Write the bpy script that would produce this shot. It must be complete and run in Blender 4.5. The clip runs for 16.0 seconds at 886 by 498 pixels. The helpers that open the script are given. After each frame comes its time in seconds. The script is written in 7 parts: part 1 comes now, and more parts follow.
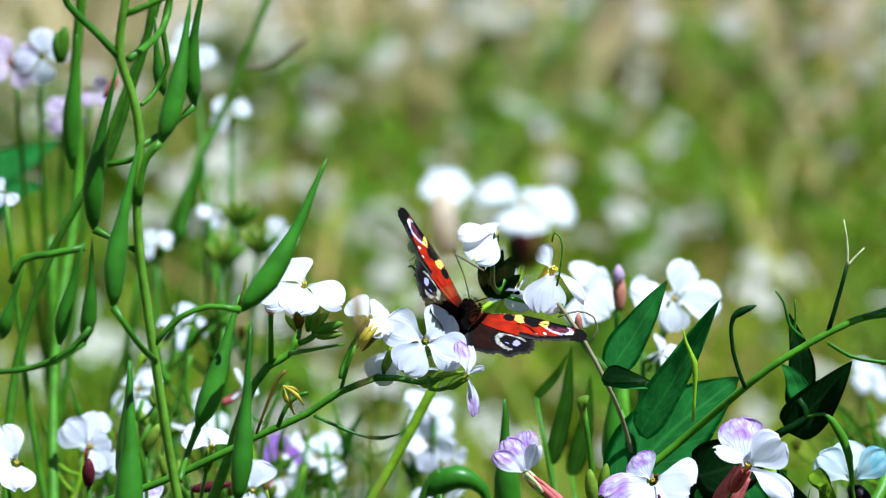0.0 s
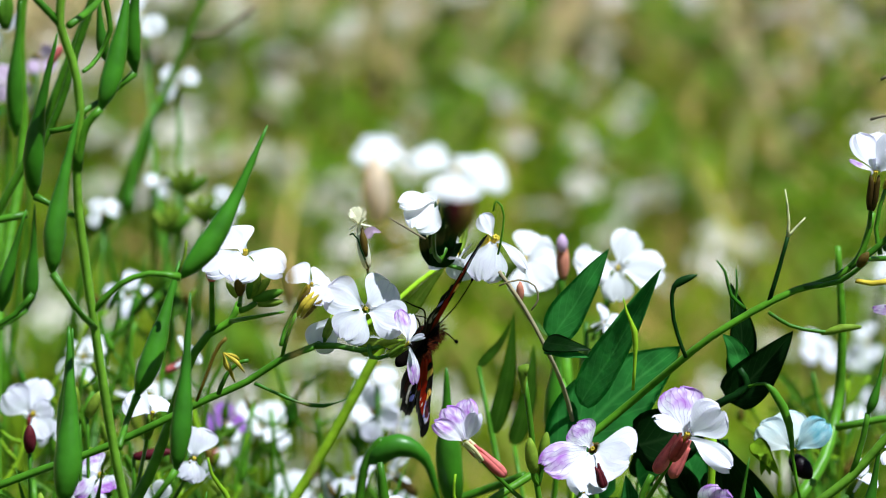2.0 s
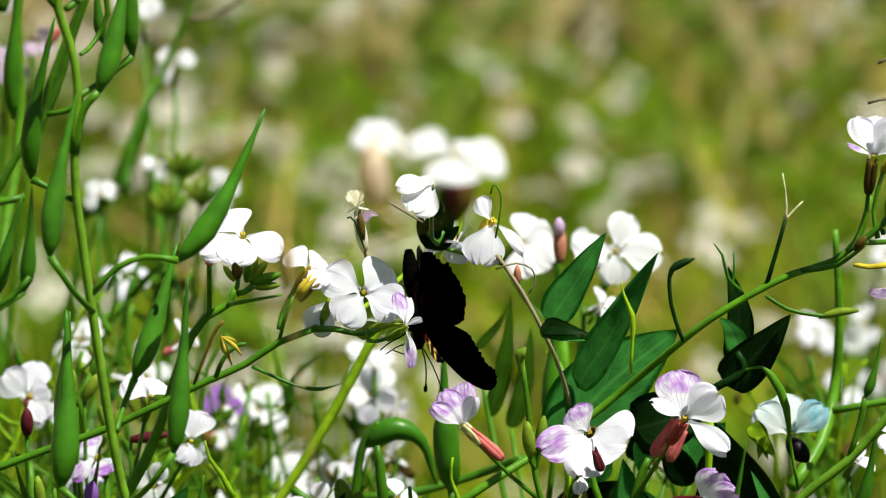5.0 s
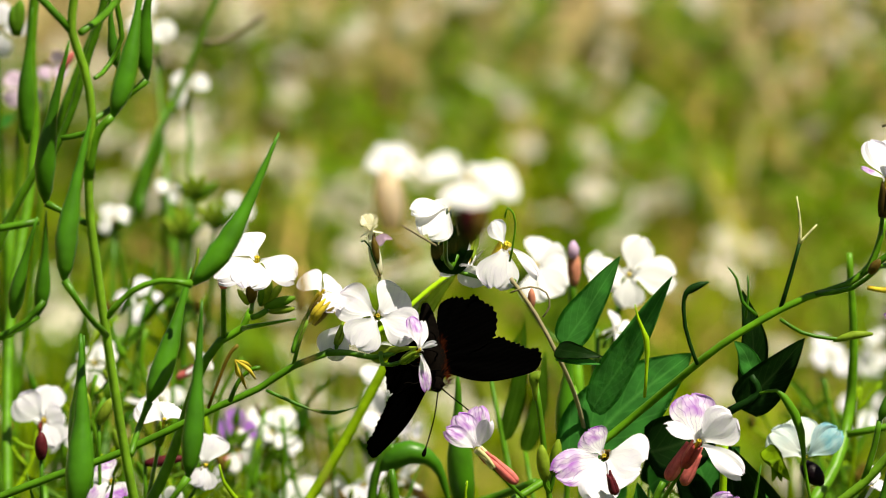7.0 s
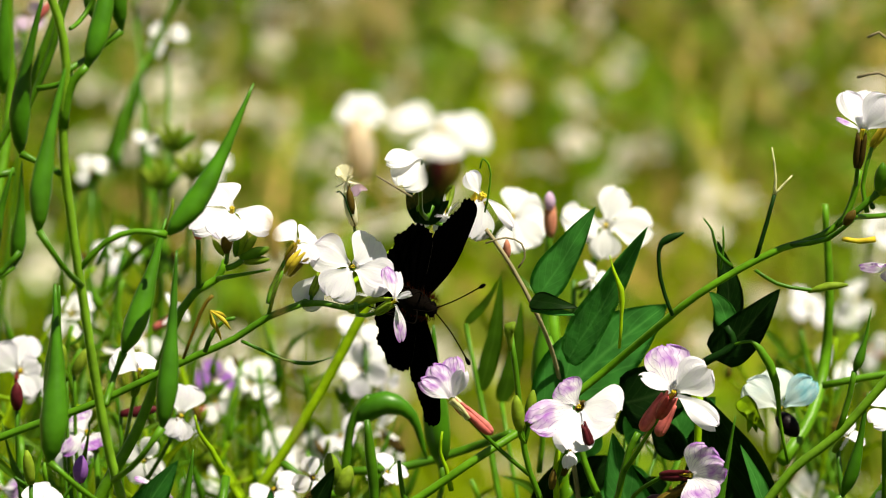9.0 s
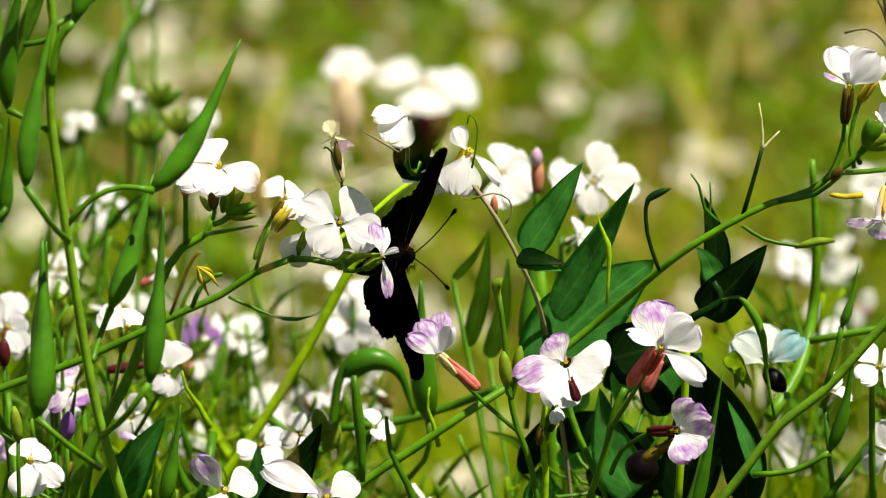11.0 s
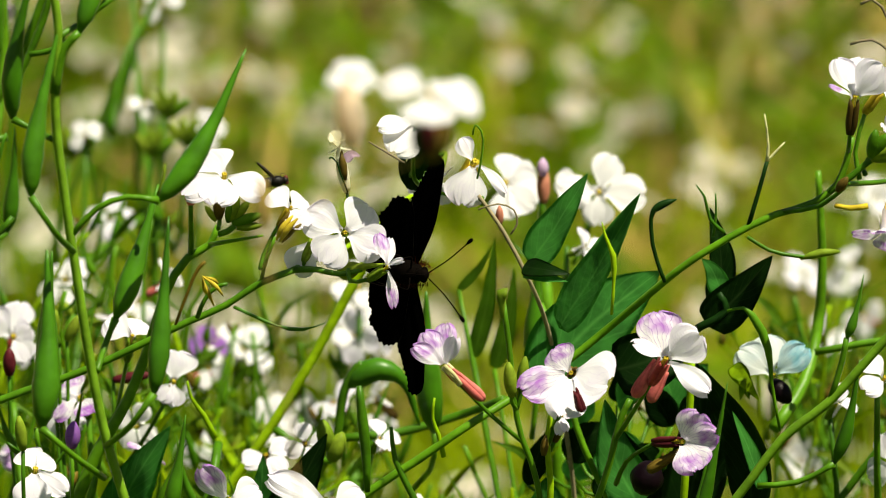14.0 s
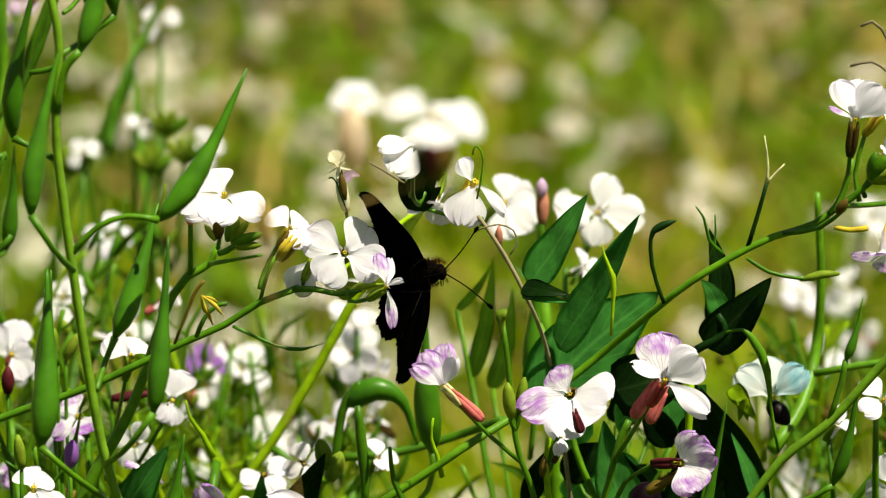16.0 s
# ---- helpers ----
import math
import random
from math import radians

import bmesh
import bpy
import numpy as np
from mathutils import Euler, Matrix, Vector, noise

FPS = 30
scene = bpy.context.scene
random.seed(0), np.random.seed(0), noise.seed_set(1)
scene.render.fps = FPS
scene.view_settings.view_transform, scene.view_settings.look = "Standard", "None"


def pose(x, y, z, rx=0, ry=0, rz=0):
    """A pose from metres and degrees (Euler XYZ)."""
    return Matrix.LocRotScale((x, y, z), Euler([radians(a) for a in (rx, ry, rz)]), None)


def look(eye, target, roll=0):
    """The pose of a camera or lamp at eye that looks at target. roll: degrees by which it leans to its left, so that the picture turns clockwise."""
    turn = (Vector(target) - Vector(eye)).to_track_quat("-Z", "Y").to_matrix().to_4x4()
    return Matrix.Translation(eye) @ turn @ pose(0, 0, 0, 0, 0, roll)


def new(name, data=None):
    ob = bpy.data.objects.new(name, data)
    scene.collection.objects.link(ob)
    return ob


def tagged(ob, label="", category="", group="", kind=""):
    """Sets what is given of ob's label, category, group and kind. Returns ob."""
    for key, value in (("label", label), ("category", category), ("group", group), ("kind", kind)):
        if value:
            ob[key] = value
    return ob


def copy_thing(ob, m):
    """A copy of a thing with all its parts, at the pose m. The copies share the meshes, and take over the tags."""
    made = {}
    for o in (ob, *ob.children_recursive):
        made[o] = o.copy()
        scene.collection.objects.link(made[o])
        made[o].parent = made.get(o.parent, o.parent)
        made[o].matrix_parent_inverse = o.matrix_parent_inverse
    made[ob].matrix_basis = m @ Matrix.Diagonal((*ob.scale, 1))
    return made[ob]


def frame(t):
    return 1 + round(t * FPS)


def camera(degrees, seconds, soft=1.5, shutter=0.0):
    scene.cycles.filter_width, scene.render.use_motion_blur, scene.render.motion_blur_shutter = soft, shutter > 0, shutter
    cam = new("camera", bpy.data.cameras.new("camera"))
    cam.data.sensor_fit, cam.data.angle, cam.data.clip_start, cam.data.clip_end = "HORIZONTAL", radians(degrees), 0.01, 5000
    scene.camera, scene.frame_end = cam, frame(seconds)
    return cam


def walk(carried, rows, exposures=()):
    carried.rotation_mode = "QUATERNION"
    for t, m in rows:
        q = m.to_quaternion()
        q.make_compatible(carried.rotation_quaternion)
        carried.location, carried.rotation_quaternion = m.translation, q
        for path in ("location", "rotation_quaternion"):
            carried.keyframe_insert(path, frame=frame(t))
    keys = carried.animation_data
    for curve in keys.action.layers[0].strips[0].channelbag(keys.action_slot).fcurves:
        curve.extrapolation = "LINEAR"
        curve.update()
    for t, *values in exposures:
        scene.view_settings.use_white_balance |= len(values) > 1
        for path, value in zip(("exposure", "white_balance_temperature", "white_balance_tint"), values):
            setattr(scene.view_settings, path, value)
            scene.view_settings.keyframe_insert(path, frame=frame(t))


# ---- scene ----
from mathutils.geometry import delaunay_2d_cdt as delaunay

cam = camera(9.0, 16.0, soft=1.0)
cam.data.dof.use_dof = True
cam.data.dof.focus_distance = 1.2
cam.data.dof.aperture_fstop = 25.0
walk(cam, [
    (0, look((-0.00655, -1.15907, 0.95074), (-0.02197, 0.00646, 0.66410), -0.361)),
    (0.5, look((-0.00669, -1.15884, 0.95158), (-0.02076, 0.00711, 0.66654), -0.249)),
    (1, look((-0.00484, -1.15896, 0.95116), (-0.01675, 0.00688, 0.66567), -0.136)),
    (1.5, look((-0.00275, -1.15923, 0.95012), (-0.01310, 0.00569, 0.66124), -0.012)),
    (2, look((-0.00105, -1.15936, 0.94967), (-0.00944, 0.00470, 0.65754), -0.045)),
    (2.5, look((-0.00103, -1.15944, 0.94937), (-0.00673, 0.00328, 0.65225), -0.043)),
    (3, look((-0.00165, -1.15924, 0.95011), (-0.00416, 0.00232, 0.64865), -0.024)),
    (3.5, look((-0.00198, -1.15899, 0.95105), (-0.00448, 0.00226, 0.64844), 0.040)),
    (4, look((-0.00135, -1.15907, 0.95075), (-0.00695, 0.00264, 0.64985), 0.040)),
    (4.5, look((-0.00159, -1.15916, 0.95041), (-0.00891, 0.00321, 0.65198), 0.025)),
    (4.7, look((-0.00160, -1.15915, 0.95044), (-0.00866, 0.00344, 0.65284), 0.018)),
    (6.8, look((-0.00180, -1.15911, 0.95058), (-0.01255, 0.00508, 0.65897), -0.071)),
    (7, look((-0.00178, -1.15911, 0.95058), (-0.01191, 0.00508, 0.65897), -0.071)),
    (7.5, look((-0.00063, -1.15922, 0.95018), (-0.01047, 0.00489, 0.65824), -0.023)),
    (8, look((0.00098, -1.15935, 0.94968), (-0.00693, 0.00421, 0.65570), 0.009)),
    (8.5, look((0.00108, -1.15938, 0.94959), (-0.00616, 0.00358, 0.65336), -0.106)),
    (9, look((0.00094, -1.15916, 0.95041), (-0.00659, 0.00237, 0.64883), 0.004)),
    (9.5, look((0.00035, -1.15900, 0.95100), (-0.00787, 0.00085, 0.64318), 0.098)),
    (9.7, look((0.00050, -1.15903, 0.95090), (-0.00747, 0.00010, 0.64038), 0.130)),
    (11.8, look((0.00150, -1.15930, 0.94988), (-0.00134, 0.00002, 0.64008), -0.087)),
    (12, look((0.00162, -1.15930, 0.94988), (-0.00074, 0.00008, 0.64031), -0.087)),
    (12.5, look((0.00000, -1.15911, 0.95058), (-0.00000, 0.00000, 0.64000), 0.000)),
    (13, look((0.00082, -1.15899, 0.95102), (-0.00327, 0.00060, 0.64225), -0.050)),
    (13.5, look((0.00238, -1.15915, 0.95044), (-0.00531, 0.00054, 0.64200), -0.065)),
    (14, look((0.00268, -1.15919, 0.95028), (-0.00495, 0.00051, 0.64189), 0.079)),
    (14.5, look((0.00258, -1.15934, 0.94974), (-0.00430, 0.00090, 0.64335), 0.128)),
    (15, look((0.00222, -1.15933, 0.94976), (-0.00388, 0.00134, 0.64500), 0.071)),
    (15.5, look((0.00118, -1.15899, 0.95103), (-0.00480, 0.00157, 0.64587), 0.284)),
    (16, look((0.00068, -1.15895, 0.95119), (-0.00486, 0.00163, 0.64607), 0.340)),
], exposures=[(0, 0.80, 5150, 0), (2, 0.72, 5600, 0), (4.5, 0.68, 6350, -1), (7, 0.82, 7700, -1), (9.5, 0.80, 7800, -2), (12, 0.75, 7800, -2), (16, 0.73, 7800, -2)])

# ---- world and sun ----
SUN_EL, SUN_AZ = 66.0, 56.0          # azimuth: degrees from the viewing side, to the right
el, az = radians(SUN_EL), radians(SUN_AZ)
to_sun = Vector((math.sin(az) * math.cos(el), -math.cos(az) * math.cos(el), math.sin(el)))
world = bpy.data.worlds.new("world")
scene.world = world
world.use_nodes = True
wn = world.node_tree.nodes
sky = wn.new("ShaderNodeTexSky")
sky.sky_type, sky.sun_disc = "NISHITA", False
sky.sun_elevation, sky.sun_rotation = el, math.atan2(to_sun.x, to_sun.y)
wn["Background"].inputs["Strength"].default_value = 0.030
world.node_tree.links.new(sky.outputs[0], wn["Background"].inputs["Color"])
sun = new("sun", bpy.data.lights.new("sun", "SUN"))
sun.data.energy, sun.data.angle, sun.data.color = 5.0, radians(0.5), (1.0, 0.97, 0.92)
sun.matrix_world = look(to_sun * 10, (0, 0, 0))


# ---- materials ----
def nodes_of(name):
    m = bpy.data.materials.new(name)
    m.use_nodes = True
    t = m.node_tree
    return m, t, t.nodes["Principled BSDF"], t.nodes["Material Output"]


def add(t, kind, links=(), **values):
    n = t.nodes.new(kind)
    for k, v in values.items():
        if k.startswith("i_"):
            n.inputs[int(k[2:])].default_value = v
    for sock, src in links:
        t.links.new(src, n.inputs[sock])
    return n


def ramp(t, fac, stops):
    n = t.nodes.new("ShaderNodeValToRGB")
    r = n.color_ramp
    while len(r.elements) < len(stops):
        r.elements.new(0.5)
    for e, (p, c) in zip(r.elements, stops):
        e.position, e.color = p, (*c, 1)
    t.links.new(fac, n.inputs[0])
    return n.outputs[0]


def plant_material(name, dark, light, rough=0.5, scale=120.0, thin=0.0, spec=0.1):
    """Green tissue: mottled at two scales, varied from piece to piece; thin > 0 lets light through."""
    m, t, b, out = nodes_of(name)
    geo = add(t, "ShaderNodeNewGeometry")
    co = add(t, "ShaderNodeTexCoord").outputs["Object"]
    n1 = add(t, "ShaderNodeTexNoise", [("Vector", co)])
    n1.inputs["Scale"].default_value = scale
    n1.inputs["Detail"].default_value = 4
    n2 = add(t, "ShaderNodeTexNoise", [("Vector", co)])
    n2.inputs["Scale"].default_value = scale * 9
    info = add(t, "ShaderNodeObjectInfo")
    s = add(t, "ShaderNodeMath", [(0, n1.outputs["Fac"]), (1, info.outputs["Random"])])
    s.operation = "ADD"
    s2 = add(t, "ShaderNodeMath", [(0, s.outputs[0]), (1, geo.outputs["Random Per Island"])])
    s2.operation = "ADD"
    s3 = add(t, "ShaderNodeMath", [(0, s2.outputs[0])], i_1=0.4)
    s3.operation = "MULTIPLY"
    col = ramp(t, s3.outputs[0], [(0.2, dark), (0.9, light)])
    n3 = add(t, "ShaderNodeTexNoise", [("Vector", co)])
    n3.inputs["Scale"].default_value, n3.inputs["Detail"].default_value = scale * 2.7, 5
    worn = ramp(t, n3.outputs["Fac"], [(0.32, (0.74, 0.72, 0.70)), (0.68, (1.20, 1.18, 1.1))])
    mul = t.nodes.new("ShaderNodeMix")
    mul.data_type, mul.blend_type = "RGBA", "MULTIPLY"
    mul.inputs[0].default_value = 1.0
    t.links.new(col, mul.inputs[6])
    t.links.new(worn, mul.inputs[7])
    col = mul.outputs[2]
    if thin:
        at = t.nodes.new("ShaderNodeAttribute")
        at.attribute_name = "blade"
        uv = add(t, "ShaderNodeSeparateXYZ", [(0, at.outputs["Vector"])])
        slope = add(t, "ShaderNodeMath", [(0, uv.outputs["Y"])], i_1=-0.35)
        slope.operation = "MULTIPLY"
        run = add(t, "ShaderNodeMath", [(0, uv.outputs["X"]), (1, slope.outputs[0])])
        run.operation = "ADD"
        wob = add(t, "ShaderNodeMath", [(0, n1.outputs["Fac"])], i_1=0.10)
        wob.operation = "MULTIPLY"
        run2 = add(t, "ShaderNodeMath", [(0, run.outputs[0]), (1, wob.outputs[0])])
        run2.operation = "ADD"
        fr = add(t, "ShaderNodeMath", [(0, run2.outputs[0])], i_1=52.0)
        fr.operation = "MULTIPLY"
        wave = add(t, "ShaderNodeMath", [(0, fr.outputs[0])])
        wave.operation = "SINE"
        side_vein = ramp(t, wave.outputs[0], [(0.80, (0, 0, 0)), (1.0, (0.16, 0.16, 0.16))])
        rib = ramp(t, uv.outputs["Y"], [(0.0, (0.4, 0.4, 0.4)), (0.09, (0, 0, 0))])
        veins = add(t, "ShaderNodeMath", [(0, side_vein), (1, rib)])
        veins.operation = "MAXIMUM"
        here = add(t, "ShaderNodeMath", [(0, veins.outputs[0]), (1, uv.outputs["Z"])])
        here.operation = "MULTIPLY"
        vm = t.nodes.new("ShaderNodeMix")
        vm.data_type = "RGBA"
        t.links.new(here.outputs[0], vm.inputs[0])
        t.links.new(col, vm.inputs[6])
        vm.inputs[7].default_value = (light[0] * 1.8 + 0.03, light[1] * 1.5 + 0.03, light[2] * 1.6 + 0.02, 1)
        col = vm.outputs[2]
    t.links.new(col, b.inputs["Base Color"])
    b.inputs["Roughness"].default_value = rough
    b.inputs["Specular IOR Level"].default_value = spec
    bump = add(t, "ShaderNodeBump", [("Height", n2.outputs["Fac"])])
    bump.inputs["Strength"].default_value = 0.25
    bump.inputs["Distance"].default_value = 0.0003
    t.links.new(bump.outputs[0], b.inputs["Normal"])
    if thin:
        tr = add(t, "ShaderNodeBsdfTranslucent", [("Color", col)])
        mix = add(t, "ShaderNodeMixShader", [(1, b.outputs[0]), (2, tr.outputs[0])])
        mix.inputs[0].default_value = thin
        t.links.new(mix.outputs[0], out.inputs[0])
    return m


def petal_material(name, white, tint, amount, vein):
    """Thin petal: pale at the base, tinted at the rim, branching darker veins."""
    m, t, b, out = nodes_of(name)
    co = add(t, "ShaderNodeTexCoord").outputs["Object"]
    sep = add(t, "ShaderNodeSeparateXYZ", [(0, co)])
    nz = add(t, "ShaderNodeTexNoise", [("Vector", co)])
    nz.inputs["Scale"].default_value = 260
    ang = add(t, "ShaderNodeMath", [(0, sep.outputs["Y"]), (1, sep.outputs["X"])])
    ang.operation = "ARCTAN2"
    wob = add(t, "ShaderNodeMath", [(0, nz.outputs["Fac"])], i_1=0.45)
    wob.operation = "MULTIPLY"
    a2 = add(t, "ShaderNodeMath", [(0, ang.outputs[0]), (1, wob.outputs[0])])
    a2.operation = "ADD"
    a3 = add(t, "ShaderNodeMath", [(0, a2.outputs[0])], i_1=40.0)
    a3.operation = "MULTIPLY"
    sn = add(t, "ShaderNodeMath", [(0, a3.outputs[0])])
    sn.operation = "SINE"
    thinline = ramp(t, sn.outputs[0], [(0.86, (0, 0, 0)), (1.0, (1, 1, 1))])
    along = add(t, "ShaderNodeMath", [(0, sep.outputs["X"])], i_1=150.0)
    along.operation = "MULTIPLY"
    al = add(t, "ShaderNodeMath", [(0, along.outputs[0]), (1, nz.outputs["Fac"])])
    al.operation = "MULTIPLY"
    rim = ramp(t, al.outputs[0], [(0.36, (0, 0, 0)), (0.68, (amount, amount, amount))])
    base = add(t, "ShaderNodeMix", [])
    base.data_type = "RGBA"
    t.links.new(rim, base.inputs[0])
    base.inputs[6].default_value, base.inputs[7].default_value = (*white, 1), (*tint, 1)
    vm = add(t, "ShaderNodeMath", [(0, thinline)], i_1=vein)
    vm.operation = "MULTIPLY"
    full = add(t, "ShaderNodeMix", [(0, vm.outputs[0]), (6, base.outputs[2])])
    full.data_type = "RGBA"
    t.links.new(vm.outputs[0], full.inputs[0])
    t.links.new(base.outputs[2], full.inputs[6])
    full.inputs[7].default_value = (tint[0] * 0.55, tint[1] * 0.45, tint[2] * 0.75, 1)
    col = full.outputs[2]
    t.links.new(col, b.inputs["Base Color"])
    b.inputs["Roughness"].default_value = 0.6
    b.inputs["Specular IOR Level"].default_value = 0.2
    bump = add(t, "ShaderNodeBump", [("Height", sn.outputs[0])])
    bump.inputs["Strength"].default_value = 0.05
    bump.inputs["Distance"].default_value = 0.00008
    t.links.new(bump.outputs[0], b.inputs["Normal"])
    tr = add(t, "ShaderNodeBsdfTranslucent", [("Color", col)])
    mix = add(t, "ShaderNodeMixShader", [(1, b.outputs[0]), (2, tr.outputs[0])])
    mix.inputs[0].default_value = 0.40
    t.links.new(mix.outputs[0], out.inputs[0])
    return m


M_STEM = plant_material("stem_green", (0.018, 0.080, 0.003), (0.085, 0.220, 0.009), 0.40, spec=0.22)
M_STEM_MID = plant_material("stem_mid", (0.060, 0.155, 0.007), (0.140, 0.280, 0.020), 0.40, spec=0.22)
M_STEM_PALE = plant_material("stem_pale", (0.13, 0.27, 0.006), (0.28, 0.45, 0.016), 0.45)
M_STEM_BROWN = plant_material("stem_brown", (0.10, 0.08, 0.05), (0.30, 0.25, 0.16), 0.6)
M_POD = plant_material("pod_green", (0.016, 0.075, 0.003), (0.055, 0.180, 0.009), 0.36, 60, spec=0.25)
M_LEAF = plant_material("leaf_green", (0.034, 0.18, 0.034), (0.090, 0.36, 0.068), 0.6, 90, 0.25, 0.06)
# near-black copy of leaf_green: shade on leaves and stalks is put into the colour
M_LEAF_SHADED = plant_material("leaf_shaded", (0.003, 0.019, 0.003), (0.010, 0.042, 0.005), 0.5, 90, 0.10)
M_FIELD = plant_material("field_green", (0.068, 0.16, 0.002), (0.28, 0.37, 0.008), 0.6, 30, 0.35, 0.08)
M_WEED = plant_material("weed_green", (0.040, 0.11, 0.003), (0.15, 0.24, 0.008), 0.55, 30, 0.25, 0.08)
M_UNDER = plant_material("undergrowth", (0.055, 0.14, 0.003), (0.27, 0.40, 0.012), 0.6, 40, 0.3, 0.08)
M_LEAF_PALE = plant_material("leaf_pale", (0.06, 0.17, 0.010), (0.12, 0.26, 0.020), 0.5, 60, 0.35)
M_SEPAL_PALE = plant_material("sepal_peach", (0.88, 0.68, 0.54), (0.93, 0.80, 0.66), 0.5, 200, 0.5)
M_BUD_PINK = plant_material("bud_pink", (0.58, 0.18, 0.12), (0.74, 0.38, 0.28), 0.5, 200, 0.2)
M_DRY = plant_material("dry_straw", (0.42, 0.26, 0.065), (0.64, 0.46, 0.17), 0.7, 60, 0.25)
M_STRAW = plant_material("pale_straw", (0.50, 0.37, 0.18), (0.70, 0.57, 0.34), 0.7, 60, 0.25)
M_MEADOW = plant_material("meadow_mixed", (0.08, 0.18, 0.004), (0.40, 0.40, 0.07), 0.7, 12, 0.3)
M_SEPAL = plant_material("sepal_green", (0.10, 0.20, 0.012), (0.25, 0.34, 0.035), 0.5, 200, 0.2)
M_KEEL = plant_material("keel_dark", (0.002, 0.0006, 0.0015), (0.007, 0.002, 0.005), 0.45, 200)
M_SEPAL_PINK = plant_material("sepal_pink", (0.38, 0.035, 0.05), (0.70, 0.20, 0.19), 0.5, 200, 0.2)
M_SEPAL_BROWN = plant_material("sepal_brown", (0.05, 0.03, 0.008), (0.19, 0.13, 0.02), 0.5, 200, 0.15)
M_SEPAL_WINE = plant_material("sepal_wine", (0.05, 0.006, 0.012), (0.13, 0.018, 0.026), 0.5, 200, 0.15)
M_GOLD = plant_material("sepal_gold", (0.36, 0.26, 0.02), (0.64, 0.50, 0.06), 0.5, 200, 0.2)
M_CLAW = plant_material("claw_cream", (0.62, 0.60, 0.30), (0.80, 0.78, 0.50), 0.5, 200, 0.3)
M_YELLOW = plant_material("anther_yellow", (0.42, 0.30, 0.02), (0.66, 0.52, 0.06), 0.6, 300)
M_PETAL = petal_material("petal_white", (0.85, 0.82, 0.91), (0.68, 0.56, 0.82), 0.32, 0.12)
M_PETAL_LILAC = petal_material("petal_lilac", (0.84, 0.80, 0.88), (0.42, 0.13, 0.60), 0.95, 0.6)
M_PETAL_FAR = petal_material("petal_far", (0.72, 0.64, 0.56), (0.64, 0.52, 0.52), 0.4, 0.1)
M_PETAL_PLAIN = petal_material("petal_plain", (0.86, 0.83, 0.88), (0.80, 0.75, 0.82), 0.3, 0.1)
M_PETAL_CREAM = petal_material("petal_cream", (0.86, 0.82, 0.62), (0.76, 0.70, 0.50), 0.6, 0.3)
M_PETAL_BLUE = petal_material("petal_blue", (0.58, 0.75, 0.82), (0.20, 0.54, 0.70), 0.9, 0.3)
M_PETAL_PALE = petal_material("petal_pale", (0.76, 0.79, 0.80), (0.60, 0.74, 0.80), 0.5, 0.15)
M_PETAL_PALE_LILAC = petal_material("petal_pale_lilac", (0.74, 0.56, 0.74), (0.64, 0.42, 0.68), 0.5, 0.2)
M_VIOLET = petal_material("petal_violet", (0.30, 0.12, 0.45), (0.30, 0.12, 0.5), 0.8, 0.3)


# ---- mesh helpers ----
def part(name, bm, material, parent, label=""):
    me = bpy.data.meshes.new(name)
    bm.to_mesh(me)
    bm.free()
    return hang(name, me, material, parent, label)


def hang(name, me, material, parent, label="", m=None):
    """Links a mesh in world coordinates (or at the pose m) under a thing or a part of it."""
    for p in me.polygons:
        p.use_smooth = True
    if material and not me.materials:
        me.materials.append(material)
    ob = new(name, me)
    if parent is not None:
        ob.parent = parent
        ob.matrix_parent_inverse = world_of(parent).inverted()
    if m is not None:
        ob.matrix_basis = m
    if label:
        tagged(ob, label)
    return ob


def world_of(ob):
    return ob.matrix_basis.copy() if ob.parent is None else ob.parent.matrix_basis @ ob.matrix_parent_inverse @ ob.matrix_basis


def smooth_path(points, step):
    """A smooth curve through the points, whatever their spacing."""
    p = [Vector(q) for q in points]
    if len(p) == 2:
        n = max(2, int((p[1] - p[0]).length / step))
        return [p[0].lerp(p[1], i / n) for i in range(n + 1)]
    gap = [max(1e-6, (b - a).length) for a, b in zip(p, p[1:])]
    way = [(b - a) / g for a, b, g in zip(p, p[1:], gap)]
    slope = [way[0]] + [(way[i] * gap[i + 1] + way[i + 1] * gap[i]) / (gap[i] + gap[i + 1]) for i in range(len(way) - 1)] + [way[-1]]
    out = []
    for i, g in enumerate(gap):
        n = max(2, int(g / step))
        for j in range(n):
            u = j / n
            out.append(p[i] * (2 * u ** 3 - 3 * u * u + 1) + p[i + 1] * (3 * u * u - 2 * u ** 3) + slope[i] * (g * (u ** 3 - 2 * u * u + u)) + slope[i + 1] * (g * (u ** 3 - u * u)))
    out.append(p[-1])
    return out


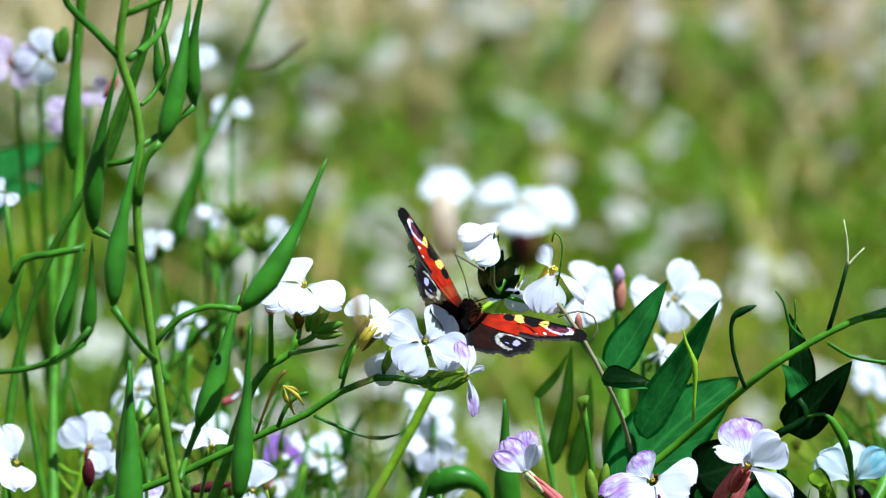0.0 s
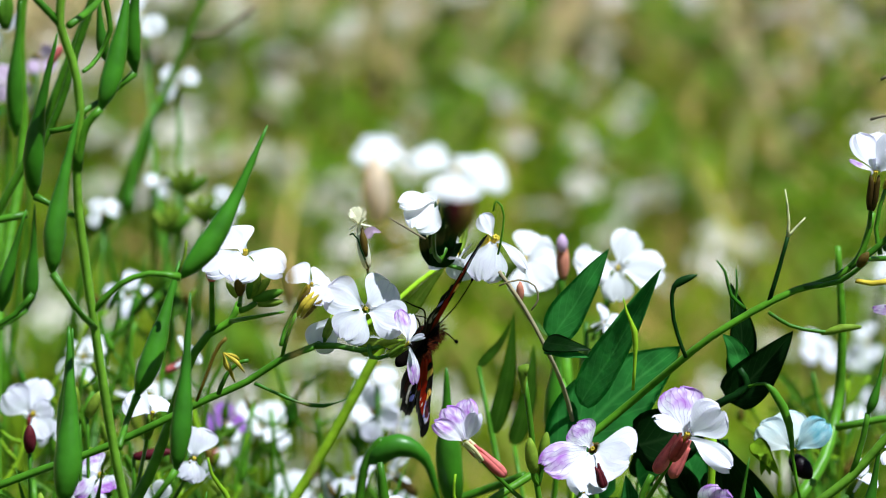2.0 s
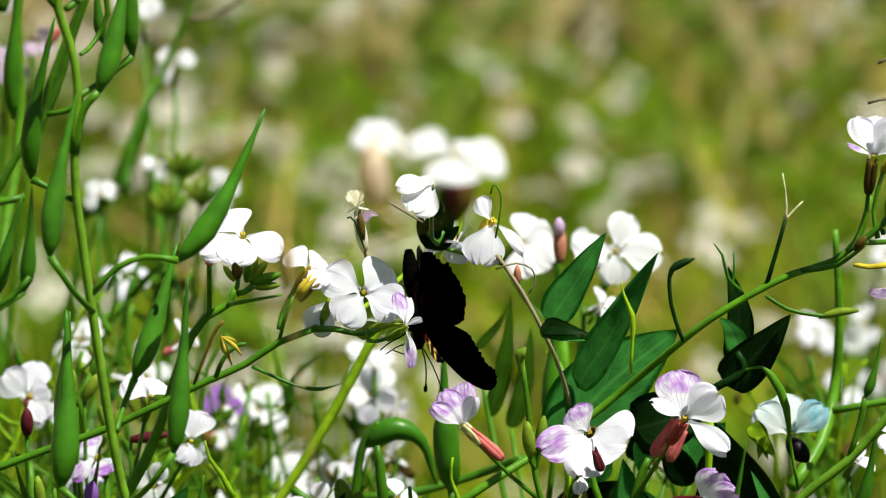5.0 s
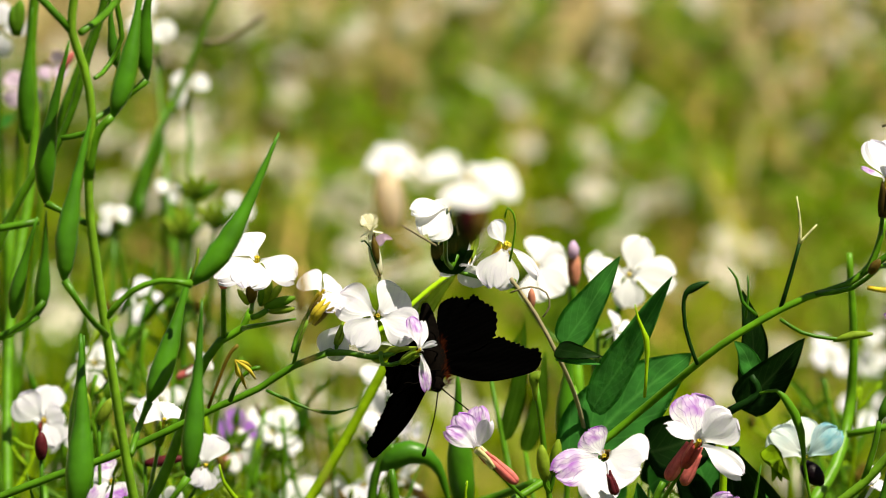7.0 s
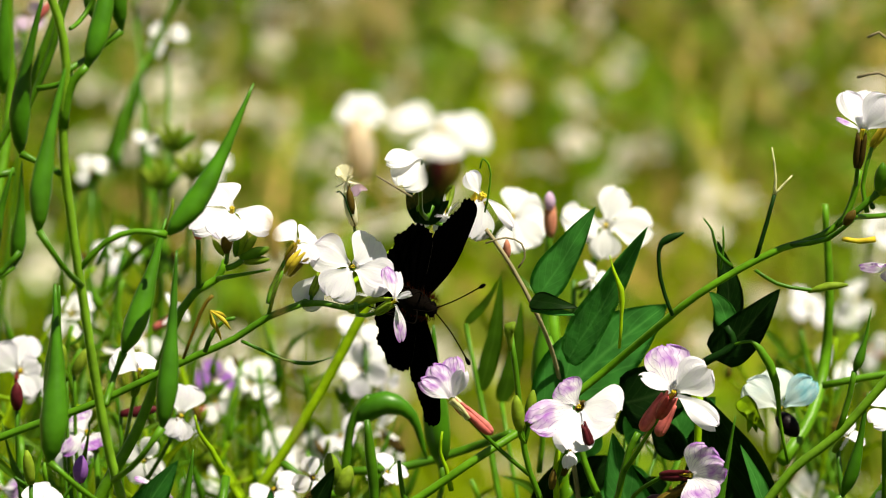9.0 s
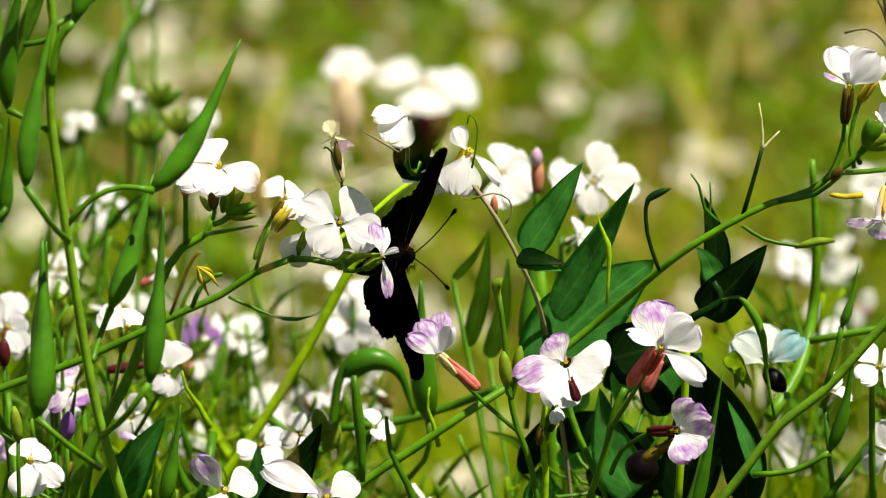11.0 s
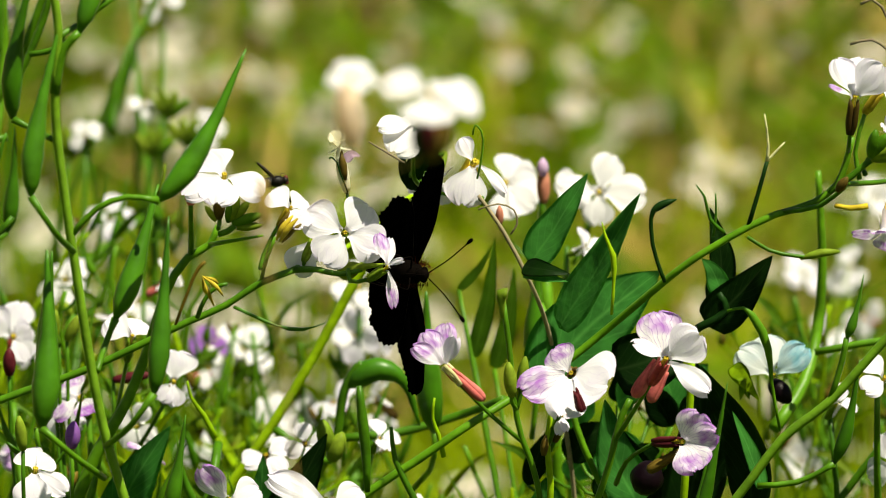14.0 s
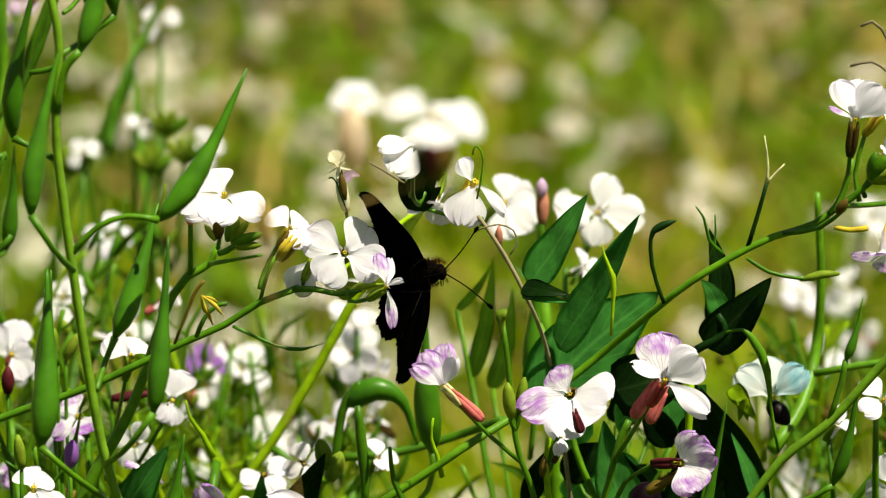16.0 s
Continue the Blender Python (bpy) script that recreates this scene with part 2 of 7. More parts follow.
def tube(bm, points, radius, sides=8, step=0.004, flat=1.0, ridge=0.0):
    """A round stalk along a smooth path. radius: a number, (start, end), or a function of 0..1."""
    path = smooth_path(points, step)
    total = max(1, len(path) - 1)
    if isinstance(radius, (int, float)):
        r0 = radius
        fn = lambda u: r0
    elif isinstance(radius, tuple):
        ra, rb = radius
        fn = lambda u: ra + (rb - ra) * u
    else:
        fn = radius
    tang = (path[1] - path[0]).normalized()
    side = tang.cross(Vector((0.13, 1, 0.21))).normalized()
    rings = []
    for i, q in enumerate(path):
        nt = (path[min(i + 1, total)] - path[max(i - 1, 0)])
        if nt.length > 1e-9:
            nt.normalize()
            side = (side - nt * side.dot(nt)).normalized()
            tang = nt
        other = tang.cross(side)
        r = fn(i / total)
        rings.append([bm.verts.new(q + side * (r * (1 + ridge * math.cos(a * sides / 2)) * math.cos(a)) + other * (r * (1 + ridge * math.cos(a * sides / 2)) * flat * math.sin(a)))
                      for a in [k * 2 * math.pi / sides for k in range(sides)]])
    for a, b in zip(rings, rings[1:]):
        for k in range(sides):
            bm.faces.new((a[k], a[(k + 1) % sides], b[(k + 1) % sides], b[k]))
    bm.faces.new(rings[0][::-1])
    bm.faces.new(rings[-1])
    return bm


def stalk(parent, points, radius, material=None, name="stem", label="", sides=8, step=0.004):
    if isinstance(radius, tuple):
        radius = (radius[0] * 0.86, radius[1] * 0.86)
    elif isinstance(radius, float):
        radius *= 0.86
    thick = isinstance(radius, tuple) and radius[0] > 0.0011
    return part(name, tube(bmesh.new(), points, radius, 14 if thick else sides, step, ridge=0.045 if thick else 0.0), material or M_STEM, parent, label)


def plant_root(x, y, label, category="wild flower", name="wild_radish_plant", group=""):
    root = new(name)
    root.empty_display_size = 0.02
    root.matrix_basis = pose(x, y, 0)
    return tagged(root, label, category, group)


POD_PROFILE = [(0, 0.22), (0.04, 0.55), (0.12, 0.88), (0.22, 1.0), (0.34, 0.95), (0.46, 0.70), (0.58, 0.48), (0.74, 0.33), (0.90, 0.19), (1, 0.08)]


def pod_radius(width):
    def fn(u):
        for (a, ra), (b, rb) in zip(POD_PROFILE, POD_PROFILE[1:]):
            if u <= b:
                s = (u - a) / (b - a)
                s = s * s * (3 - 2 * s)
                return width * 0.5 * (ra + (rb - ra) * s) * (1 + 0.03 * math.sin(u * 34))
        return width * 0.04
    return fn


def pod(parent, base, tip, width, bend=0.0, stalk_points=None, material=None, deep=0.0):
    """A beaked radish pod, swollen near its base, on its own thin stalk."""
    a, b = Vector(base), Vector(tip)
    side = (b - a).cross(Vector((0, 1, 0))).normalized()
    mid = a.lerp(b, 0.45) + side * bend * (b - a).length + Vector((0, deep, 0))
    ob = part("seed_pod", tube(bmesh.new(), [a, a.lerp(mid, 0.5) + side * bend * 0.4 * (b - a).length, mid, b], pod_radius(width), 12, 0.0025), material or M_POD, parent)
    if stalk_points:
        stalk(parent, list(stalk_points) + [base], lambda u: 0.00068 - 0.00008 * u if u < 0.93 else 0.0009, name="pedicel")
    return ob


def petal_mesh(length, width, claw, seed, lift=0.15, curl=0.25, notch=0.04, nu=16, nv=14):
    """One radish petal: a narrow claw and a broad, rounded, softly wavy blade; x runs outwards, z along the flower's axis."""
    rnd = random.Random(seed)
    me = bpy.data.meshes.new("petal")
    vs, fs = [], []
    ph, ph2, lop = rnd.uniform(0, 6.28), rnd.uniform(0, 6.28), rnd.uniform(-0.12, 0.12)
    for i in range(nu + 1):
        u = i / nu
        if u < 0.2:
            s = u / 0.2
            x, z, w = 0.0007 + 0.0009 * s * s, -claw * (1 - s), 0.14 + 0.06 * s
        else:
            s = (u - 0.2) / 0.8
            x = 0.0016 + length * s
            z = length * (lift * s - curl * s * s)
            w = 0.20 + 0.80 * math.sin(min(1.0, s / 0.58) * math.pi / 2) ** 1.25 if s < 0.58 else math.sqrt(max(0.0, 1 - ((s - 0.58) / 0.435) ** 2.4))
        for j in range(nv + 1):
            v = j / nv * 2 - 1
            y = (v + lop * u * u) * w * width * 0.5
            dx = -notch * length * math.exp(-(v / 0.22) ** 2) * max(0.0, (u - 0.75) / 0.25)
            dx += length * 0.022 * (math.sin(v * 15 + ph2) + 0.7 * math.sin(v * 27 + ph)) * max(0.0, (u - 0.7) / 0.3)
            rip = length * u * u * (0.075 * math.sin(v * 4.0 + ph) + 0.032 * math.sin(v * 9 + u * 5 + ph2) + 0.012 * math.sin(v * 17 + ph))
            vs.append((x + dx, y, z + rip * (0.25 + 0.75 * abs(v)) + 0.10 * length * v * v * (1.0 - 1.6 * u)))
    for i in range(nu):
        for j in range(nv):
            a = i * (nv + 1) + j
            fs.append((a, a + 1, a + nv + 2, a + nv + 1))
    me.from_pydata(vs, [], fs)
    return me


PETALS = [petal_mesh(0.0080, 0.0086, 0.006, s, lift, curl) for s, lift, curl in
          ((1, 0.15, 0.25), (2, 0.1, 0.35), (3, 0.25, 0.2), (4, 0.05, 0.3), (5, 0.2, 0.45), (6, 0.35, 0.2))]
PETAL_SETS = {}


def petals_in(material):
    if material.name not in PETAL_SETS:
        made = []
        for me in PETALS:
            c = me.copy()
            c.materials.append(material)
            made.append(c)
        PETAL_SETS[material.name] = made
    return PETAL_SETS[material.name]


def flower_axis(facing, roll):
    z = Vector(facing).normalized()
    x = Vector((1, 0, 0)) if abs(z.x) < 0.9 else Vector((0, 0, 1))
    x = (x - z * x.dot(z)).normalized()
    m = Matrix((x, z.cross(x), z)).transposed().to_4x4()
    return m @ pose(0, 0, 0, 0, 0, roll)


CALYX = {}


def calyx_mesh(material):
    """Four narrow upright sepals round the claws, stamens with yellow anthers and the top of the stalk."""
    if material.name in CALYX:
        return CALYX[material.name]
    bm = bmesh.new()
    for k in range(4):
        a = k * math.pi / 2 + 0.4
        d = Vector((math.cos(a), math.sin(a), 0))
        tube(bm, [d * 0.0005 + Vector((0, 0, -0.0095)), d * 0.0009 + Vector((0, 0, -0.0070)), d * 0.0010 + Vector((0, 0, -0.003)), d * 0.0015 + Vector((0, 0, -0.0006))],
             lambda u: 0.0002 + 0.0007 * math.sin(math.pi * min(1, 0.15 + u * 0.85)) ** 0.7, 6, 0.0015)
    n0 = len(bm.faces)
    bm.faces.ensure_lookup_table()
    for k in range(5):
        a = k * math.pi / 2.5
        d = Vector((math.cos(a), math.sin(a), 0))
        tube(bm, [d * 0.0004 + Vector((0, 0, -0.004)), d * 0.0004 + Vector((0, 0, 0.0002)), d * 0.0004 + Vector((0, 0, 0.0007))],
             lambda u: 0.00012 if u < 0.74 else 0.00026, 5, 0.0005)
    bm.faces.ensure_lookup_table()
    for i in range(n0, len(bm.faces)):
        bm.faces[i].material_index = 1
    me = bpy.data.meshes.new("flower")
    bm.to_mesh(me)
    bm.free()
    me.materials.append(material)
    me.materials.append(M_YELLOW)
    CALYX[material.name] = me
    return me


SHAPED = [petal_mesh(0.0080, 0.0086, 0.0012, s, lift, curl) for s, lift, curl in ((31, 0.15, 0.22), (32, 0.05, 0.16), (33, 0.22, 0.30), (34, 0.12, 0.08))]
SHAPED_SETS = {}


def shaped_in(material):
    if material.name not in SHAPED_SETS:
        SHAPED_SETS[material.name] = []
        for me in SHAPED:
            c = me.copy()
            c.materials.append(material)
            SHAPED_SETS[material.name].append(c)
    return SHAPED_SETS[material.name]


def open_flower(parent, at, facing, petals, sepals=None, size=1.0, stalk_from=None):
    """A flower whose petals each have their own reach; petals: tip, breadth in metres, the way its upper side looks, material."""
    m = Matrix.Translation(at) @ flower_axis(facing, 20) @ Matrix.Diagonal((size, size, size, 1))
    ob = hang("flower", calyx_mesh(sepals or M_SEPAL), None, parent, m=m)
    for k, (tip, breadth, up, material) in enumerate(petals):
        x = Vector(tip) - Vector(at)
        reach = x.length
        x.normalize()
        z = Vector(up)
        z = (z - x * z.dot(x)).normalized()
        r = Matrix((x, z.cross(x), z)).transposed().to_4x4()
        sx = reach / 0.0096
        p = new("petal", shaped_in(material)[k % 4])
        p.parent = ob
        p.matrix_basis = m.inverted() @ Matrix.Translation(at) @ r @ Matrix.Diagonal((sx, breadth * 1.12 / 0.0086, sx, 1))
    if stalk_from is not None:
        foot = Vector(at) - Vector(facing).normalized() * 0.0090 * size
        stalk(parent, [stalk_from, foot.lerp(Vector(stalk_from), 0.45) - Vector(facing).normalized() * 0.003, foot], (0.00065, 0.0005), name="pedicel", sides=6)
    return ob


flower_count = [0]


def flower(parent, at, facing=(0, -0.5, 1), roll=20.0, size=1.0, petals=None, sepals=None, stalk_from=None, open_angle=0.0, drop=()):
    """A four-petalled radish flower. open_angle tips each petal up towards the axis."""
    flower_count[0] += 1
    rnd = random.Random(flower_count[0] * 7 + 3)
    m = Matrix.Translation(at) @ flower_axis(facing, roll) @ Matrix.Diagonal((size, size, size, 1))
    ob = hang("flower", calyx_mesh(sepals or M_SEPAL), None, parent, m=m)
    mats = petals_in(petals or M_PETAL)
    for k in range(4):
        if k in drop:
            continue
        p = new("petal", rnd.choice(mats))
        p.parent = ob
        p.matrix_basis = pose(0, 0, 0, 0, -open_angle + rnd.uniform(-10, 10), k * 90 + rnd.uniform(-9, 9))
    if stalk_from is not None:
        foot = Vector(at) - Vector(facing).normalized() * 0.0090 * size
        mid = foot.lerp(Vector(stalk_from), 0.45) - Vector(facing).normalized() * 0.003
        stalk(parent, [stalk_from, mid, foot], (0.00065, 0.0005), name="pedicel", sides=6)
    return ob


def bud(parent, at, up=(0, 0, 1), length=0.008, width=0.0032, material=None):
    a = Vector(at)
    b = a + Vector(up).normalized() * length
    return part("bud", tube(bmesh.new(), [a, a.lerp(b, 0.5), b], lambda u: width * 0.5 * max(0.15, math.sin(math.pi * min(0.97, 0.12 + 0.85 * u)) ** 0.6), 8, 0.001), material or M_SEPAL, parent)


def blade_leaf(parent, points, width, normal=(0, -1, 0.3), fold=0.15, material=None, name="leaf", wave=0.04, blunt=0.5, label=""):
    """A leaf along a midrib through the points, folded a little along it."""
    path = smooth_path(points, min(0.004, width * 0.12))
    n = len(path) - 1
    bm = bmesh.new()
    nrm = Vector(normal).normalized()
    rows = []
    for i, q in enumerate(path):
        u = i / n
        d = (path[min(i + 1, n)] - path[max(i - 1, 0)]).normalized()
        s = d.cross(nrm).normalized()
        f = s.cross(d)
        w = width * 0.5 * max(0.02, math.sin(math.pi * u ** blunt) ** 0.8)
        row = []
        for j in range(-4, 5):
            v = j / 4
            lift = fold * abs(v) * w + wave * w * math.sin(u * 13 + v * 2)
            row.append(bm.verts.new(q + s * (v * w) + f * lift))
        rows.append(row)
    for a, b in zip(rows, rows[1:]):
        for j in range(8):
            bm.faces.new((a[j], a[j + 1], b[j + 1], b[j]))
    layer = bm.loops.layers.float_color.new("blade")
    place = {v: (i / n, abs(j - 4) / 4) for i, row in enumerate(rows) for j, v in enumerate(row)}
    for f in bm.faces:
        for lp in f.loops:
            lp[layer] = (*place[lp.vert], 1.0, 1.0)
    bmesh.ops.solidify(bm, geom=bm.faces[:], thickness=0.0004)
    return part(name, bm, material or M_LEAF, parent, label)


# ---- ground ----
def ground_sheet():
    m, t, b, out = nodes_of("soil_and_straw")
    co = add(t, "ShaderNodeTexCoord").outputs["Object"]
    n1 = add(t, "ShaderNodeTexNoise", [("Vector", co)])
    n1.inputs["Scale"].default_value, n1.inputs["Detail"].default_value = 1.6, 5
    n2 = add(t, "ShaderNodeTexNoise", [("Vector", co)])
    n2.inputs["Scale"].default_value, n2.inputs["Detail"].default_value = 22, 6
    mixf = add(t, "ShaderNodeMath", [(0, n1.outputs["Fac"]), (1, n2.outputs["Fac"])])
    mixf.operation = "ADD"
    half = add(t, "ShaderNodeMath", [(0, mixf.outputs[0])], i_1=0.5)
    half.operation = "MULTIPLY"
    col = ramp(t, half.outputs[0], [(0.38, (0.10, 0.19, 0.008)), (0.5, (0.21, 0.24, 0.04)), (0.62, (0.34, 0.27, 0.10))])
    t.links.new(col, b.inputs["Base Color"])
    b.inputs["Roughness"].default_value = 0.9
    bump = add(t, "ShaderNodeBump", [("Height", n2.outputs["Fac"])])
    bump.inputs["Distance"].default_value = 0.02
    t.links.new(bump.outputs[0], b.inputs["Normal"])
    bm = bmesh.new()
    bmesh.ops.create_grid(bm, x_segments=120, y_segments=120, size=6)
    for v in bm.verts:
        v.co.z = 0.02 * noise.noise(v.co * 1.7) + 0.008 * noise.noise(v.co * 7)
        k = max(abs(v.co.x), abs(v.co.y))
        if k > 5.9:
            v.co.x *= 70
            v.co.y *= 70
            v.co.z = 0
    ob = part("ground", bm, m, None)
    return tagged(ob, "dry tan soil and straw with green growth", "ground", kind="structure")


ground_sheet()


def blades(name, count, area, height, width, material, seed, lean=0.35, label="", falloff=None):
    """Grass blades as bent, tapered strips, in one mesh."""
    rng = np.random.default_rng(seed)
    if len(area) == 4:
        x = rng.uniform(area[0], area[1], count)
        y = rng.uniform(area[2], area[3], count)
    else:
        (mx, sx), (my, sy), top = area
        x, y = rng.normal(mx, sx, count), rng.normal(my, sy, count)
        border = top + rng.uniform(-0.45, 0.45, count)
        y = np.where(y > border, border - 0.8 * (y - border), y)
    h = rng.uniform(height[0], height[1], count)
    if falloff:
        h = h * falloff(x, y)
    w = rng.uniform(0.6, 1.3, count) * width
    a = rng.uniform(0, 6.283, count)
    l = rng.uniform(0.1, 1, count) * lean
    t = rng.uniform(0, 6.283, count)
    vs = np.zeros((count, 7, 3))
    for i, (u, ww) in enumerate(((0, 1), (0, -1), (0.4, 0.9), (0.4, -0.9), (0.75, 0.6), (0.75, -0.6), (1, 0))):
        r = l * h * u * u
        vs[:, i, 0] = x + np.cos(a) * r + np.cos(t) * w * 0.5 * ww
        vs[:, i, 1] = y + np.sin(a) * r + np.sin(t) * w * 0.5 * ww
        vs[:, i, 2] = h * u - 0.01
    base = (np.arange(count) * 7)[:, None]
    q = np.concatenate([base + np.array([[0, 1, 3, 2]]), base + np.array([[2, 3, 5, 4]])])
    tri = base + np.array([[4, 5, 6]])
    me = bpy.data.meshes.new(name)
    me.from_pydata(vs.reshape(-1, 3).tolist(), [], q.tolist() + tri.tolist())
    ob = hang(name, me, material, None)
    return tagged(ob, label, "grass", kind="stuff")


def patches(x, y):
    """Uneven growth: taller in some spots, almost bare in others, a few centimetres to a hand's breadth across."""
    broad = np.sin(x * 21 + 1.7 * np.sin(y * 6.3 + 0.6)) * np.sin(y * 9.1 + 1.3 * np.sin(x * 14))
    fine = np.sin(x * 83 + 2.1 * np.sin(y * 11 + 0.4)) * np.sin(y * 19 + 1.6 * np.sin(x * 47)) + 0.6 * np.sin(x * 131 + y * 17) * np.sin(y * 29 - x * 37)
    return np.clip(0.75 + 0.3 * broad + 0.5 * fine, 0.15, 1.5)


def between(x, y):
    return np.clip(1.55 - patches(x, y), 0.1, 1.3)


def thinning(x, y):
    """Shorter growth far out, so that the meadow has no hard border."""
    return np.clip(1.25 - np.hypot(x, y - 2.0) / 9.0, 0.15, 1.0)


blades("field_grass", 42000, ((0, 0.8), (2.5, 0.9), 9.0), (0.03, 0.085), 0.006, M_FIELD, 5, 1.5, "yellow-green low grass and weeds in the field", patches)
blades("dry_grass", 900, ((0.36, 0.09), (3.1, 0.25), 9.0), (0.04, 0.11), 0.006, M_DRY, 16, 1.2, "dry straw-coloured grass in a tan patch of the field")
blades("dry_grass", 8500, ((0, 0.9), (2.9, 0.8), 9.0), (0.03, 0.12), 0.005, M_DRY, 26, 1.4, "dry straw-coloured grass lying in the field", between)
blades("dry_grass", 15000, ((0, 0.8), (3.32, 0.27), 9.0), (0.03, 0.14), 0.005, M_STRAW, 6, 1.2, "dry straw-coloured grass lying in the field", between)
# added growth below the view, only to block light bounced up from the ground
blades("low_growth", 34000, ((0, 1.5), (-0.9, 1.0), 0.55), (0.06, 0.26), 0.010, M_UNDER, 12, 0.6, "dense dark green growth below the flowers, unseen, added to cut bounced light")
blades("wide_meadow", 60000, (-9, 9, -7, 11), (0.04, 0.17), 0.010, M_MEADOW, 13, 0.9, "green and straw-coloured grass of the surrounding meadow", thinning)


def far_blossom(count, seed):
    """Small white four-petalled flowers scattered over the far meadow, past counting."""
    rr = random.Random(seed)
    vs, fs = [], []
    places = []
    while len(places) < count:
        y = 1.6 + 6.4 * rr.random() ** 1.3
        half = 0.3 + 0.13 * (y + 1.2)
        x = rr.uniform(-half, half)
        if y < 2.85 and rr.random() < (0.35 if x > 0.06 else 0.1):
            y = rr.uniform(2.85, 4.6)
        z = rr.uniform(0.05, 0.14)
        for k in range(rr.choice((1, 1, 2, 3, 5)) if y > 2.6 else rr.choice((1, 1, 2))):
            places.append(Vector((x + rr.gauss(0, 0.014), y + rr.gauss(0, 0.02), z + rr.uniform(0, 0.02))))
    for c in places:
        m = flower_axis((rr.uniform(-0.7, 0.7), rr.uniform(-0.9, 0.2), 1), rr.uniform(0, 90)).to_3x3()
        for k in range(4):
            a = k * math.pi / 2 + rr.uniform(-0.2, 0.2)
            d, e = Vector((math.cos(a), math.sin(a), 0)), Vector((-math.sin(a), math.cos(a), 0))
            w = rr.uniform(0.0024, 0.0046)
            n = len(vs)
            for q in (d * 0.001, d * 0.006 - e * w, d * 0.0105 - e * w * 0.5, d * 0.0105 + e * w * 0.5, d * 0.006 + e * w):
                vs.append(c + m @ (q + Vector((0, 0, rr.uniform(0, 0.001)))))
            fs.append((n, n + 1, n + 2, n + 3, n + 4))
    me = bpy.data.meshes.new("far_blossom")
    me.from_pydata(vs, [], fs)
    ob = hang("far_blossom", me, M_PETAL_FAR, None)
    return tagged(ob, "pale wild radish blossom scattered over the meadow", "blossom", kind="stuff")


def low_weeds(clumps, seed):
    """Broad-leaved weeds in clumps between the grass, past counting."""
    rr = random.Random(seed)
    vs, fs = [], []
    for i in range(clumps):
        y = rr.uniform(1.7, 3.15)
        x, spread = rr.uniform(-0.75, 0.75), rr.uniform(0.008, 0.030)
        for k in range(int(900 * spread)):
            c = Vector((x + rr.gauss(0, spread), y + rr.gauss(0, spread * 1.4), rr.uniform(0.03, 0.09)))
            m = flower_axis((rr.uniform(-0.8, 0.8), rr.uniform(-0.9, 0.5), 1), rr.uniform(0, 360)).to_3x3()
            w, l = rr.uniform(0.004, 0.008), rr.uniform(0.010, 0.022)
            n = len(vs)
            for u, v, h in ((-1, 0, -0.1), (-0.3, -1, 0.1), (0.5, -0.8, 0.05), (1, 0, -0.2), (0.5, 0.8, 0.05), (-0.3, 1, 0.1)):
                vs.append(c + m @ Vector((u * l, v * w, h * l)))
            fs += [(n, n + 1, n + 2, n + 3), (n, n + 3, n + 4, n + 5)]
    me = bpy.data.meshes.new("low_weeds")
    me.from_pydata(vs, [], fs)
    ob = hang("low_weeds", me, M_WEED, None)
    return tagged(ob, "low dark green broad-leaved weeds in the field", "weeds", kind="stuff")


low_weeds(170, 31)


# ---- field plants behind ----
def far_flower_meshes():
    """Whole small flowers in one mesh each, for plants far off."""
    made = []
    for n in range(4):
        rr = random.Random(90 + n)
        bm = bmesh.new()
        for k in range(4):
            me = petal_mesh(0.0080, 0.0086, 0.006, 50 + n + k, 0.15, 0.28, nu=6, nv=4)
            me.transform(pose(0, 0, 0, 0, rr.uniform(-14, 8), k * 90 + rr.uniform(-10, 10)))
            bm.from_mesh(me)
        count = len(bm.faces)
        bm.from_mesh(calyx_mesh(M_SEPAL))
        bm.faces.ensure_lookup_table()
        for i, f in enumerate(bm.faces):
            f.material_index = 0 if i < count else f.material_index + 1
        me = bpy.data.meshes.new("flower")
        bm.to_mesh(me)
        bm.free()
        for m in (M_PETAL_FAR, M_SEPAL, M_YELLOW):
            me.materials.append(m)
        made.append(me)
    return made


FAR = far_flower_meshes()
far_blossom(2100, 77)


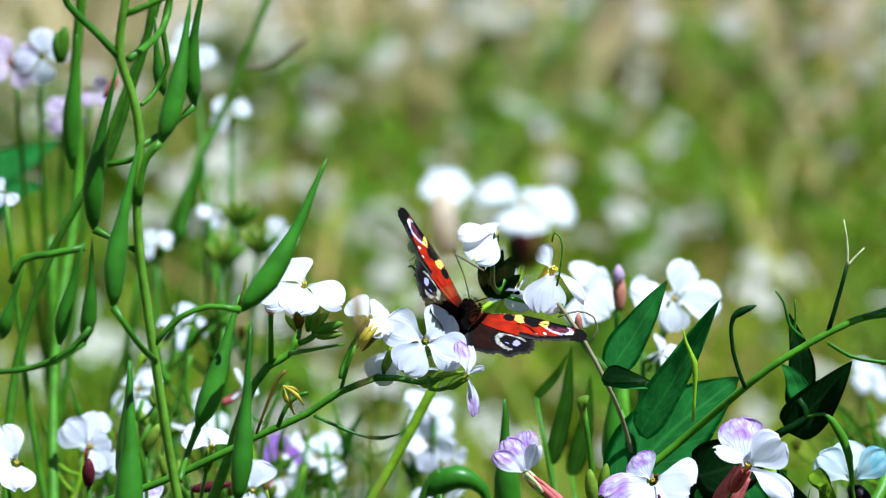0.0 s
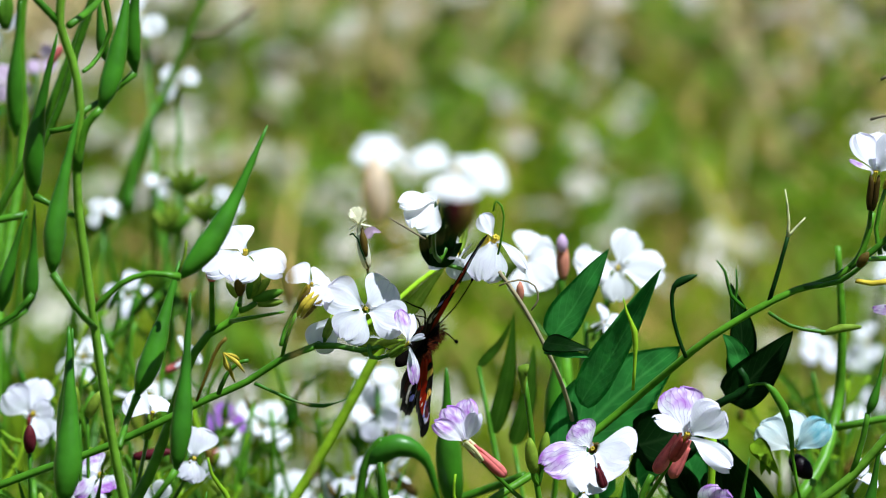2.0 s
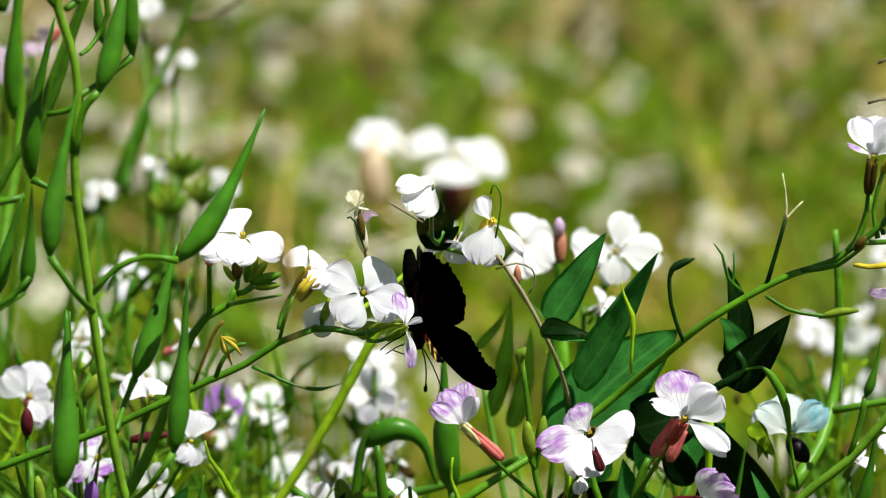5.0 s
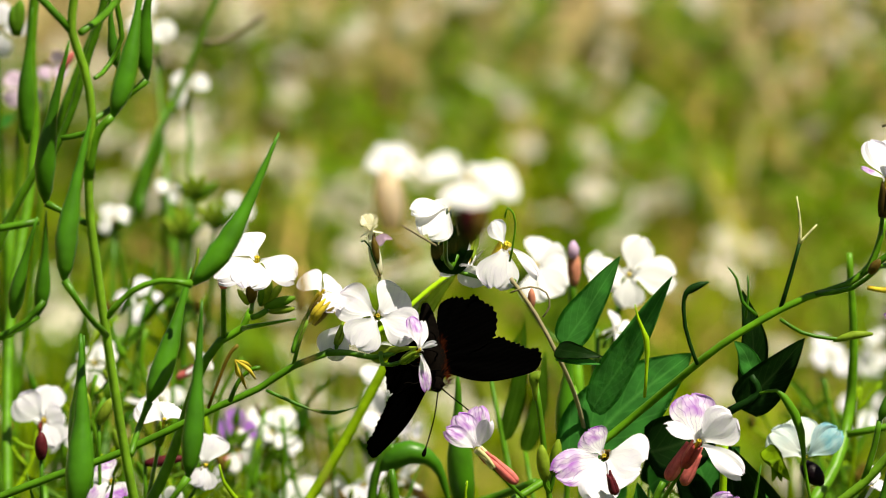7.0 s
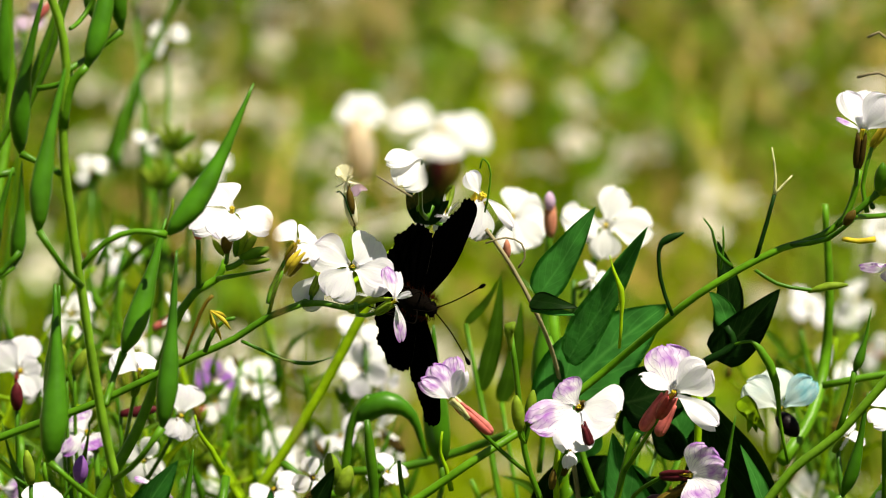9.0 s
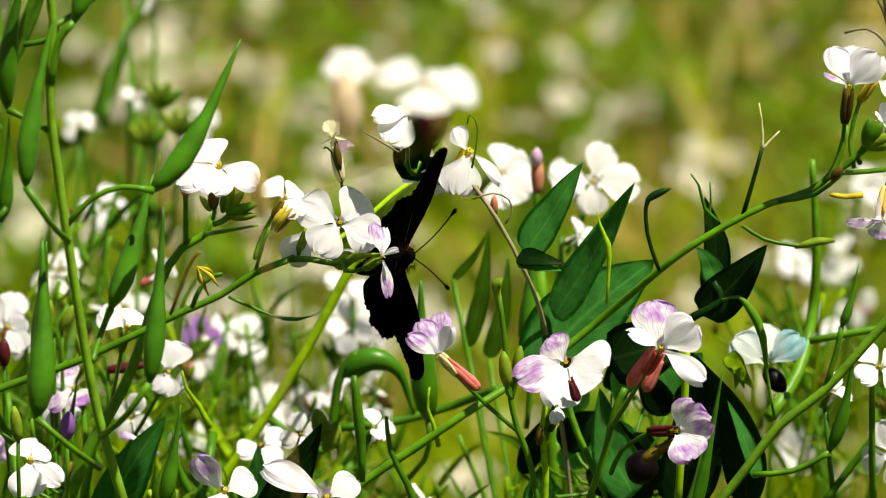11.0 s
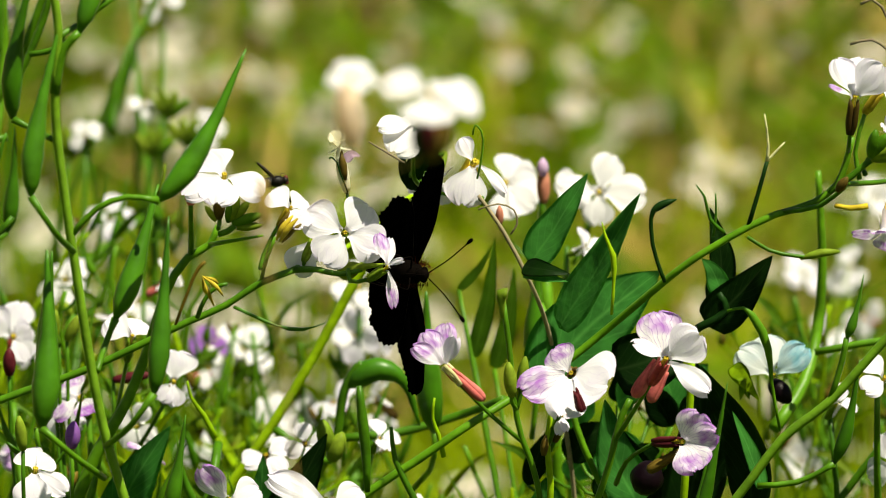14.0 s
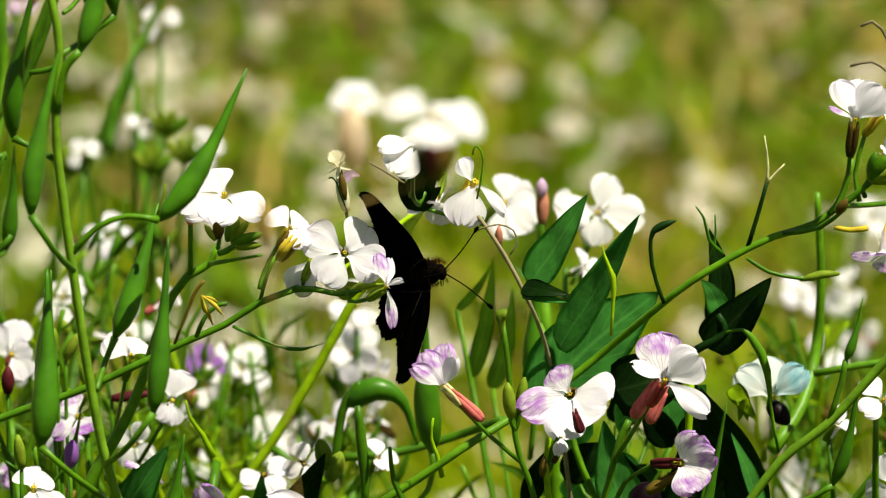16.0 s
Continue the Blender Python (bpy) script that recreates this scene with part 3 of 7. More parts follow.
def field_plant(seed, height, flowers):
    rnd = random.Random(seed)
    root = plant_root(0, 0, "white-flowered wild radish plant in the field", group="field radish plants")
    for k in range(rnd.randint(3, 5)):
        top = Vector((rnd.uniform(-0.09, 0.09), rnd.uniform(-0.09, 0.09), height * rnd.uniform(0.75, 1.1)))
        mid = Vector((top.x * 0.35, top.y * 0.35, top.z * 0.55))
        stalk(root, [(0, 0, 0), mid, top], (0.0025, 0.0010), M_STEM_PALE if k % 2 else M_STEM, step=0.03, sides=6)
        for i in range(flowers):
            p = mid.lerp(top, rnd.uniform(0.55, 1.0))
            at = p + Vector((rnd.uniform(-0.022, 0.022), rnd.uniform(-0.022, 0.022), rnd.uniform(0.004, 0.02)))
            z = rnd.uniform(0.9, 1.2)
            hang("flower", rnd.choice(FAR), None, root, m=Matrix.Translation(at) @ flower_axis((rnd.uniform(-0.6, 0.6), rnd.uniform(-0.9, 0.2), 1), rnd.uniform(0, 90)) @ Matrix.Diagonal((z, z, z, 1)))
        for i in range(2):
            p = mid.lerp(top, rnd.uniform(0.0, 0.6))
            a = rnd.uniform(0, 6.28)
            tip = p + Vector((math.cos(a) * 0.03, math.sin(a) * 0.03, 0.03))
            blade_leaf(root, [p, p.lerp(tip, 0.5) + Vector((0, 0, 0.006)), tip], 0.012, (0, 0, 1), material=M_FIELD)
    for i in range(5):
        a = rnd.uniform(0, 6.28)
        d = Vector((math.cos(a), math.sin(a), 0))
        blade_leaf(root, [d * 0.005, d * 0.05 + Vector((0, 0, 0.05)), d * 0.10 + Vector((0, 0, 0.04))], 0.035, (0, 0, 1), material=M_FIELD, wave=0.2)
    return root


field = [field_plant(s, h, f) for s, h, f in ((11, 0.10, 3), (12, 0.13, 2), (13, 0.15, 2), (14, 0.08, 3))]
rnd = random.Random(21)
spots = []
for i in range(150):
    y = rnd.uniform(1.0, 4.8)
    half = 0.16 + 0.11 * (y + 1.2)
    x = rnd.uniform(-half, half)
    if y < 2.9 and rnd.random() < (0.7 if x > 0.07 else 0.12):
        y = rnd.uniform(2.9, 4.4)
    spots.append((x, y))
for i in range(75):
    x, y = rnd.gauss(0, 1.5), rnd.gauss(1.8, 2.0)
    if abs(x) > 0.35 + 0.14 * max(0.0, y + 1.2):
        spots.append((x, y))
for i, (x, y) in enumerate(spots):
    src = field[i % 4]
    m = pose(x, y, 0, 0, 0, rnd.uniform(0, 360))
    if i < 4:
        src.matrix_basis = m
    else:
        copy_thing(src, m)

# ---- tall grass and stalks between the plants ----
def sight(x, y):
    tall = 0.60 - 0.268 * y + np.where(x < -0.035, 0.03, 0.0)
    return tall - np.where((x > -0.030) & (x < 0.026), 0.035, 0.0)


blades("tall_grass", 300, (-0.20, 0.20, 0.32, 0.9), (0.82, 0.97), 0.0050, M_FIELD, 7, 0.12, "thin upright green grass stalks between the plants", sight)
blades("undergrowth", 1350, ((0, 0.17), (0.46, 0.13), 0.85), (0.88, 1.045), 0.006, M_UNDER, 9, 0.10, "dark green leaves and stalks low between the plants", sight)
blades("tall_stalks", 160, (-0.22, -0.05, 0.26, 0.55), (0.9, 1.10), 0.0044, M_STEM, 8, 0.14, "dark green upright stalks among the plants", sight)


def flowering_plant(x, y, label, spots, trunk, material=None):
    """A plant whose side stalks end in flowers; spots: place, facing, roll, size, petals."""
    root = plant_root(x, y, label)
    t = [Vector((x, y, 0.0)), Vector(trunk).lerp(Vector((x, y, 0)), 0.5) + Vector((0.004, 0, 0)), Vector(trunk)]
    stalk(root, t, (0.0028, 0.0016), material or M_STEM, step=0.02)
    rr = random.Random(int(1000 + abs(x) * 9999))
    for at, facing, roll, size, petals in spots:
        size *= 0.84
        foot = Vector(at) - Vector(facing).normalized() * 0.009 * size
        low = Vector(trunk).lerp(t[1], rr.uniform(0.0, 0.25))
        knee = low.lerp(foot, 0.6) - Vector((0, 0, 0.012 + 0.15 * abs(foot.x - low.x)))
        stalk(root, [low, knee, foot], (0.0012, 0.0007), material or M_STEM, name="branch", step=0.01, sides=6)
        drop = () if rr.random() < 0.4 else (rr.randrange(4),)
        tilt = Vector(facing) + Vector((rr.uniform(-0.35, 0.35), 0, rr.uniform(-0.1, 0.5)))
        flower(root, at, tilt, roll, size, petals, rr.choice((M_SEPAL, M_SEPAL, M_SEPAL_BROWN, M_SEPAL_PINK)), None, rr.uniform(-8, 34), drop)
    return root


# ---- radish plant with the long pods ----
def pod_plant():
    r = plant_root(-0.06, -0.05, "tall green wild radish plant with beaked seed pods")
    main = [(-0.06, -0.05, 0), (-0.066, -0.05, 0.35), (-0.0693, -0.050, 0.5979), (-0.0745, -0.050, 0.6174), (-0.0774, -0.050, 0.6343), (-0.0795, -0.050, 0.6499), (-0.0815, -0.050, 0.6654), (-0.0832, -0.050, 0.6830),
            (-0.0831, -0.050, 0.6924), (-0.0823, -0.050, 0.7006), (-0.0838, -0.050, 0.7106), (-0.0861, -0.050, 0.7179), (-0.0855, -0.050, 0.7251), (-0.0842, -0.050, 0.7320), (-0.0836, -0.040, 0.7382)]
    stalk(r, main, (0.0019, 0.0010), M_STEM_MID)
    stalk(r, [(-0.0861, -0.050, 0.7179), (-0.0913, -0.050, 0.7237), (-0.0963, -0.050, 0.7289), (-0.0982, -0.050, 0.7344)], (0.0010, 0.0008), name="branch")
    stalk(r, [(-0.0843, -0.050, 0.7176), (-0.0798, -0.040, 0.7195), (-0.0775, -0.030, 0.7228), (-0.0767, -0.030, 0.7292)], (0.0009, 0.0008), name="branch")
    stalk(r, [(-0.0848, -0.050, 0.7268), (-0.0802, -0.050, 0.7286), (-0.0747, -0.050, 0.7313)], (0.0009, 0.0007), name="branch")
    stalk(r, [(-0.0832, -0.050, 0.6877), (-0.0824, -0.050, 0.6934), (-0.0810, -0.050, 0.6974), (-0.0781, -0.050, 0.7004)], (0.0013, 0.0009), name="branch")
    pod(r, (-0.0782, -0.050, 0.7002), (-0.0721, -0.040, 0.7286), 0.0043, -0.03, material=M_POD)
    pod(r, (-0.0717, -0.040, 0.7057), (-0.0692, -0.040, 0.7323), 0.0036, 0.05, [(-0.0819, -0.050, 0.6997), (-0.0769, -0.040, 0.7013)])
    pod(r, (-0.0928, -0.040, 0.6799), (-0.0874, -0.040, 0.7139), 0.0044, 0.04, [(-0.0839, -0.050, 0.6781), (-0.0878, -0.040, 0.6773)])
    pod(r, (-0.0877, -0.060, 0.6687), (-0.0821, -0.050, 0.7018), 0.0046, 0.03, [(-0.0799, -0.050, 0.6545), (-0.0833, -0.060, 0.6617)])
    pod(r, (-0.0624, -0.050, 0.6653), (-0.0449, -0.040, 0.6947), 0.0050, -0.05, [(-0.0808, -0.050, 0.6574), (-0.0749, -0.050, 0.6638), (-0.0689, -0.050, 0.6661)])
    pod(r, (-0.0723, -0.040, 0.6376), (-0.0637, -0.030, 0.6637), 0.0048, -0.02, [(-0.0755, -0.050, 0.6293), (-0.0743, -0.040, 0.6325)])
    pod(r, (-0.0633, -0.060, 0.6274), (-0.0605, -0.050, 0.6621), 0.0044, -0.01, [(-0.0741, -0.050, 0.6131), (-0.0678, -0.060, 0.6210)])
    pod(r, (-0.0864, -0.060, 0.6200), (-0.0854, -0.050, 0.6549), 0.0058, -0.02, [(-0.0744, -0.050, 0.6062), (-0.0809, -0.060, 0.6149)])
    stalk(r, [(-0.0631, -0.040, 0.6638), (-0.0622, -0.040, 0.6668), (-0.0617, -0.040, 0.6704)], (0.0006, 0.0003), M_SEPAL, name="pedicel")
    # stalks behind it
    stalk(r, [(-0.06, -0.05, 0.03), (-0.1127, 0.080, 0.5566), (-0.1145, 0.120, 0.6147), (-0.1100, 0.140, 0.6510), (-0.1102, 0.140, 0.6756), (-0.1075, 0.140, 0.7000)], (0.0018, 0.0014), M_STEM, name="branch")
    stalk(r, [(-0.06, -0.05, 0.03), (-0.1244, 0.080, 0.5566), (-0.1207, 0.100, 0.6200), (-0.1123, 0.100, 0.6429), (-0.1035, 0.100, 0.6589), (-0.0971, 0.100, 0.6748), (-0.0903, 0.100, 0.6919), (-0.0864, 0.100, 0.7051)], (0.0016, 0.0011), M_STEM, name="branch")
    pod(r, (-0.1088, 0.060, 0.6292), (-0.1029, 0.060, 0.6526), 0.0036, 0.02)
    pod(r, (-0.1047, 0.080, 0.6245), (-0.1025, 0.080, 0.6490), 0.0036, -0.02, [(-0.1210, 0.080, 0.6179), (-0.1112, 0.080, 0.6199)])
    pod(r, (-0.1234, 0.080, 0.6253), (-0.1178, 0.080, 0.6425), 0.0036, 0.03)
    pod(r, (-0.1099, 0.120, 0.6556), (-0.1081, 0.120, 0.6879), 0.0042, 0.02)
    stalk(r, [(-0.1274, 0.060, 0.6227), (-0.1147, 0.060, 0.6239), (-0.1057, 0.060, 0.6285), (-0.1018, 0.060, 0.6331)], 0.0008, name="branch")
    stalk(r, [(-0.1202, 0.070, 0.6410), (-0.1175, 0.070, 0.6463), (-0.1111, 0.070, 0.6476), (-0.1034, 0.070, 0.6491)], 0.0010, name="branch")
    stalk(r, [(-0.0957, 0.040, 0.6751), (-0.0914, 0.040, 0.6759), (-0.0869, 0.020, 0.6842)], 0.0008, name="branch")
    stalk(r, [(-0.0808, 0.050, 0.7135), (-0.0837, 0.050, 0.7028), (-0.0827, 0.050, 0.6956), (-0.0856, 0.050, 0.6895), (-0.0880, 0.040, 0.6886)], (0.0008, 0.0006), name="branch")
    stalk(r, [(-0.0877, 0.090, 0.7044), (-0.0896, 0.090, 0.6940), (-0.0933, 0.090, 0.6822), (-0.0974, 0.090, 0.6691), (-0.1035, 0.090, 0.6559)], (0.0012, 0.0009), name="branch")
    pod(r, (-0.0847, 0.070, 0.6839), (-0.0866, 0.070, 0.7020), 0.0030, 0.04)
    for lean, length in ((-0.08, 0.0072), (0.04, 0.0048), (0.14, 0.0088)):
        bud(r, (-0.1154, 0.160, 0.6728), (lean, 0, 1), length, 0.0034, M_LEAF_PALE)
    bud(r, (-0.1050, 0.160, 0.6640), (0.7, 0, 1), 0.0060, 0.0020, M_SEPAL_PINK)
    pod(r, (-0.0918, 0.030, 0.6023), (-0.0907, 0.030, 0.6332), 0.0052, 0.02)
    blade_leaf(r, [(-0.1563, 0.3315, 0.6022), (-0.1423, 0.3315, 0.6084), (-0.1299, 0.3315, 0.6147)], 0.0146, (0.2, -0.7, 1.0), material=M_LEAF)
    blade_leaf(r, [(-0.1589, 0.3541, 0.5856), (-0.1462, 0.3541, 0.5952), (-0.1368, 0.3541, 0.5967)], 0.0134, (0.3, -0.8, 0.9), material=M_LEAF)
    return r


pod_plant()


# ---- tall blurred stalk behind it ----
def back_stalk():
    r = plant_root(-0.10, 0.36, "slender green wild radish stalk with hanging pods")
    stalk(r, [(-0.10, 0.36, 0), (-0.1285, 0.360, 0.4676), (-0.1125, 0.360, 0.5581), (-0.1026, 0.360, 0.5824), (-0.0953, 0.360, 0.5993), (-0.0877, 0.360, 0.6153), (-0.0812, 0.360, 0.6312), (-0.0734, 0.360, 0.6510)], (0.0019, 0.0012), M_STEM_MID)
    pod(r, (-0.0986, 0.340, 0.5833), (-0.0965, 0.340, 0.6000), 0.0034, 0.02, [(-0.0896, 0.360, 0.6121), (-0.0938, 0.350, 0.6056)])
    stalk(r, [(-0.0823, 0.360, 0.6289), (-0.0753, 0.360, 0.6292), (-0.0690, 0.360, 0.6328), (-0.0635, 0.360, 0.6371)], (0.0010, 0.0007), M_STEM_BROWN, name="branch")
    pod(r, (-0.0928, 0.360, 0.6049), (-0.0979, 0.360, 0.5808), 0.0036, -0.03)
    return r


back_stalk()


# ---- the flowering branch on which the butterfly sits ----
def branch_plant():
    r = plant_root(-0.13, 0.0, "wild radish branch with open white and lilac flowers")
    stalk(r, [(-0.13, 0.0, 0), (-0.15, 0.0, 0.35), (-0.1147, 0.000, 0.6018), (-0.0951, 0.000, 0.6100), (-0.0829, 0.000, 0.6144), (-0.0707, 0.000, 0.6201), (-0.0597, 0.000, 0.6256), (-0.0512, 0.000, 0.6295), (-0.0439, 0.000, 0.6344), (-0.0372, 0.000, 0.6371), (-0.0321, 0.010, 0.6377), (-0.0290, 0.010, 0.6406)],
          (0.0022, 0.0008), M_STEM)
    stalk(r, [(-0.0860, 0.010, 0.5789), (-0.0802, 0.010, 0.5930), (-0.0733, 0.010, 0.6052), (-0.0686, 0.010, 0.6172), (-0.0650, 0.010, 0.6286), (-0.0598, 0.010, 0.6374), (-0.0551, 0.010, 0.6402), (-0.0533, 0.010, 0.6444)], (0.0017, 0.0008), M_STEM, name="branch")
    stalk(r, [(-0.0366, 0.000, 0.6374), (-0.0318, 0.000, 0.6374), (-0.0270, 0.000, 0.6364), (-0.0222, 0.000, 0.6374)], (0.0009, 0.0006), name="branch")
    stalk(r, [(-0.0551, 0.010, 0.6402), (-0.0504, 0.000, 0.6436), (-0.0432, 0.000, 0.6449)], (0.0007, 0.0003), name="branch")
    # first open flower and its buds
    open_flower(r, (-0.0514, 0.000, 0.6580), (0.1, -0.4, 0.9), [
        ((-0.0599, -0.0040, 0.6551), 0.0074, (-0.3, -0.6, 0.8), M_PETAL), ((-0.0528, -0.007, 0.6542), 0.0078, (0, -0.8, 0.7), M_PETAL),
        ((-0.0430, -0.002, 0.6548), 0.0072, (0.3, -0.6, 0.8), M_PETAL), ((-0.0554, 0.006, 0.6615), 0.0090, (-0.1, -0.6, 0.8), M_PETAL)], M_SEPAL, 0.9, (-0.0528, 0.000, 0.6464))
    for at, up, long, wide, m in (((-0.0503, 0.0000, 0.6481), (0.35, -0.3, 1.0), 0.0060, 0.0022, M_SEPAL), ((-0.0495, 0.0000, 0.6484), (0.7, -0.2, 0.9), 0.0056, 0.0020, M_SEPAL), ((-0.0507, 0.0000, 0.6479), (0.1, -0.4, 1.0), 0.0050, 0.0018, M_LEAF_PALE),
                                  ((-0.0527, 0.0000, 0.6486), (0.05, -0.2, 1.0), 0.0052, 0.0026, M_SEPAL_BROWN), ((-0.0533, 0.0000, 0.6481), (-0.5, -0.2, 0.8), 0.0042, 0.0016, M_SEPAL), ((-0.0498, 0.0000, 0.6476), (1.0, -0.2, 0.35), 0.0070, 0.0024, M_LEAF_PALE), ((-0.0488, 0.0000, 0.6466), (1.0, -0.2, 0.15), 0.0055, 0.0020, M_SEPAL)):
        bud(r, at, up, long, wide, m)
    stalk(r, [(-0.0528, 0.000, 0.6451), (-0.0510, 0.000, 0.6457), (-0.0492, 0.000, 0.6470)], 0.0008, name="pedicel")
    stalk(r, [(-0.0592, 0.010, 0.6382), (-0.0589, 0.005, 0.6438), (-0.0586, 0.000, 0.6516)], (0.0008, 0.0006), name="pedicel")
    bud(r, (-0.0586, 0.000, 0.6516), (0, 0, 1), 0.004, 0.0026, M_SEPAL_PINK)
    # second, half-faded flower with yellow sepals
    open_flower(r, (-0.0374, 0.000, 0.6510), (0.5, -0.3, 0.8), [
        ((-0.0418, 0.002, 0.6541), 0.0060, (0, -0.6, 0.8), M_PETAL), ((-0.0342, -0.004, 0.6483), 0.0066, (0.5, -0.8, 0.3), M_PETAL), ((-0.0341, 0.003, 0.6521), 0.0058, (0.3, -0.6, 0.8), M_PETAL)], M_GOLD, 0.55, (-0.0439, 0.000, 0.6374))
    for a, b, m in (((-0.0403, -0.0040, 0.6450), (-0.0367, -0.0040, 0.6504), M_GOLD), ((-0.0395, -0.0050, 0.6449), (-0.0357, -0.0050, 0.6500), M_GOLD), ((-0.0391, -0.0030, 0.6442), (-0.0350, -0.0040, 0.6485), M_SEPAL_BROWN), ((-0.0401, -0.0020, 0.6449), (-0.0375, -0.0030, 0.6509), M_SEPAL_BROWN)):
        a, b = Vector(a), Vector(b)
        stalk(r, [a, a.lerp(b, 0.5) + Vector((-0.0003, -0.0006, 0.0003)), b], lambda u: 0.00015 + 0.00055 * math.sin(3.1 * min(1, u + 0.03)), m, name="sepal", step=0.001)
    open_flower(r, (-0.0325, 0.004, 0.6433), (0.4, 0.5, 0.8), [((-0.0369, 0.0020, 0.6359), 0.0068, (-0.3, -0.9, 0.35), M_PETAL)], M_SEPAL, 0.6, (-0.0321, 0.010, 0.6374))
    # third flower, facing out
    open_flower(r, (-0.0258, -0.0020, 0.6461), (0.25, -1.0, 0.30), [
        ((-0.0341, -0.0010, 0.6502), 0.0080, (0.1, -0.9, 0.4), M_PETAL), ((-0.0305, -0.0060, 0.6407), 0.0080, (0.0, -0.9, 0.4), M_PETAL),
        ((-0.0204, 0.0010, 0.6512), 0.0082, (0.2, -0.9, 0.4), M_PETAL), ((-0.0177, -0.0050, 0.6431), 0.0080, (0.3, -0.9, 0.3), M_PETAL)], M_SEPAL, 0.75, (-0.0287, 0.010, 0.6393))
    open_flower(r, (-0.0167, -0.0100, 0.6407), (0.6, -0.35, 0.5), [
        ((-0.0150, -0.0130, 0.6326), 0.0027, (0.4, -0.9, 0.1), M_PETAL_LILAC), ((-0.0184, -0.0080, 0.6476), 0.0030, (0.3, -0.9, 0.2), M_PETAL_LILAC),
        ((-0.0136, -0.0140, 0.6436), 0.0016, (0.2, -0.7, 0.7), M_PETAL), ((-0.0160, -0.0060, 0.6460), 0.0030, (0.5, -0.9, 0.2), M_PETAL)], M_SEPAL, 0.6, (-0.0252, 0.000, 0.6374))
    pod(r, (-0.0271, 0.005, 0.6348), (-0.0173, -0.004, 0.6397), 0.0042, 0.05, material=M_SEPAL)
    # faded bud standing up
    stalk(r, [(-0.0246, 0.020, 0.6398), (-0.0259, 0.0200, 0.6495)], (0.00034, 0.0004), M_LEAF_SHADED, name="pedicel")
    bud(r, (-0.0259, 0.0200, 0.6495), (-0.2, 0, 1), 0.0088, 0.0027, M_PETAL_CREAM)
    bud(r, (-0.0263, 0.0190, 0.6523), (-0.12, 0, 1), 0.0060, 0.0018, M_SEPAL_BROWN)
    flower(r, (-0.0275, 0.0200, 0.6588), (-0.1, -0.3, 0.95), 0, 0.44, M_PETAL_CREAM, M_SEPAL_BROWN, None, 68)
    stalk(r, [(-0.0256, 0.0170, 0.6501), (-0.0272, 0.0160, 0.6546), (-0.0289, 0.0160, 0.6581), (-0.0296, 0.0160, 0.6578)], 0.00022, M_LEAF_SHADED, name="sepal")
    blade_leaf(r, [(-0.0264, 0.0210, 0.6561), (-0.0246, 0.0210, 0.6576), (-0.0229, 0.0210, 0.6571)], 0.0022, (0, -1, 0.4), 0.2, M_PETAL_PALE_LILAC, name="faded_petal")
    # yellow faded flower and twigs
    stalk(r, [(-0.0570, -0.010, 0.6294), (-0.0553, -0.010, 0.6335), (-0.0525, -0.010, 0.6364), (-0.0505, -0.010, 0.6369)], (0.0006, 0.0005), name="pedicel")
    stalk(r, [(-0.0616, -0.010, 0.6279), (-0.0588, -0.010, 0.6354), (-0.0566, -0.010, 0.6403), (-0.0552, -0.010, 0.6418)], (0.00035, 0.0005), M_SEPAL_BROWN, name="pedicel")
    for tip, knee in (((-0.0535, -0.0100, 0.6322), (-0.0546, -0.0120, 0.6359)), ((-0.0514, -0.0120, 0.6349), (-0.0527, -0.0130, 0.6371)), ((-0.0525, -0.0080, 0.6364), (-0.0540, -0.0100, 0.6380)), ((-0.0543, -0.0080, 0.6337), (-0.0554, -0.0100, 0.6358))):
        stalk(r, [(-0.0558, -0.0100, 0.6385), knee, tip], lambda u: 0.00015 + 0.00032 * math.sin(2.9 * u) ** 2, M_GOLD, name="faded_petal", step=0.0008)
    stalk(r, [(-0.0497, 0.000, 0.6291), (-0.0452, 0.000, 0.6270), (-0.0404, 0.000, 0.6249), (-0.0349, 0.000, 0.6241), (-0.0300, 0.000, 0.6256)], lambda u: (0.00038 + 0.00016 * math.sin(u * 34) * (u > 0.45)) * (1.0 if u < 0.8 else (1.06 - u) / 0.26), M_POD, name="branch")
    stalk(r, [(-0.0439, 0.000, 0.6345), (-0.0424, 0.000, 0.6401), (-0.0407, 0.000, 0.6445)], (0.0005, 0.0004), name="pedicel")
    stalk(r, [(-0.0303, 0.010, 0.6362), (-0.0202, 0.030, 0.6391), (-0.0154, 0.040, 0.6410), (-0.0086, 0.050, 0.6436)], (0.0007, 0.0006), M_STEM_PALE, name="branch")
    return r


branch_plant()


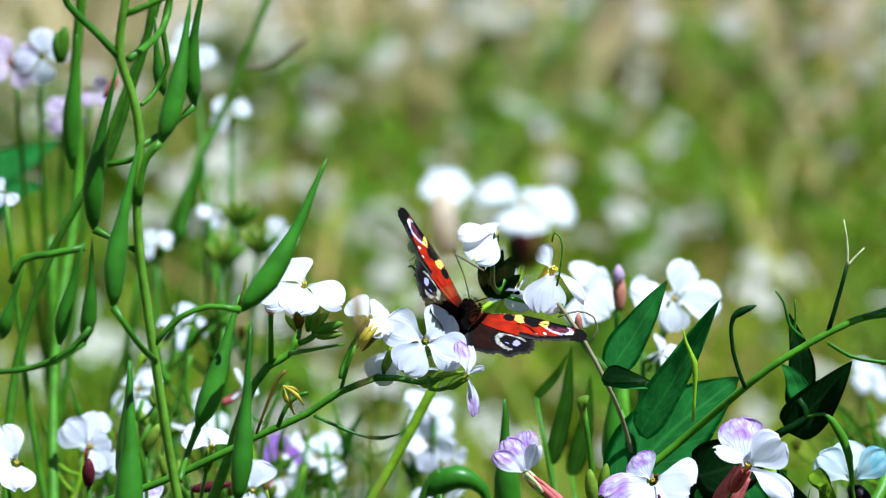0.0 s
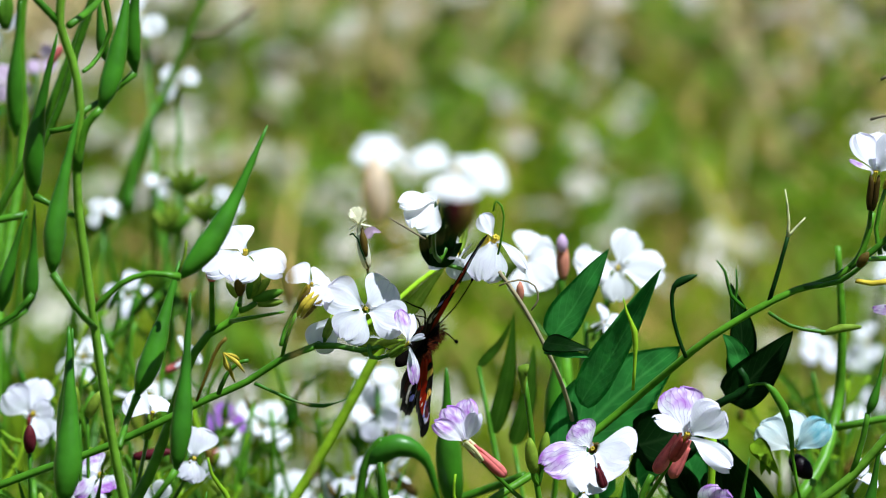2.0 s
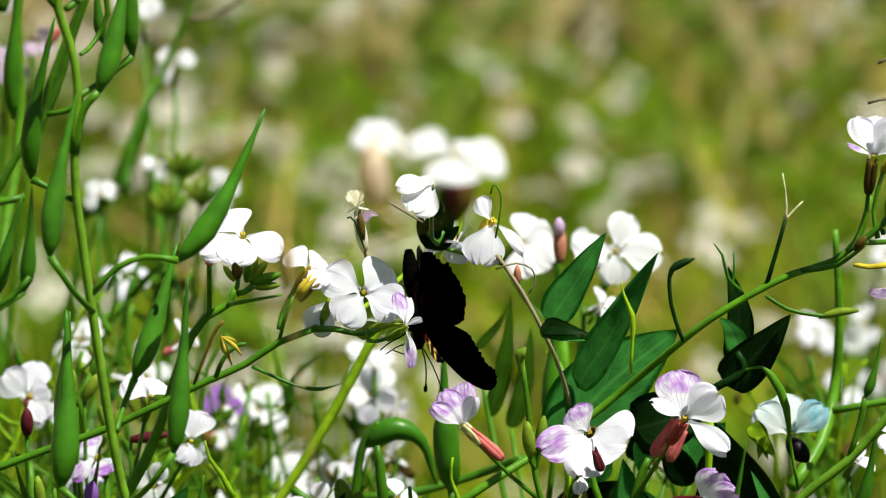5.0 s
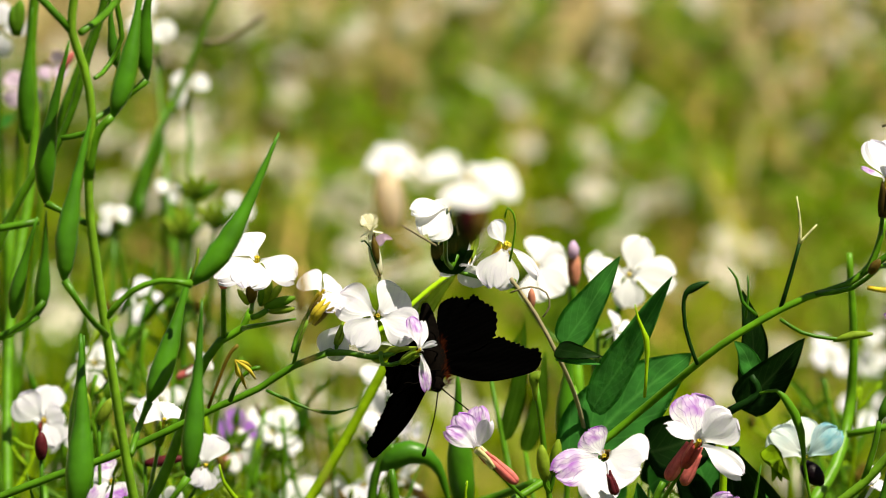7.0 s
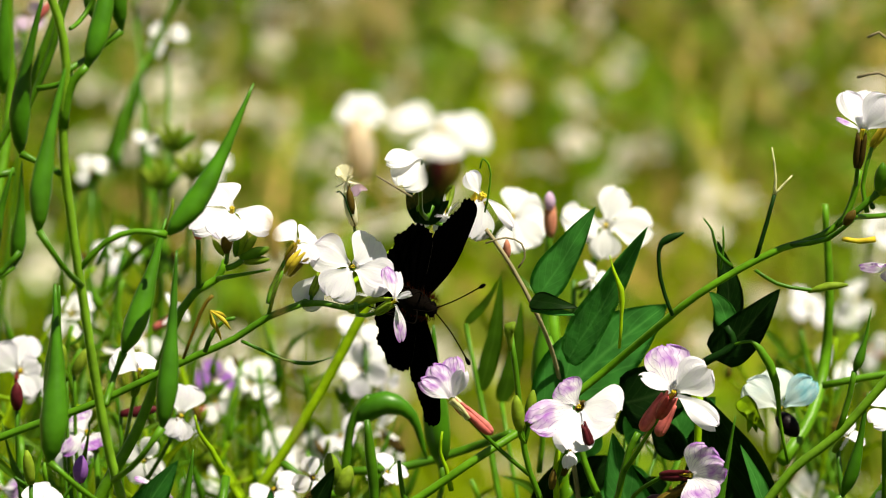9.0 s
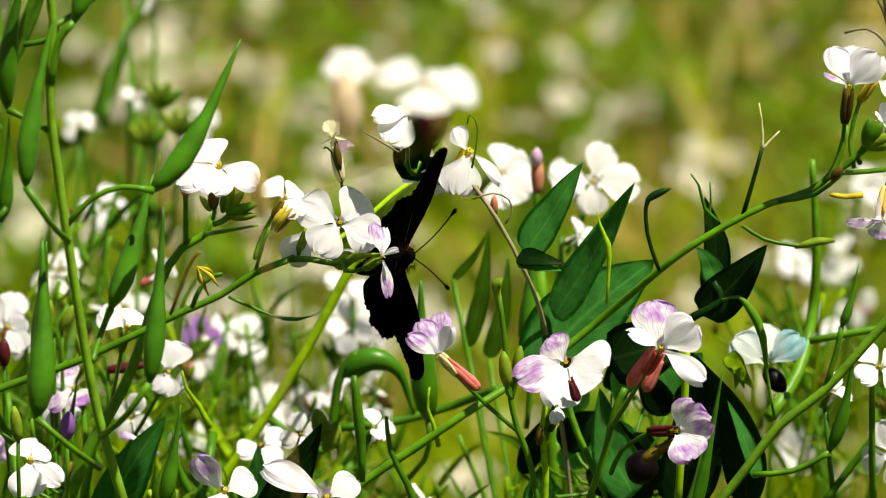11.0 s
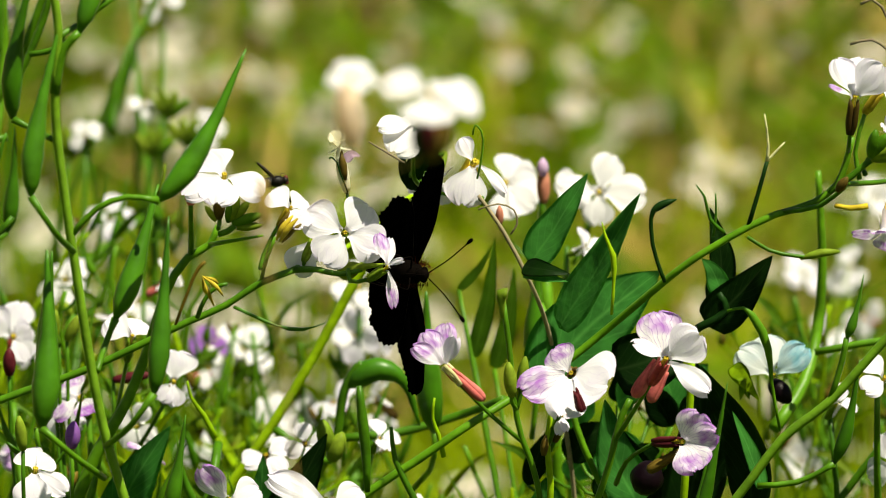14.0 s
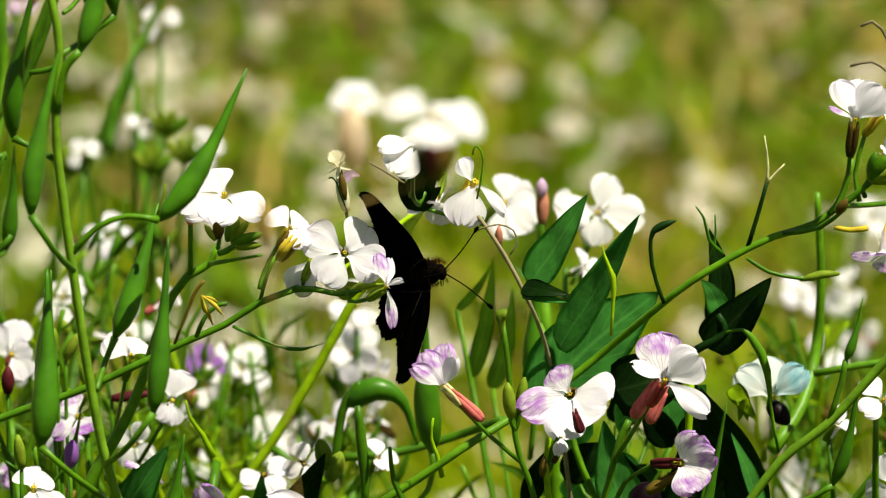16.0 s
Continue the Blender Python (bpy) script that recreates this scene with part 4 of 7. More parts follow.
# ---- brown-stemmed plant with two white flowers ----
def brown_plant():
    r = plant_root(0.02, 0.04, "brown-stemmed wild radish with white flowers and yellow centres")
    stalk(r, [(0.02, 0.04, 0), (0.025, 0.04, 0.4), (0.0221, 0.040, 0.5904), (0.0175, 0.030, 0.6173), (0.0130, 0.020, 0.6310), (0.0081, 0.020, 0.6405), (0.0051, 0.020, 0.6451), (0.0026, 0.020, 0.6487)], (0.0013, 0.0005), M_STEM_BROWN)
    open_flower(r, (0.0016, 0.025, 0.6548), (0.3, -0.6, 0.7), [
        ((-0.0015, 0.029, 0.6594), 0.0040, (-0.2, -0.9, 0.4), M_PETAL), ((-0.0011, 0.020, 0.6469), 0.0086, (-0.2, -0.9, 0.3), M_PETAL), ((0.0089, 0.022, 0.6490), 0.0030, (0.7, -0.6, 0.5), M_PETAL)], M_YELLOW, 1.15, (0.0034, 0.020, 0.6481))
    open_flower(r, (-0.0104, 0.000, 0.6692), (0.2, 0.6, 0.8), [
        ((-0.0186, -0.002, 0.6698), 0.0060, (0, -0.35, 1), M_PETAL_PLAIN), ((-0.0152, -0.006, 0.6652), 0.0078, (-0.2, -0.95, 0.4), M_PETAL_PLAIN), ((-0.0140, 0.006, 0.6697), 0.0060, (0, -0.35, 1), M_PETAL_PLAIN)], M_LEAF_SHADED, 0.45, (-0.0103, 0.020, 0.6512))
    stalk(r, [(0.0042, 0.026, 0.6451), (-0.0030, 0.030, 0.6461), (-0.0097, 0.030, 0.6479), (-0.0114, 0.010, 0.6575)], (0.0006, 0.0005), M_STEM, name="branch")
    stalk(r, [(-0.0133, 0.0100, 0.6584), (-0.0174, 0.0100, 0.6609), (-0.0210, 0.0100, 0.6631)], (0.0003, 0.0002), M_STEM_BROWN, name="branch")
    flower(r, (-0.0066, 0.030, 0.6499), (-0.2, -0.5, -0.6), 10, 0.7, M_PETAL, M_SEPAL, (-0.0103, 0.020, 0.6509), 30)
    # bracts in shade, darkened by colour
    for a, b, w in (((-0.0120, 0.0220, 0.6493), (-0.0092, 0.0180, 0.6612), 0.0046), ((-0.0112, 0.0240, 0.6486), (-0.0061, 0.0220, 0.6594), 0.0052), ((-0.0105, 0.0260, 0.6481), (-0.0054, 0.0240, 0.6541), 0.0044), ((-0.0129, 0.0200, 0.6508), (-0.0136, 0.0160, 0.6604), 0.0020)):
        a, b = Vector(a), Vector(b)
        blade_leaf(r, [a, a.lerp(b, 0.5) + Vector((-0.0006, 0, 0.0004)), b], w, (0.2, -1, -0.15), 0.2, M_LEAF_SHADED, blunt=0.7, name="bract")
    stalk(r, [(0.0023, 0.010, 0.6550), (0.0034, 0.010, 0.6612), (0.0031, 0.010, 0.6656), (0.0019, 0.010, 0.6668), (0.0013, 0.010, 0.6647)], 0.00026, M_STEM, name="tendril")
    stalk(r, [(0.0025, 0.010, 0.6481), (0.0068, 0.010, 0.6494), (0.0102, 0.010, 0.6481), (0.0109, 0.010, 0.6450), (0.0095, 0.010, 0.6427)], 0.00024, M_STEM_BROWN, name="tendril")
    bud(r, (0.0072, 0.030, 0.6395), (0, -0.1, 1), 0.0045, 0.0018, M_BUD_PINK)
    blade_leaf(r, [(-0.0182, 0.060, 0.6280), (-0.0138, 0.060, 0.6345), (-0.0091, 0.060, 0.6400)], 0.0034, (0, -1, 0.4), material=M_SEPAL)
    return r


brown_plant()


# ---- white flowers a hand's breadth behind ----
back_white = flowering_plant(0.035, 0.15, "white wild radish flowers with pink buds behind the branch", [
    ],
    (0.0240, 0.150, 0.5957))
open_flower(back_white, (0.0089, 0.150, 0.6185), (0.4, -0.5, 0.6), [
    ((0.0164, 0.146, 0.6143), 0.0090, (0.3, -0.9, 0.3), M_PETAL_PLAIN), ((0.0114, 0.154, 0.6245), 0.0080, (0.2, -0.8, 0.5), M_PETAL_PLAIN), ((0.0168, 0.152, 0.6191), 0.0085, (0.3, -0.9, 0.3), M_PETAL_PLAIN), ((0.0092, 0.145, 0.6108), 0.0075, (0, -0.95, 0.2), M_PETAL_PLAIN)], M_SEPAL, 1.0, (0.0199, 0.150, 0.5957))
open_flower(back_white, (0.0312, 0.1400, 0.6188), (0.2, -0.4, 0.9), [
    ((0.0344, 0.1430, 0.6275), 0.0072, (0.2, -0.9, 0.3), M_PETAL_PLAIN), ((0.0421, 0.1380, 0.6193), 0.0092, (0.3, -0.8, 0.5), M_PETAL_PLAIN), ((0.0309, 0.1360, 0.6120), 0.0070, (-0.2, -0.9, 0.3), M_PETAL_PLAIN), ((0.0216, 0.1420, 0.6196), 0.0076, (0, -0.7, 0.7), M_PETAL_PLAIN)], M_SEPAL, 0.9, (0.0274, 0.150, 0.5985))
open_flower(back_white, (0.0273, 0.150, 0.6179), (-0.2, -0.4, 0.9), [
    ((0.0211, 0.150, 0.6196), 0.0060, (0, -0.8, 0.6), M_PETAL_PLAIN), ((0.0245, 0.148, 0.6138), 0.0070, (0, -0.9, 0.4), M_PETAL_PLAIN), ((0.0320, 0.148, 0.6138), 0.0070, (0.2, -0.9, 0.4), M_PETAL_PLAIN)], M_SEPAL, 0.9, (0.0253, 0.150, 0.5985))
pink = flowering_plant(0.05, 0.12, "pink-budded wild radish stalk beside pale leaves", [((0.0274, 0.120, 0.6107), (0.8, -0.4, 0.1), 20, 0.6, M_PETAL)], (0.0181, 0.120, 0.6080))
stalk(pink, [(0.0181, 0.120, 0.6080), (0.0175, 0.120, 0.6162), (0.0175, 0.120, 0.6224)], 0.0010, name="branch")
bud(pink, (0.0178, 0.120, 0.6214), (0, 0, 1), 0.0092, 0.0032, M_BUD_PINK)
bud(pink, (0.0176, 0.119, 0.6282), (0, 0, 1), 0.0042, 0.0028, M_PETAL_PALE_LILAC)

# ---- plants behind, low in the field of view ----
flowering_plant(-0.09, 0.22, "wild radish plant with clustered white flowers", [
    ((-0.1024, 0.220, 0.5753), (0, -0.7, 0.6), 30, 1.0, M_PETAL_PLAIN), ((-0.1098, 0.200, 0.5645), (0, -1, 0.3), 50, 0.9, M_PETAL),
    ((-0.0933, 0.260, 0.5812), (0, -0.8, 0.5), 0, 0.8, M_PETAL), ((-0.1010, 0.280, 0.5982), (0, -0.8, 0.5), 40, 0.6, M_PETAL_PLAIN), ], (-0.1051, 0.230, 0.5485))
small_white = flowering_plant(-0.085, 0.05, "wild radish with small white flowers low on its stalks", [
    ((-0.0865, 0.050, 0.5940), (-0.2, -0.7, 0.6), 25, 0.9, M_PETAL_LILAC),
    ((-0.0911, 0.060, 0.5877), (-0.3, -0.8, 0.3), 55, 0.8, M_PETAL), ((-0.0758, 0.080, 0.5784), (0, -0.8, 0.4), 60, 0.7, M_PETAL_PLAIN)], (-0.0812, 0.060, 0.5683))
open_flower(small_white, (-0.0734, 0.030, 0.6139), (0.2, -0.3, 0.9), [((-0.0791, 0.030, 0.6177), 0.0066, (-0.2, -0.7, 0.7), M_PETAL), ((-0.0711, 0.034, 0.6166), 0.0060, (0.2, -0.7, 0.7), M_PETAL)], M_SEPAL, 0.7, (-0.0811, 0.060, 0.5764))
open_flower(small_white, (-0.0655, 0.050, 0.5977), (0.3, -0.4, 0.8), [((-0.0647, 0.052, 0.6045), 0.0088, (0.1, -0.8, 0.6), M_PETAL), ((-0.0687, 0.048, 0.5941), 0.0046, (-0.2, -0.9, 0.4), M_PETAL), ((-0.0649, 0.048, 0.5927), 0.0040, (0.2, -0.9, 0.4), M_PETAL)], M_SEPAL_BROWN, 0.7, (-0.0799, 0.060, 0.5710))
flowering_plant(-0.05, 0.26, "wild radish plant with white and violet flowers", [
    ((-0.0591, 0.260, 0.5452), (0.3, -0.6, 0.6), 45, 1.05, M_PETAL_PLAIN), ((-0.0675, 0.250, 0.5488), (0.4, -0.8, 0.2), 10, 0.75, M_VIOLET), ((-0.0511, 0.260, 0.5259), (0.2, -1, 0.3), 70, 0.9, M_PETAL_PLAIN),
    ((-0.0695, 0.240, 0.5257), (0, -1, 0.3), 35, 0.9, M_PETAL_PLAIN), ((-0.0875, 0.280, 0.5527), (0, -1, 0.3), 35, 0.8, M_PETAL_PLAIN)], (-0.0617, 0.260, 0.5150))
flowering_plant(0.0, 0.22, "tall white-flowered wild radish behind the branch", [
    ((-0.0274, 0.200, 0.5789), (0, -0.5, 0.9), 20, 0.9, M_PETAL_PLAIN), ((-0.0293, 0.220, 0.5618), (0.5, -0.7, 0.5), 45, 1.0, M_PETAL_PLAIN),
    ((-0.0381, 0.220, 0.5386), (0.1, -1, 0.3), 30, 0.9, M_PETAL_PLAIN),
    ((-0.0328, 0.170, 0.5577), (-0.2, -0.8, 0.6), 35, 0.8, M_PETAL),
    ], (-0.0295, 0.220, 0.5273))
flowering_plant(-0.03, 0.03, "low wild radish with pale lilac flowers", [
    ((-0.0453, 0.060, 0.5777), (0.2, -0.8, 0.4), 40, 0.75, M_PETAL), 
    ((-0.0360, 0.050, 0.5834), (0.1, -0.9, 0.3), 20, 0.6, M_PETAL), ((-0.0195, 0.050, 0.5847), (0.4, -0.5, 0.8), 20, 0.6, M_PETAL), ], (-0.0419, 0.030, 0.5646))
flowering_plant(0.10, 0.46, "pale wild radish flowers crowding among stalks", [
    ((0.0995, 0.460, 0.5126), (0.5, -0.7, 0.5), 40, 0.9, M_PETAL), ((0.1124, 0.440, 0.5197), (-0.4, -0.6, 0.7), 10, 1.0, M_PETAL_PLAIN), ((0.1087, 0.470, 0.5037), (0.2, -0.4, 0.9), 70, 0.8, M_PETAL_PLAIN),
    ((0.1074, 0.460, 0.4942), (0.7, -0.6, 0.2), 70, 0.9, M_PETAL), ((0.1167, 0.450, 0.5022), (-0.5, -0.6, 0.5), 10, 0.9, M_PETAL_PLAIN), ((0.0971, 0.420, 0.4659), (0, -1, 0.3), 10, 0.9, M_PETAL_PLAIN), ((0.1201, 0.460, 0.5360), (0.4, -0.8, 0.4), 10, 0.8, M_PETAL_PLAIN)], (0.1078, 0.460, 0.4678))
flowering_plant(0.10, 0.02, "wild radish with white flowers and yellow centres", [
    ((0.0905, 0.010, 0.6109), (0.2, -0.9, 0.4), 42, 0.8, M_PETAL), ((0.0942, 0.020, 0.5880), (-0.4, -0.9, 0.3), 20, 0.95, M_PETAL), ((0.0826, 0.0400, 0.5959), (0.35, -0.5, 0.8), 10, 0.6, M_PETAL)], (0.0921, 0.030, 0.5725))
bud_plant = flowering_plant(-0.11, 0.34, "white wild radish flowers behind the pod plant", [
    ((-0.0889, 0.340, 0.5928), (0.6, -0.4, 0.6), 20, 0.6, M_PETAL_PLAIN), ((-0.0727, 0.350, 0.5828), (0, -0.9, 0.4), 10, 0.7, M_PETAL_PLAIN),
    ((-0.1047, 0.330, 0.5854), (0, -0.9, 0.4), 30, 0.6, M_PETAL_PLAIN), ((-0.0872, 0.400, 0.6065), (0, -0.9, 0.4), 30, 0.75, M_PETAL_PLAIN), ((-0.0982, 0.420, 0.6228), (0, -0.6, 0.7), 30, 1.0, M_PETAL_PLAIN)], (-0.0862, 0.340, 0.5632))
flowering_plant(-0.14, 0.30, "pale lilac wild radish flowers behind the pods", [
    ((-0.1381, 0.280, 0.6475), (0, -0.9, 0.1), 30, 0.9, M_PETAL_PALE_LILAC), ((-0.1300, 0.280, 0.6490), (0.2, -0.9, 0.1), 10, 0.9, M_PETAL), ((-0.1184, 0.300, 0.6356), (0.2, -0.9, 0.1), 50, 0.6, M_PETAL_PALE_LILAC),
    ((-0.1261, 0.300, 0.6287), (0.2, -0.9, 0.1), 50, 0.7, M_PETAL_PALE_LILAC), ], (-0.1306, 0.300, 0.5955))
flowering_plant(-0.12, 0.12, "wild radish with open white flowers among stalks", [
    ((-0.1172, 0.040, 0.6073), (0.3, -0.7, 0.5), 15, 1.1, M_PETAL), 
    ((-0.1275, 0.140, 0.6455), (0.1, -0.8, 0.5), 40, 0.5, M_PETAL)], (-0.1132, 0.120, 0.5636))


for at in ((-0.0827, 0.340, 0.5888), (-0.0769, 0.330, 0.5833), (-0.0868, 0.340, 0.5776), (-0.1066, 0.300, 0.5877)):
    for ux, uz in ((-0.7, 1), (-0.2, 1.2), (0.3, 1), (0.8, 0.7)):
        bud(bud_plant, at, (ux, -0.2, uz), 0.0085, 0.0030, M_SEPAL if ux < 0.5 else M_LEAF_PALE)
    low = Vector(at) - Vector((0.004, 0, 0.03))
    stalk(bud_plant, [(-0.0862, 0.340, 0.5632), low, at], (0.0012, 0.0008), M_STEM, name="branch", step=0.01, sides=6)


# ---- tangled plants between and behind ----
def tangle_plant(x, y, seed, rise, bloom=1.0):
    """A crooked, much-branched plant: kinked stalks, short pods, bud tufts, narrow leaves and worn flowers."""
    rr = random.Random(seed)
    top = 0.60 - 0.268 * y + rise
    root = plant_root(x, y, "crooked wild radish plant with short pods and worn flowers", group="tangled radish plants")
    for k in range(rr.randint(3, 4)):
        lean = Vector((rr.uniform(-0.45, 0.45), rr.uniform(-0.2, 0.2), 1))
        head = Vector((x + rr.uniform(-0.014, 0.014), y + rr.uniform(-0.02, 0.02), top - rr.uniform(0, 0.035)))
        pts = [head - lean * d + Vector((rr.uniform(-0.0016, 0.0016), 0, 0)) for d in (0.10, 0.06, 0.035, 0.018, 0.008, 0.0)]
        pts = [Vector((x, y, 0.0)), Vector((x, y, 0.3))] + pts
        green = rr.choice((M_STEM, M_STEM, M_STEM_PALE, M_UNDER, M_LEAF_PALE))
        stalk(root, pts, (0.0019, 0.0006), green, step=0.006, sides=7)
        for i in range(rr.randint(4, 6)):
            j = rr.randint(3, 6)
            p = pts[j].lerp(pts[j + 1], rr.random())
            a = rr.choice((-1, 1)) * rr.uniform(0.5, 1.2)
            d = Vector((math.sin(a), rr.uniform(-0.3, 0.3), math.cos(a)))
            q = p + d * rr.uniform(0.004, 0.010)
            kind = rr.random() * bloom
            stalk(root, [p, p.lerp(q, 0.5) - Vector((0, 0, 0.0008)), q], (0.0005, 0.00045), green, name="pedicel", sides=6)
            if kind < 0.30:
                pod(root, q, q + Vector((d.x * 0.4, d.y, 1)) * rr.uniform(0.008, 0.020), rr.uniform(0.0014, 0.0026), rr.uniform(-0.08, 0.08), material=rr.choice((M_POD, M_STEM, M_LEAF_PALE)))
            elif kind < 0.50:
                for n in range(3):
                    bud(root, q, (rr.uniform(-0.7, 0.7), rr.uniform(-0.4, 0.4), 1), rr.uniform(0.003, 0.006), rr.uniform(0.0012, 0.0020), rr.choice((M_SEPAL, M_LEAF_PALE, M_SEPAL_BROWN)))
            elif kind < 0.72:
                tip = q + Vector((d.x * 1.2, d.y, rr.uniform(0.2, 1.2))) * rr.uniform(0.008, 0.016)
                blade_leaf(root, [q, q.lerp(tip, 0.5) + Vector((0, 0, 0.0015)), tip], rr.uniform(0.0012, 0.0026), (rr.uniform(-0.6, 0.6), -1, 0.5), 0.3, rr.choice((M_LEAF_PALE, M_SEPAL, M_UNDER, M_STEM_MID)))
            else:
                flower(root, q + Vector((0, 0, 0.004)), (rr.uniform(-1, 1), rr.uniform(-0.9, 0.2), rr.uniform(-0.1, 1)), rr.uniform(0, 90), rr.uniform(0.45, 0.8), rr.choice((M_PETAL, M_PETAL_PLAIN, M_PETAL_LILAC)),
                       rr.choice((M_SEPAL, M_SEPAL_BROWN, M_SEPAL_PINK)), None, rr.uniform(0, 60), (rr.randrange(4),) if rr.random() < 0.7 else (0, 2))
    return root


for n, (x, y, rise) in enumerate(((-0.090, 0.02, 0.012), (-0.078, 0.09, 0.020), (-0.060, 0.05, 0.006), (-0.052, 0.15, 0.022), (-0.038, 0.07, 0.004), (-0.030, 0.12, 0.010), (-0.018, 0.17, 0.016), (-0.010, 0.05, -0.004),
                                  (0.004, 0.12, 0.000), (0.014, 0.08, 0.002), (0.030, 0.14, 0.022), (0.045, 0.10, 0.010), (0.10, 0.16, 0.030), (-0.105, 0.14, 0.034),
                                  (-0.098, 0.11, 0.048), (-0.088, 0.19, 0.054), (-0.071, 0.12, 0.032), (-0.062, 0.21, 0.042), (-0.046, 0.20, 0.026), (0.091, 0.19, 0.040), (0.076, 0.21, 0.026))):
    tangle_plant(x, y, 300 + n, rise, 0.72 if x > 0.03 else 0.80)


# ---- single flowers low down ----
def low_flowers():
    r = plant_root(-0.07, -0.02, "wild radish with drooping white and lilac petals")
    stalk(r, [(-0.07, -0.02, 0), (-0.07, -0.02, 0.4), (-0.0587, -0.010, 0.5725), (-0.0537, -0.010, 0.5827), (-0.0512, -0.010, 0.5871)], (0.0012, 0.0008), M_STEM)
    open_flower(r, (-0.0505, -0.010, 0.5888), (0.2, -0.4, 0.8), [((-0.0564, -0.012, 0.5965), 0.0060, (-0.3, -0.9, 0.2), M_PETAL_LILAC), ((-0.0520, -0.016, 0.5849), 0.0070, (0, -0.9, 0.3), M_PETAL), ((-0.0440, -0.008, 0.5909), 0.0066, (0.3, -0.7, 0.6), M_PETAL)], M_SEPAL, 0.9)
    open_flower(r, (-0.0283, -0.020, 0.5904), (-0.1, -0.3, 0.9), [((-0.0411, -0.022, 0.5983), 0.0060, (-0.1, -0.6, 0.8), M_PETAL), ((-0.0315, -0.026, 0.5866), 0.0075, (0, -0.9, 0.3), M_PETAL_LILAC), ((-0.0221, -0.018, 0.5940), 0.0060, (0.3, -0.6, 0.7), M_PETAL)], M_SEPAL_BROWN, 0.9, (-0.0538, -0.010, 0.5776))
    open_flower(r, (-0.0919, -0.010, 0.5956), (0.1, -0.4, 0.8), [((-0.0851, -0.012, 0.5912), 0.0050, (0.2, -0.8, 0.5), M_PETAL), ((-0.0946, -0.006, 0.5992), 0.0060, (0, -0.7, 0.7), M_PETAL), ((-0.0928, -0.016, 0.5896), 0.0076, (-0.1, -0.95, 0.3), M_PETAL), ((-0.0884, -0.008, 0.5975), 0.0050, (0.1, -0.6, 0.8), M_PETAL)], M_SEPAL, 0.9, (-0.0538, -0.010, 0.5738))
    open_flower(r, (-0.1055, 0.100, 0.5939), (0.1, -0.5, 0.8), [((-0.1117, 0.100, 0.5993), 0.0076, (-0.2, -0.9, 0.4), M_PETAL), ((-0.1040, 0.103, 0.6017), 0.0070, (0, -0.8, 0.5), M_PETAL), ((-0.1022, 0.096, 0.5895), 0.0062, (0.1, -0.95, 0.2), M_PETAL), ((-0.1013, 0.100, 0.5962), 0.0056, (0.3, -0.8, 0.4), M_PETAL)], M_SEPAL_PINK, 0.9, (-0.1061, 0.100, 0.5696))
    # wine-red and yellow-green buds among the stalks
    for at, up, length, width, m in (((-0.1014, 0.0400, 0.6021), (0.02, 0, 1), 0.0062, 0.0030, M_SEPAL_WINE), ((-0.0833, -0.0200, 0.6036), (0.1, 0, 1), 0.0058, 0.0034, M_VIOLET), ((-0.0936, -0.0200, 0.6031), (-0.1, 0, 1), 0.0075, 0.0026, M_SEPAL),
                                     ((-0.0920, 0.0500, 0.6074), (0.05, 0, 1), 0.0070, 0.0024, M_SEPAL), ((-0.0892, 0.0500, 0.6074), (0.5, 0, 1), 0.0066, 0.0026, M_SEPAL), ((-0.0910, 0.0500, 0.6060), (-0.4, 0, 1), 0.0050, 0.0022, M_LEAF_PALE), ((-0.0790, 0.0500, 0.5982), (1, 0, 0.15), 0.0090, 0.0026, M_SEPAL_WINE)):
        bud(r, at, up, length, width, m)
        a = Vector(at)
        stalk(r, [(-0.07, -0.02, 0.45), (a.x * 0.8 - 0.014, a.y * 0.7, a.z - 0.05), (a.x, a.y, a.z - 0.015), a], (0.0008, 0.0005), M_STEM, name="pedicel", step=0.008, sides=6)
    stalk(r, [(-0.0538, -0.010, 0.5776), (-0.0846, 0.050, 0.5581), (-0.1029, 0.090, 0.5589), (-0.1059, 0.100, 0.5779)], 0.0010, M_STEM, name="branch")
    return r


low_flowers()


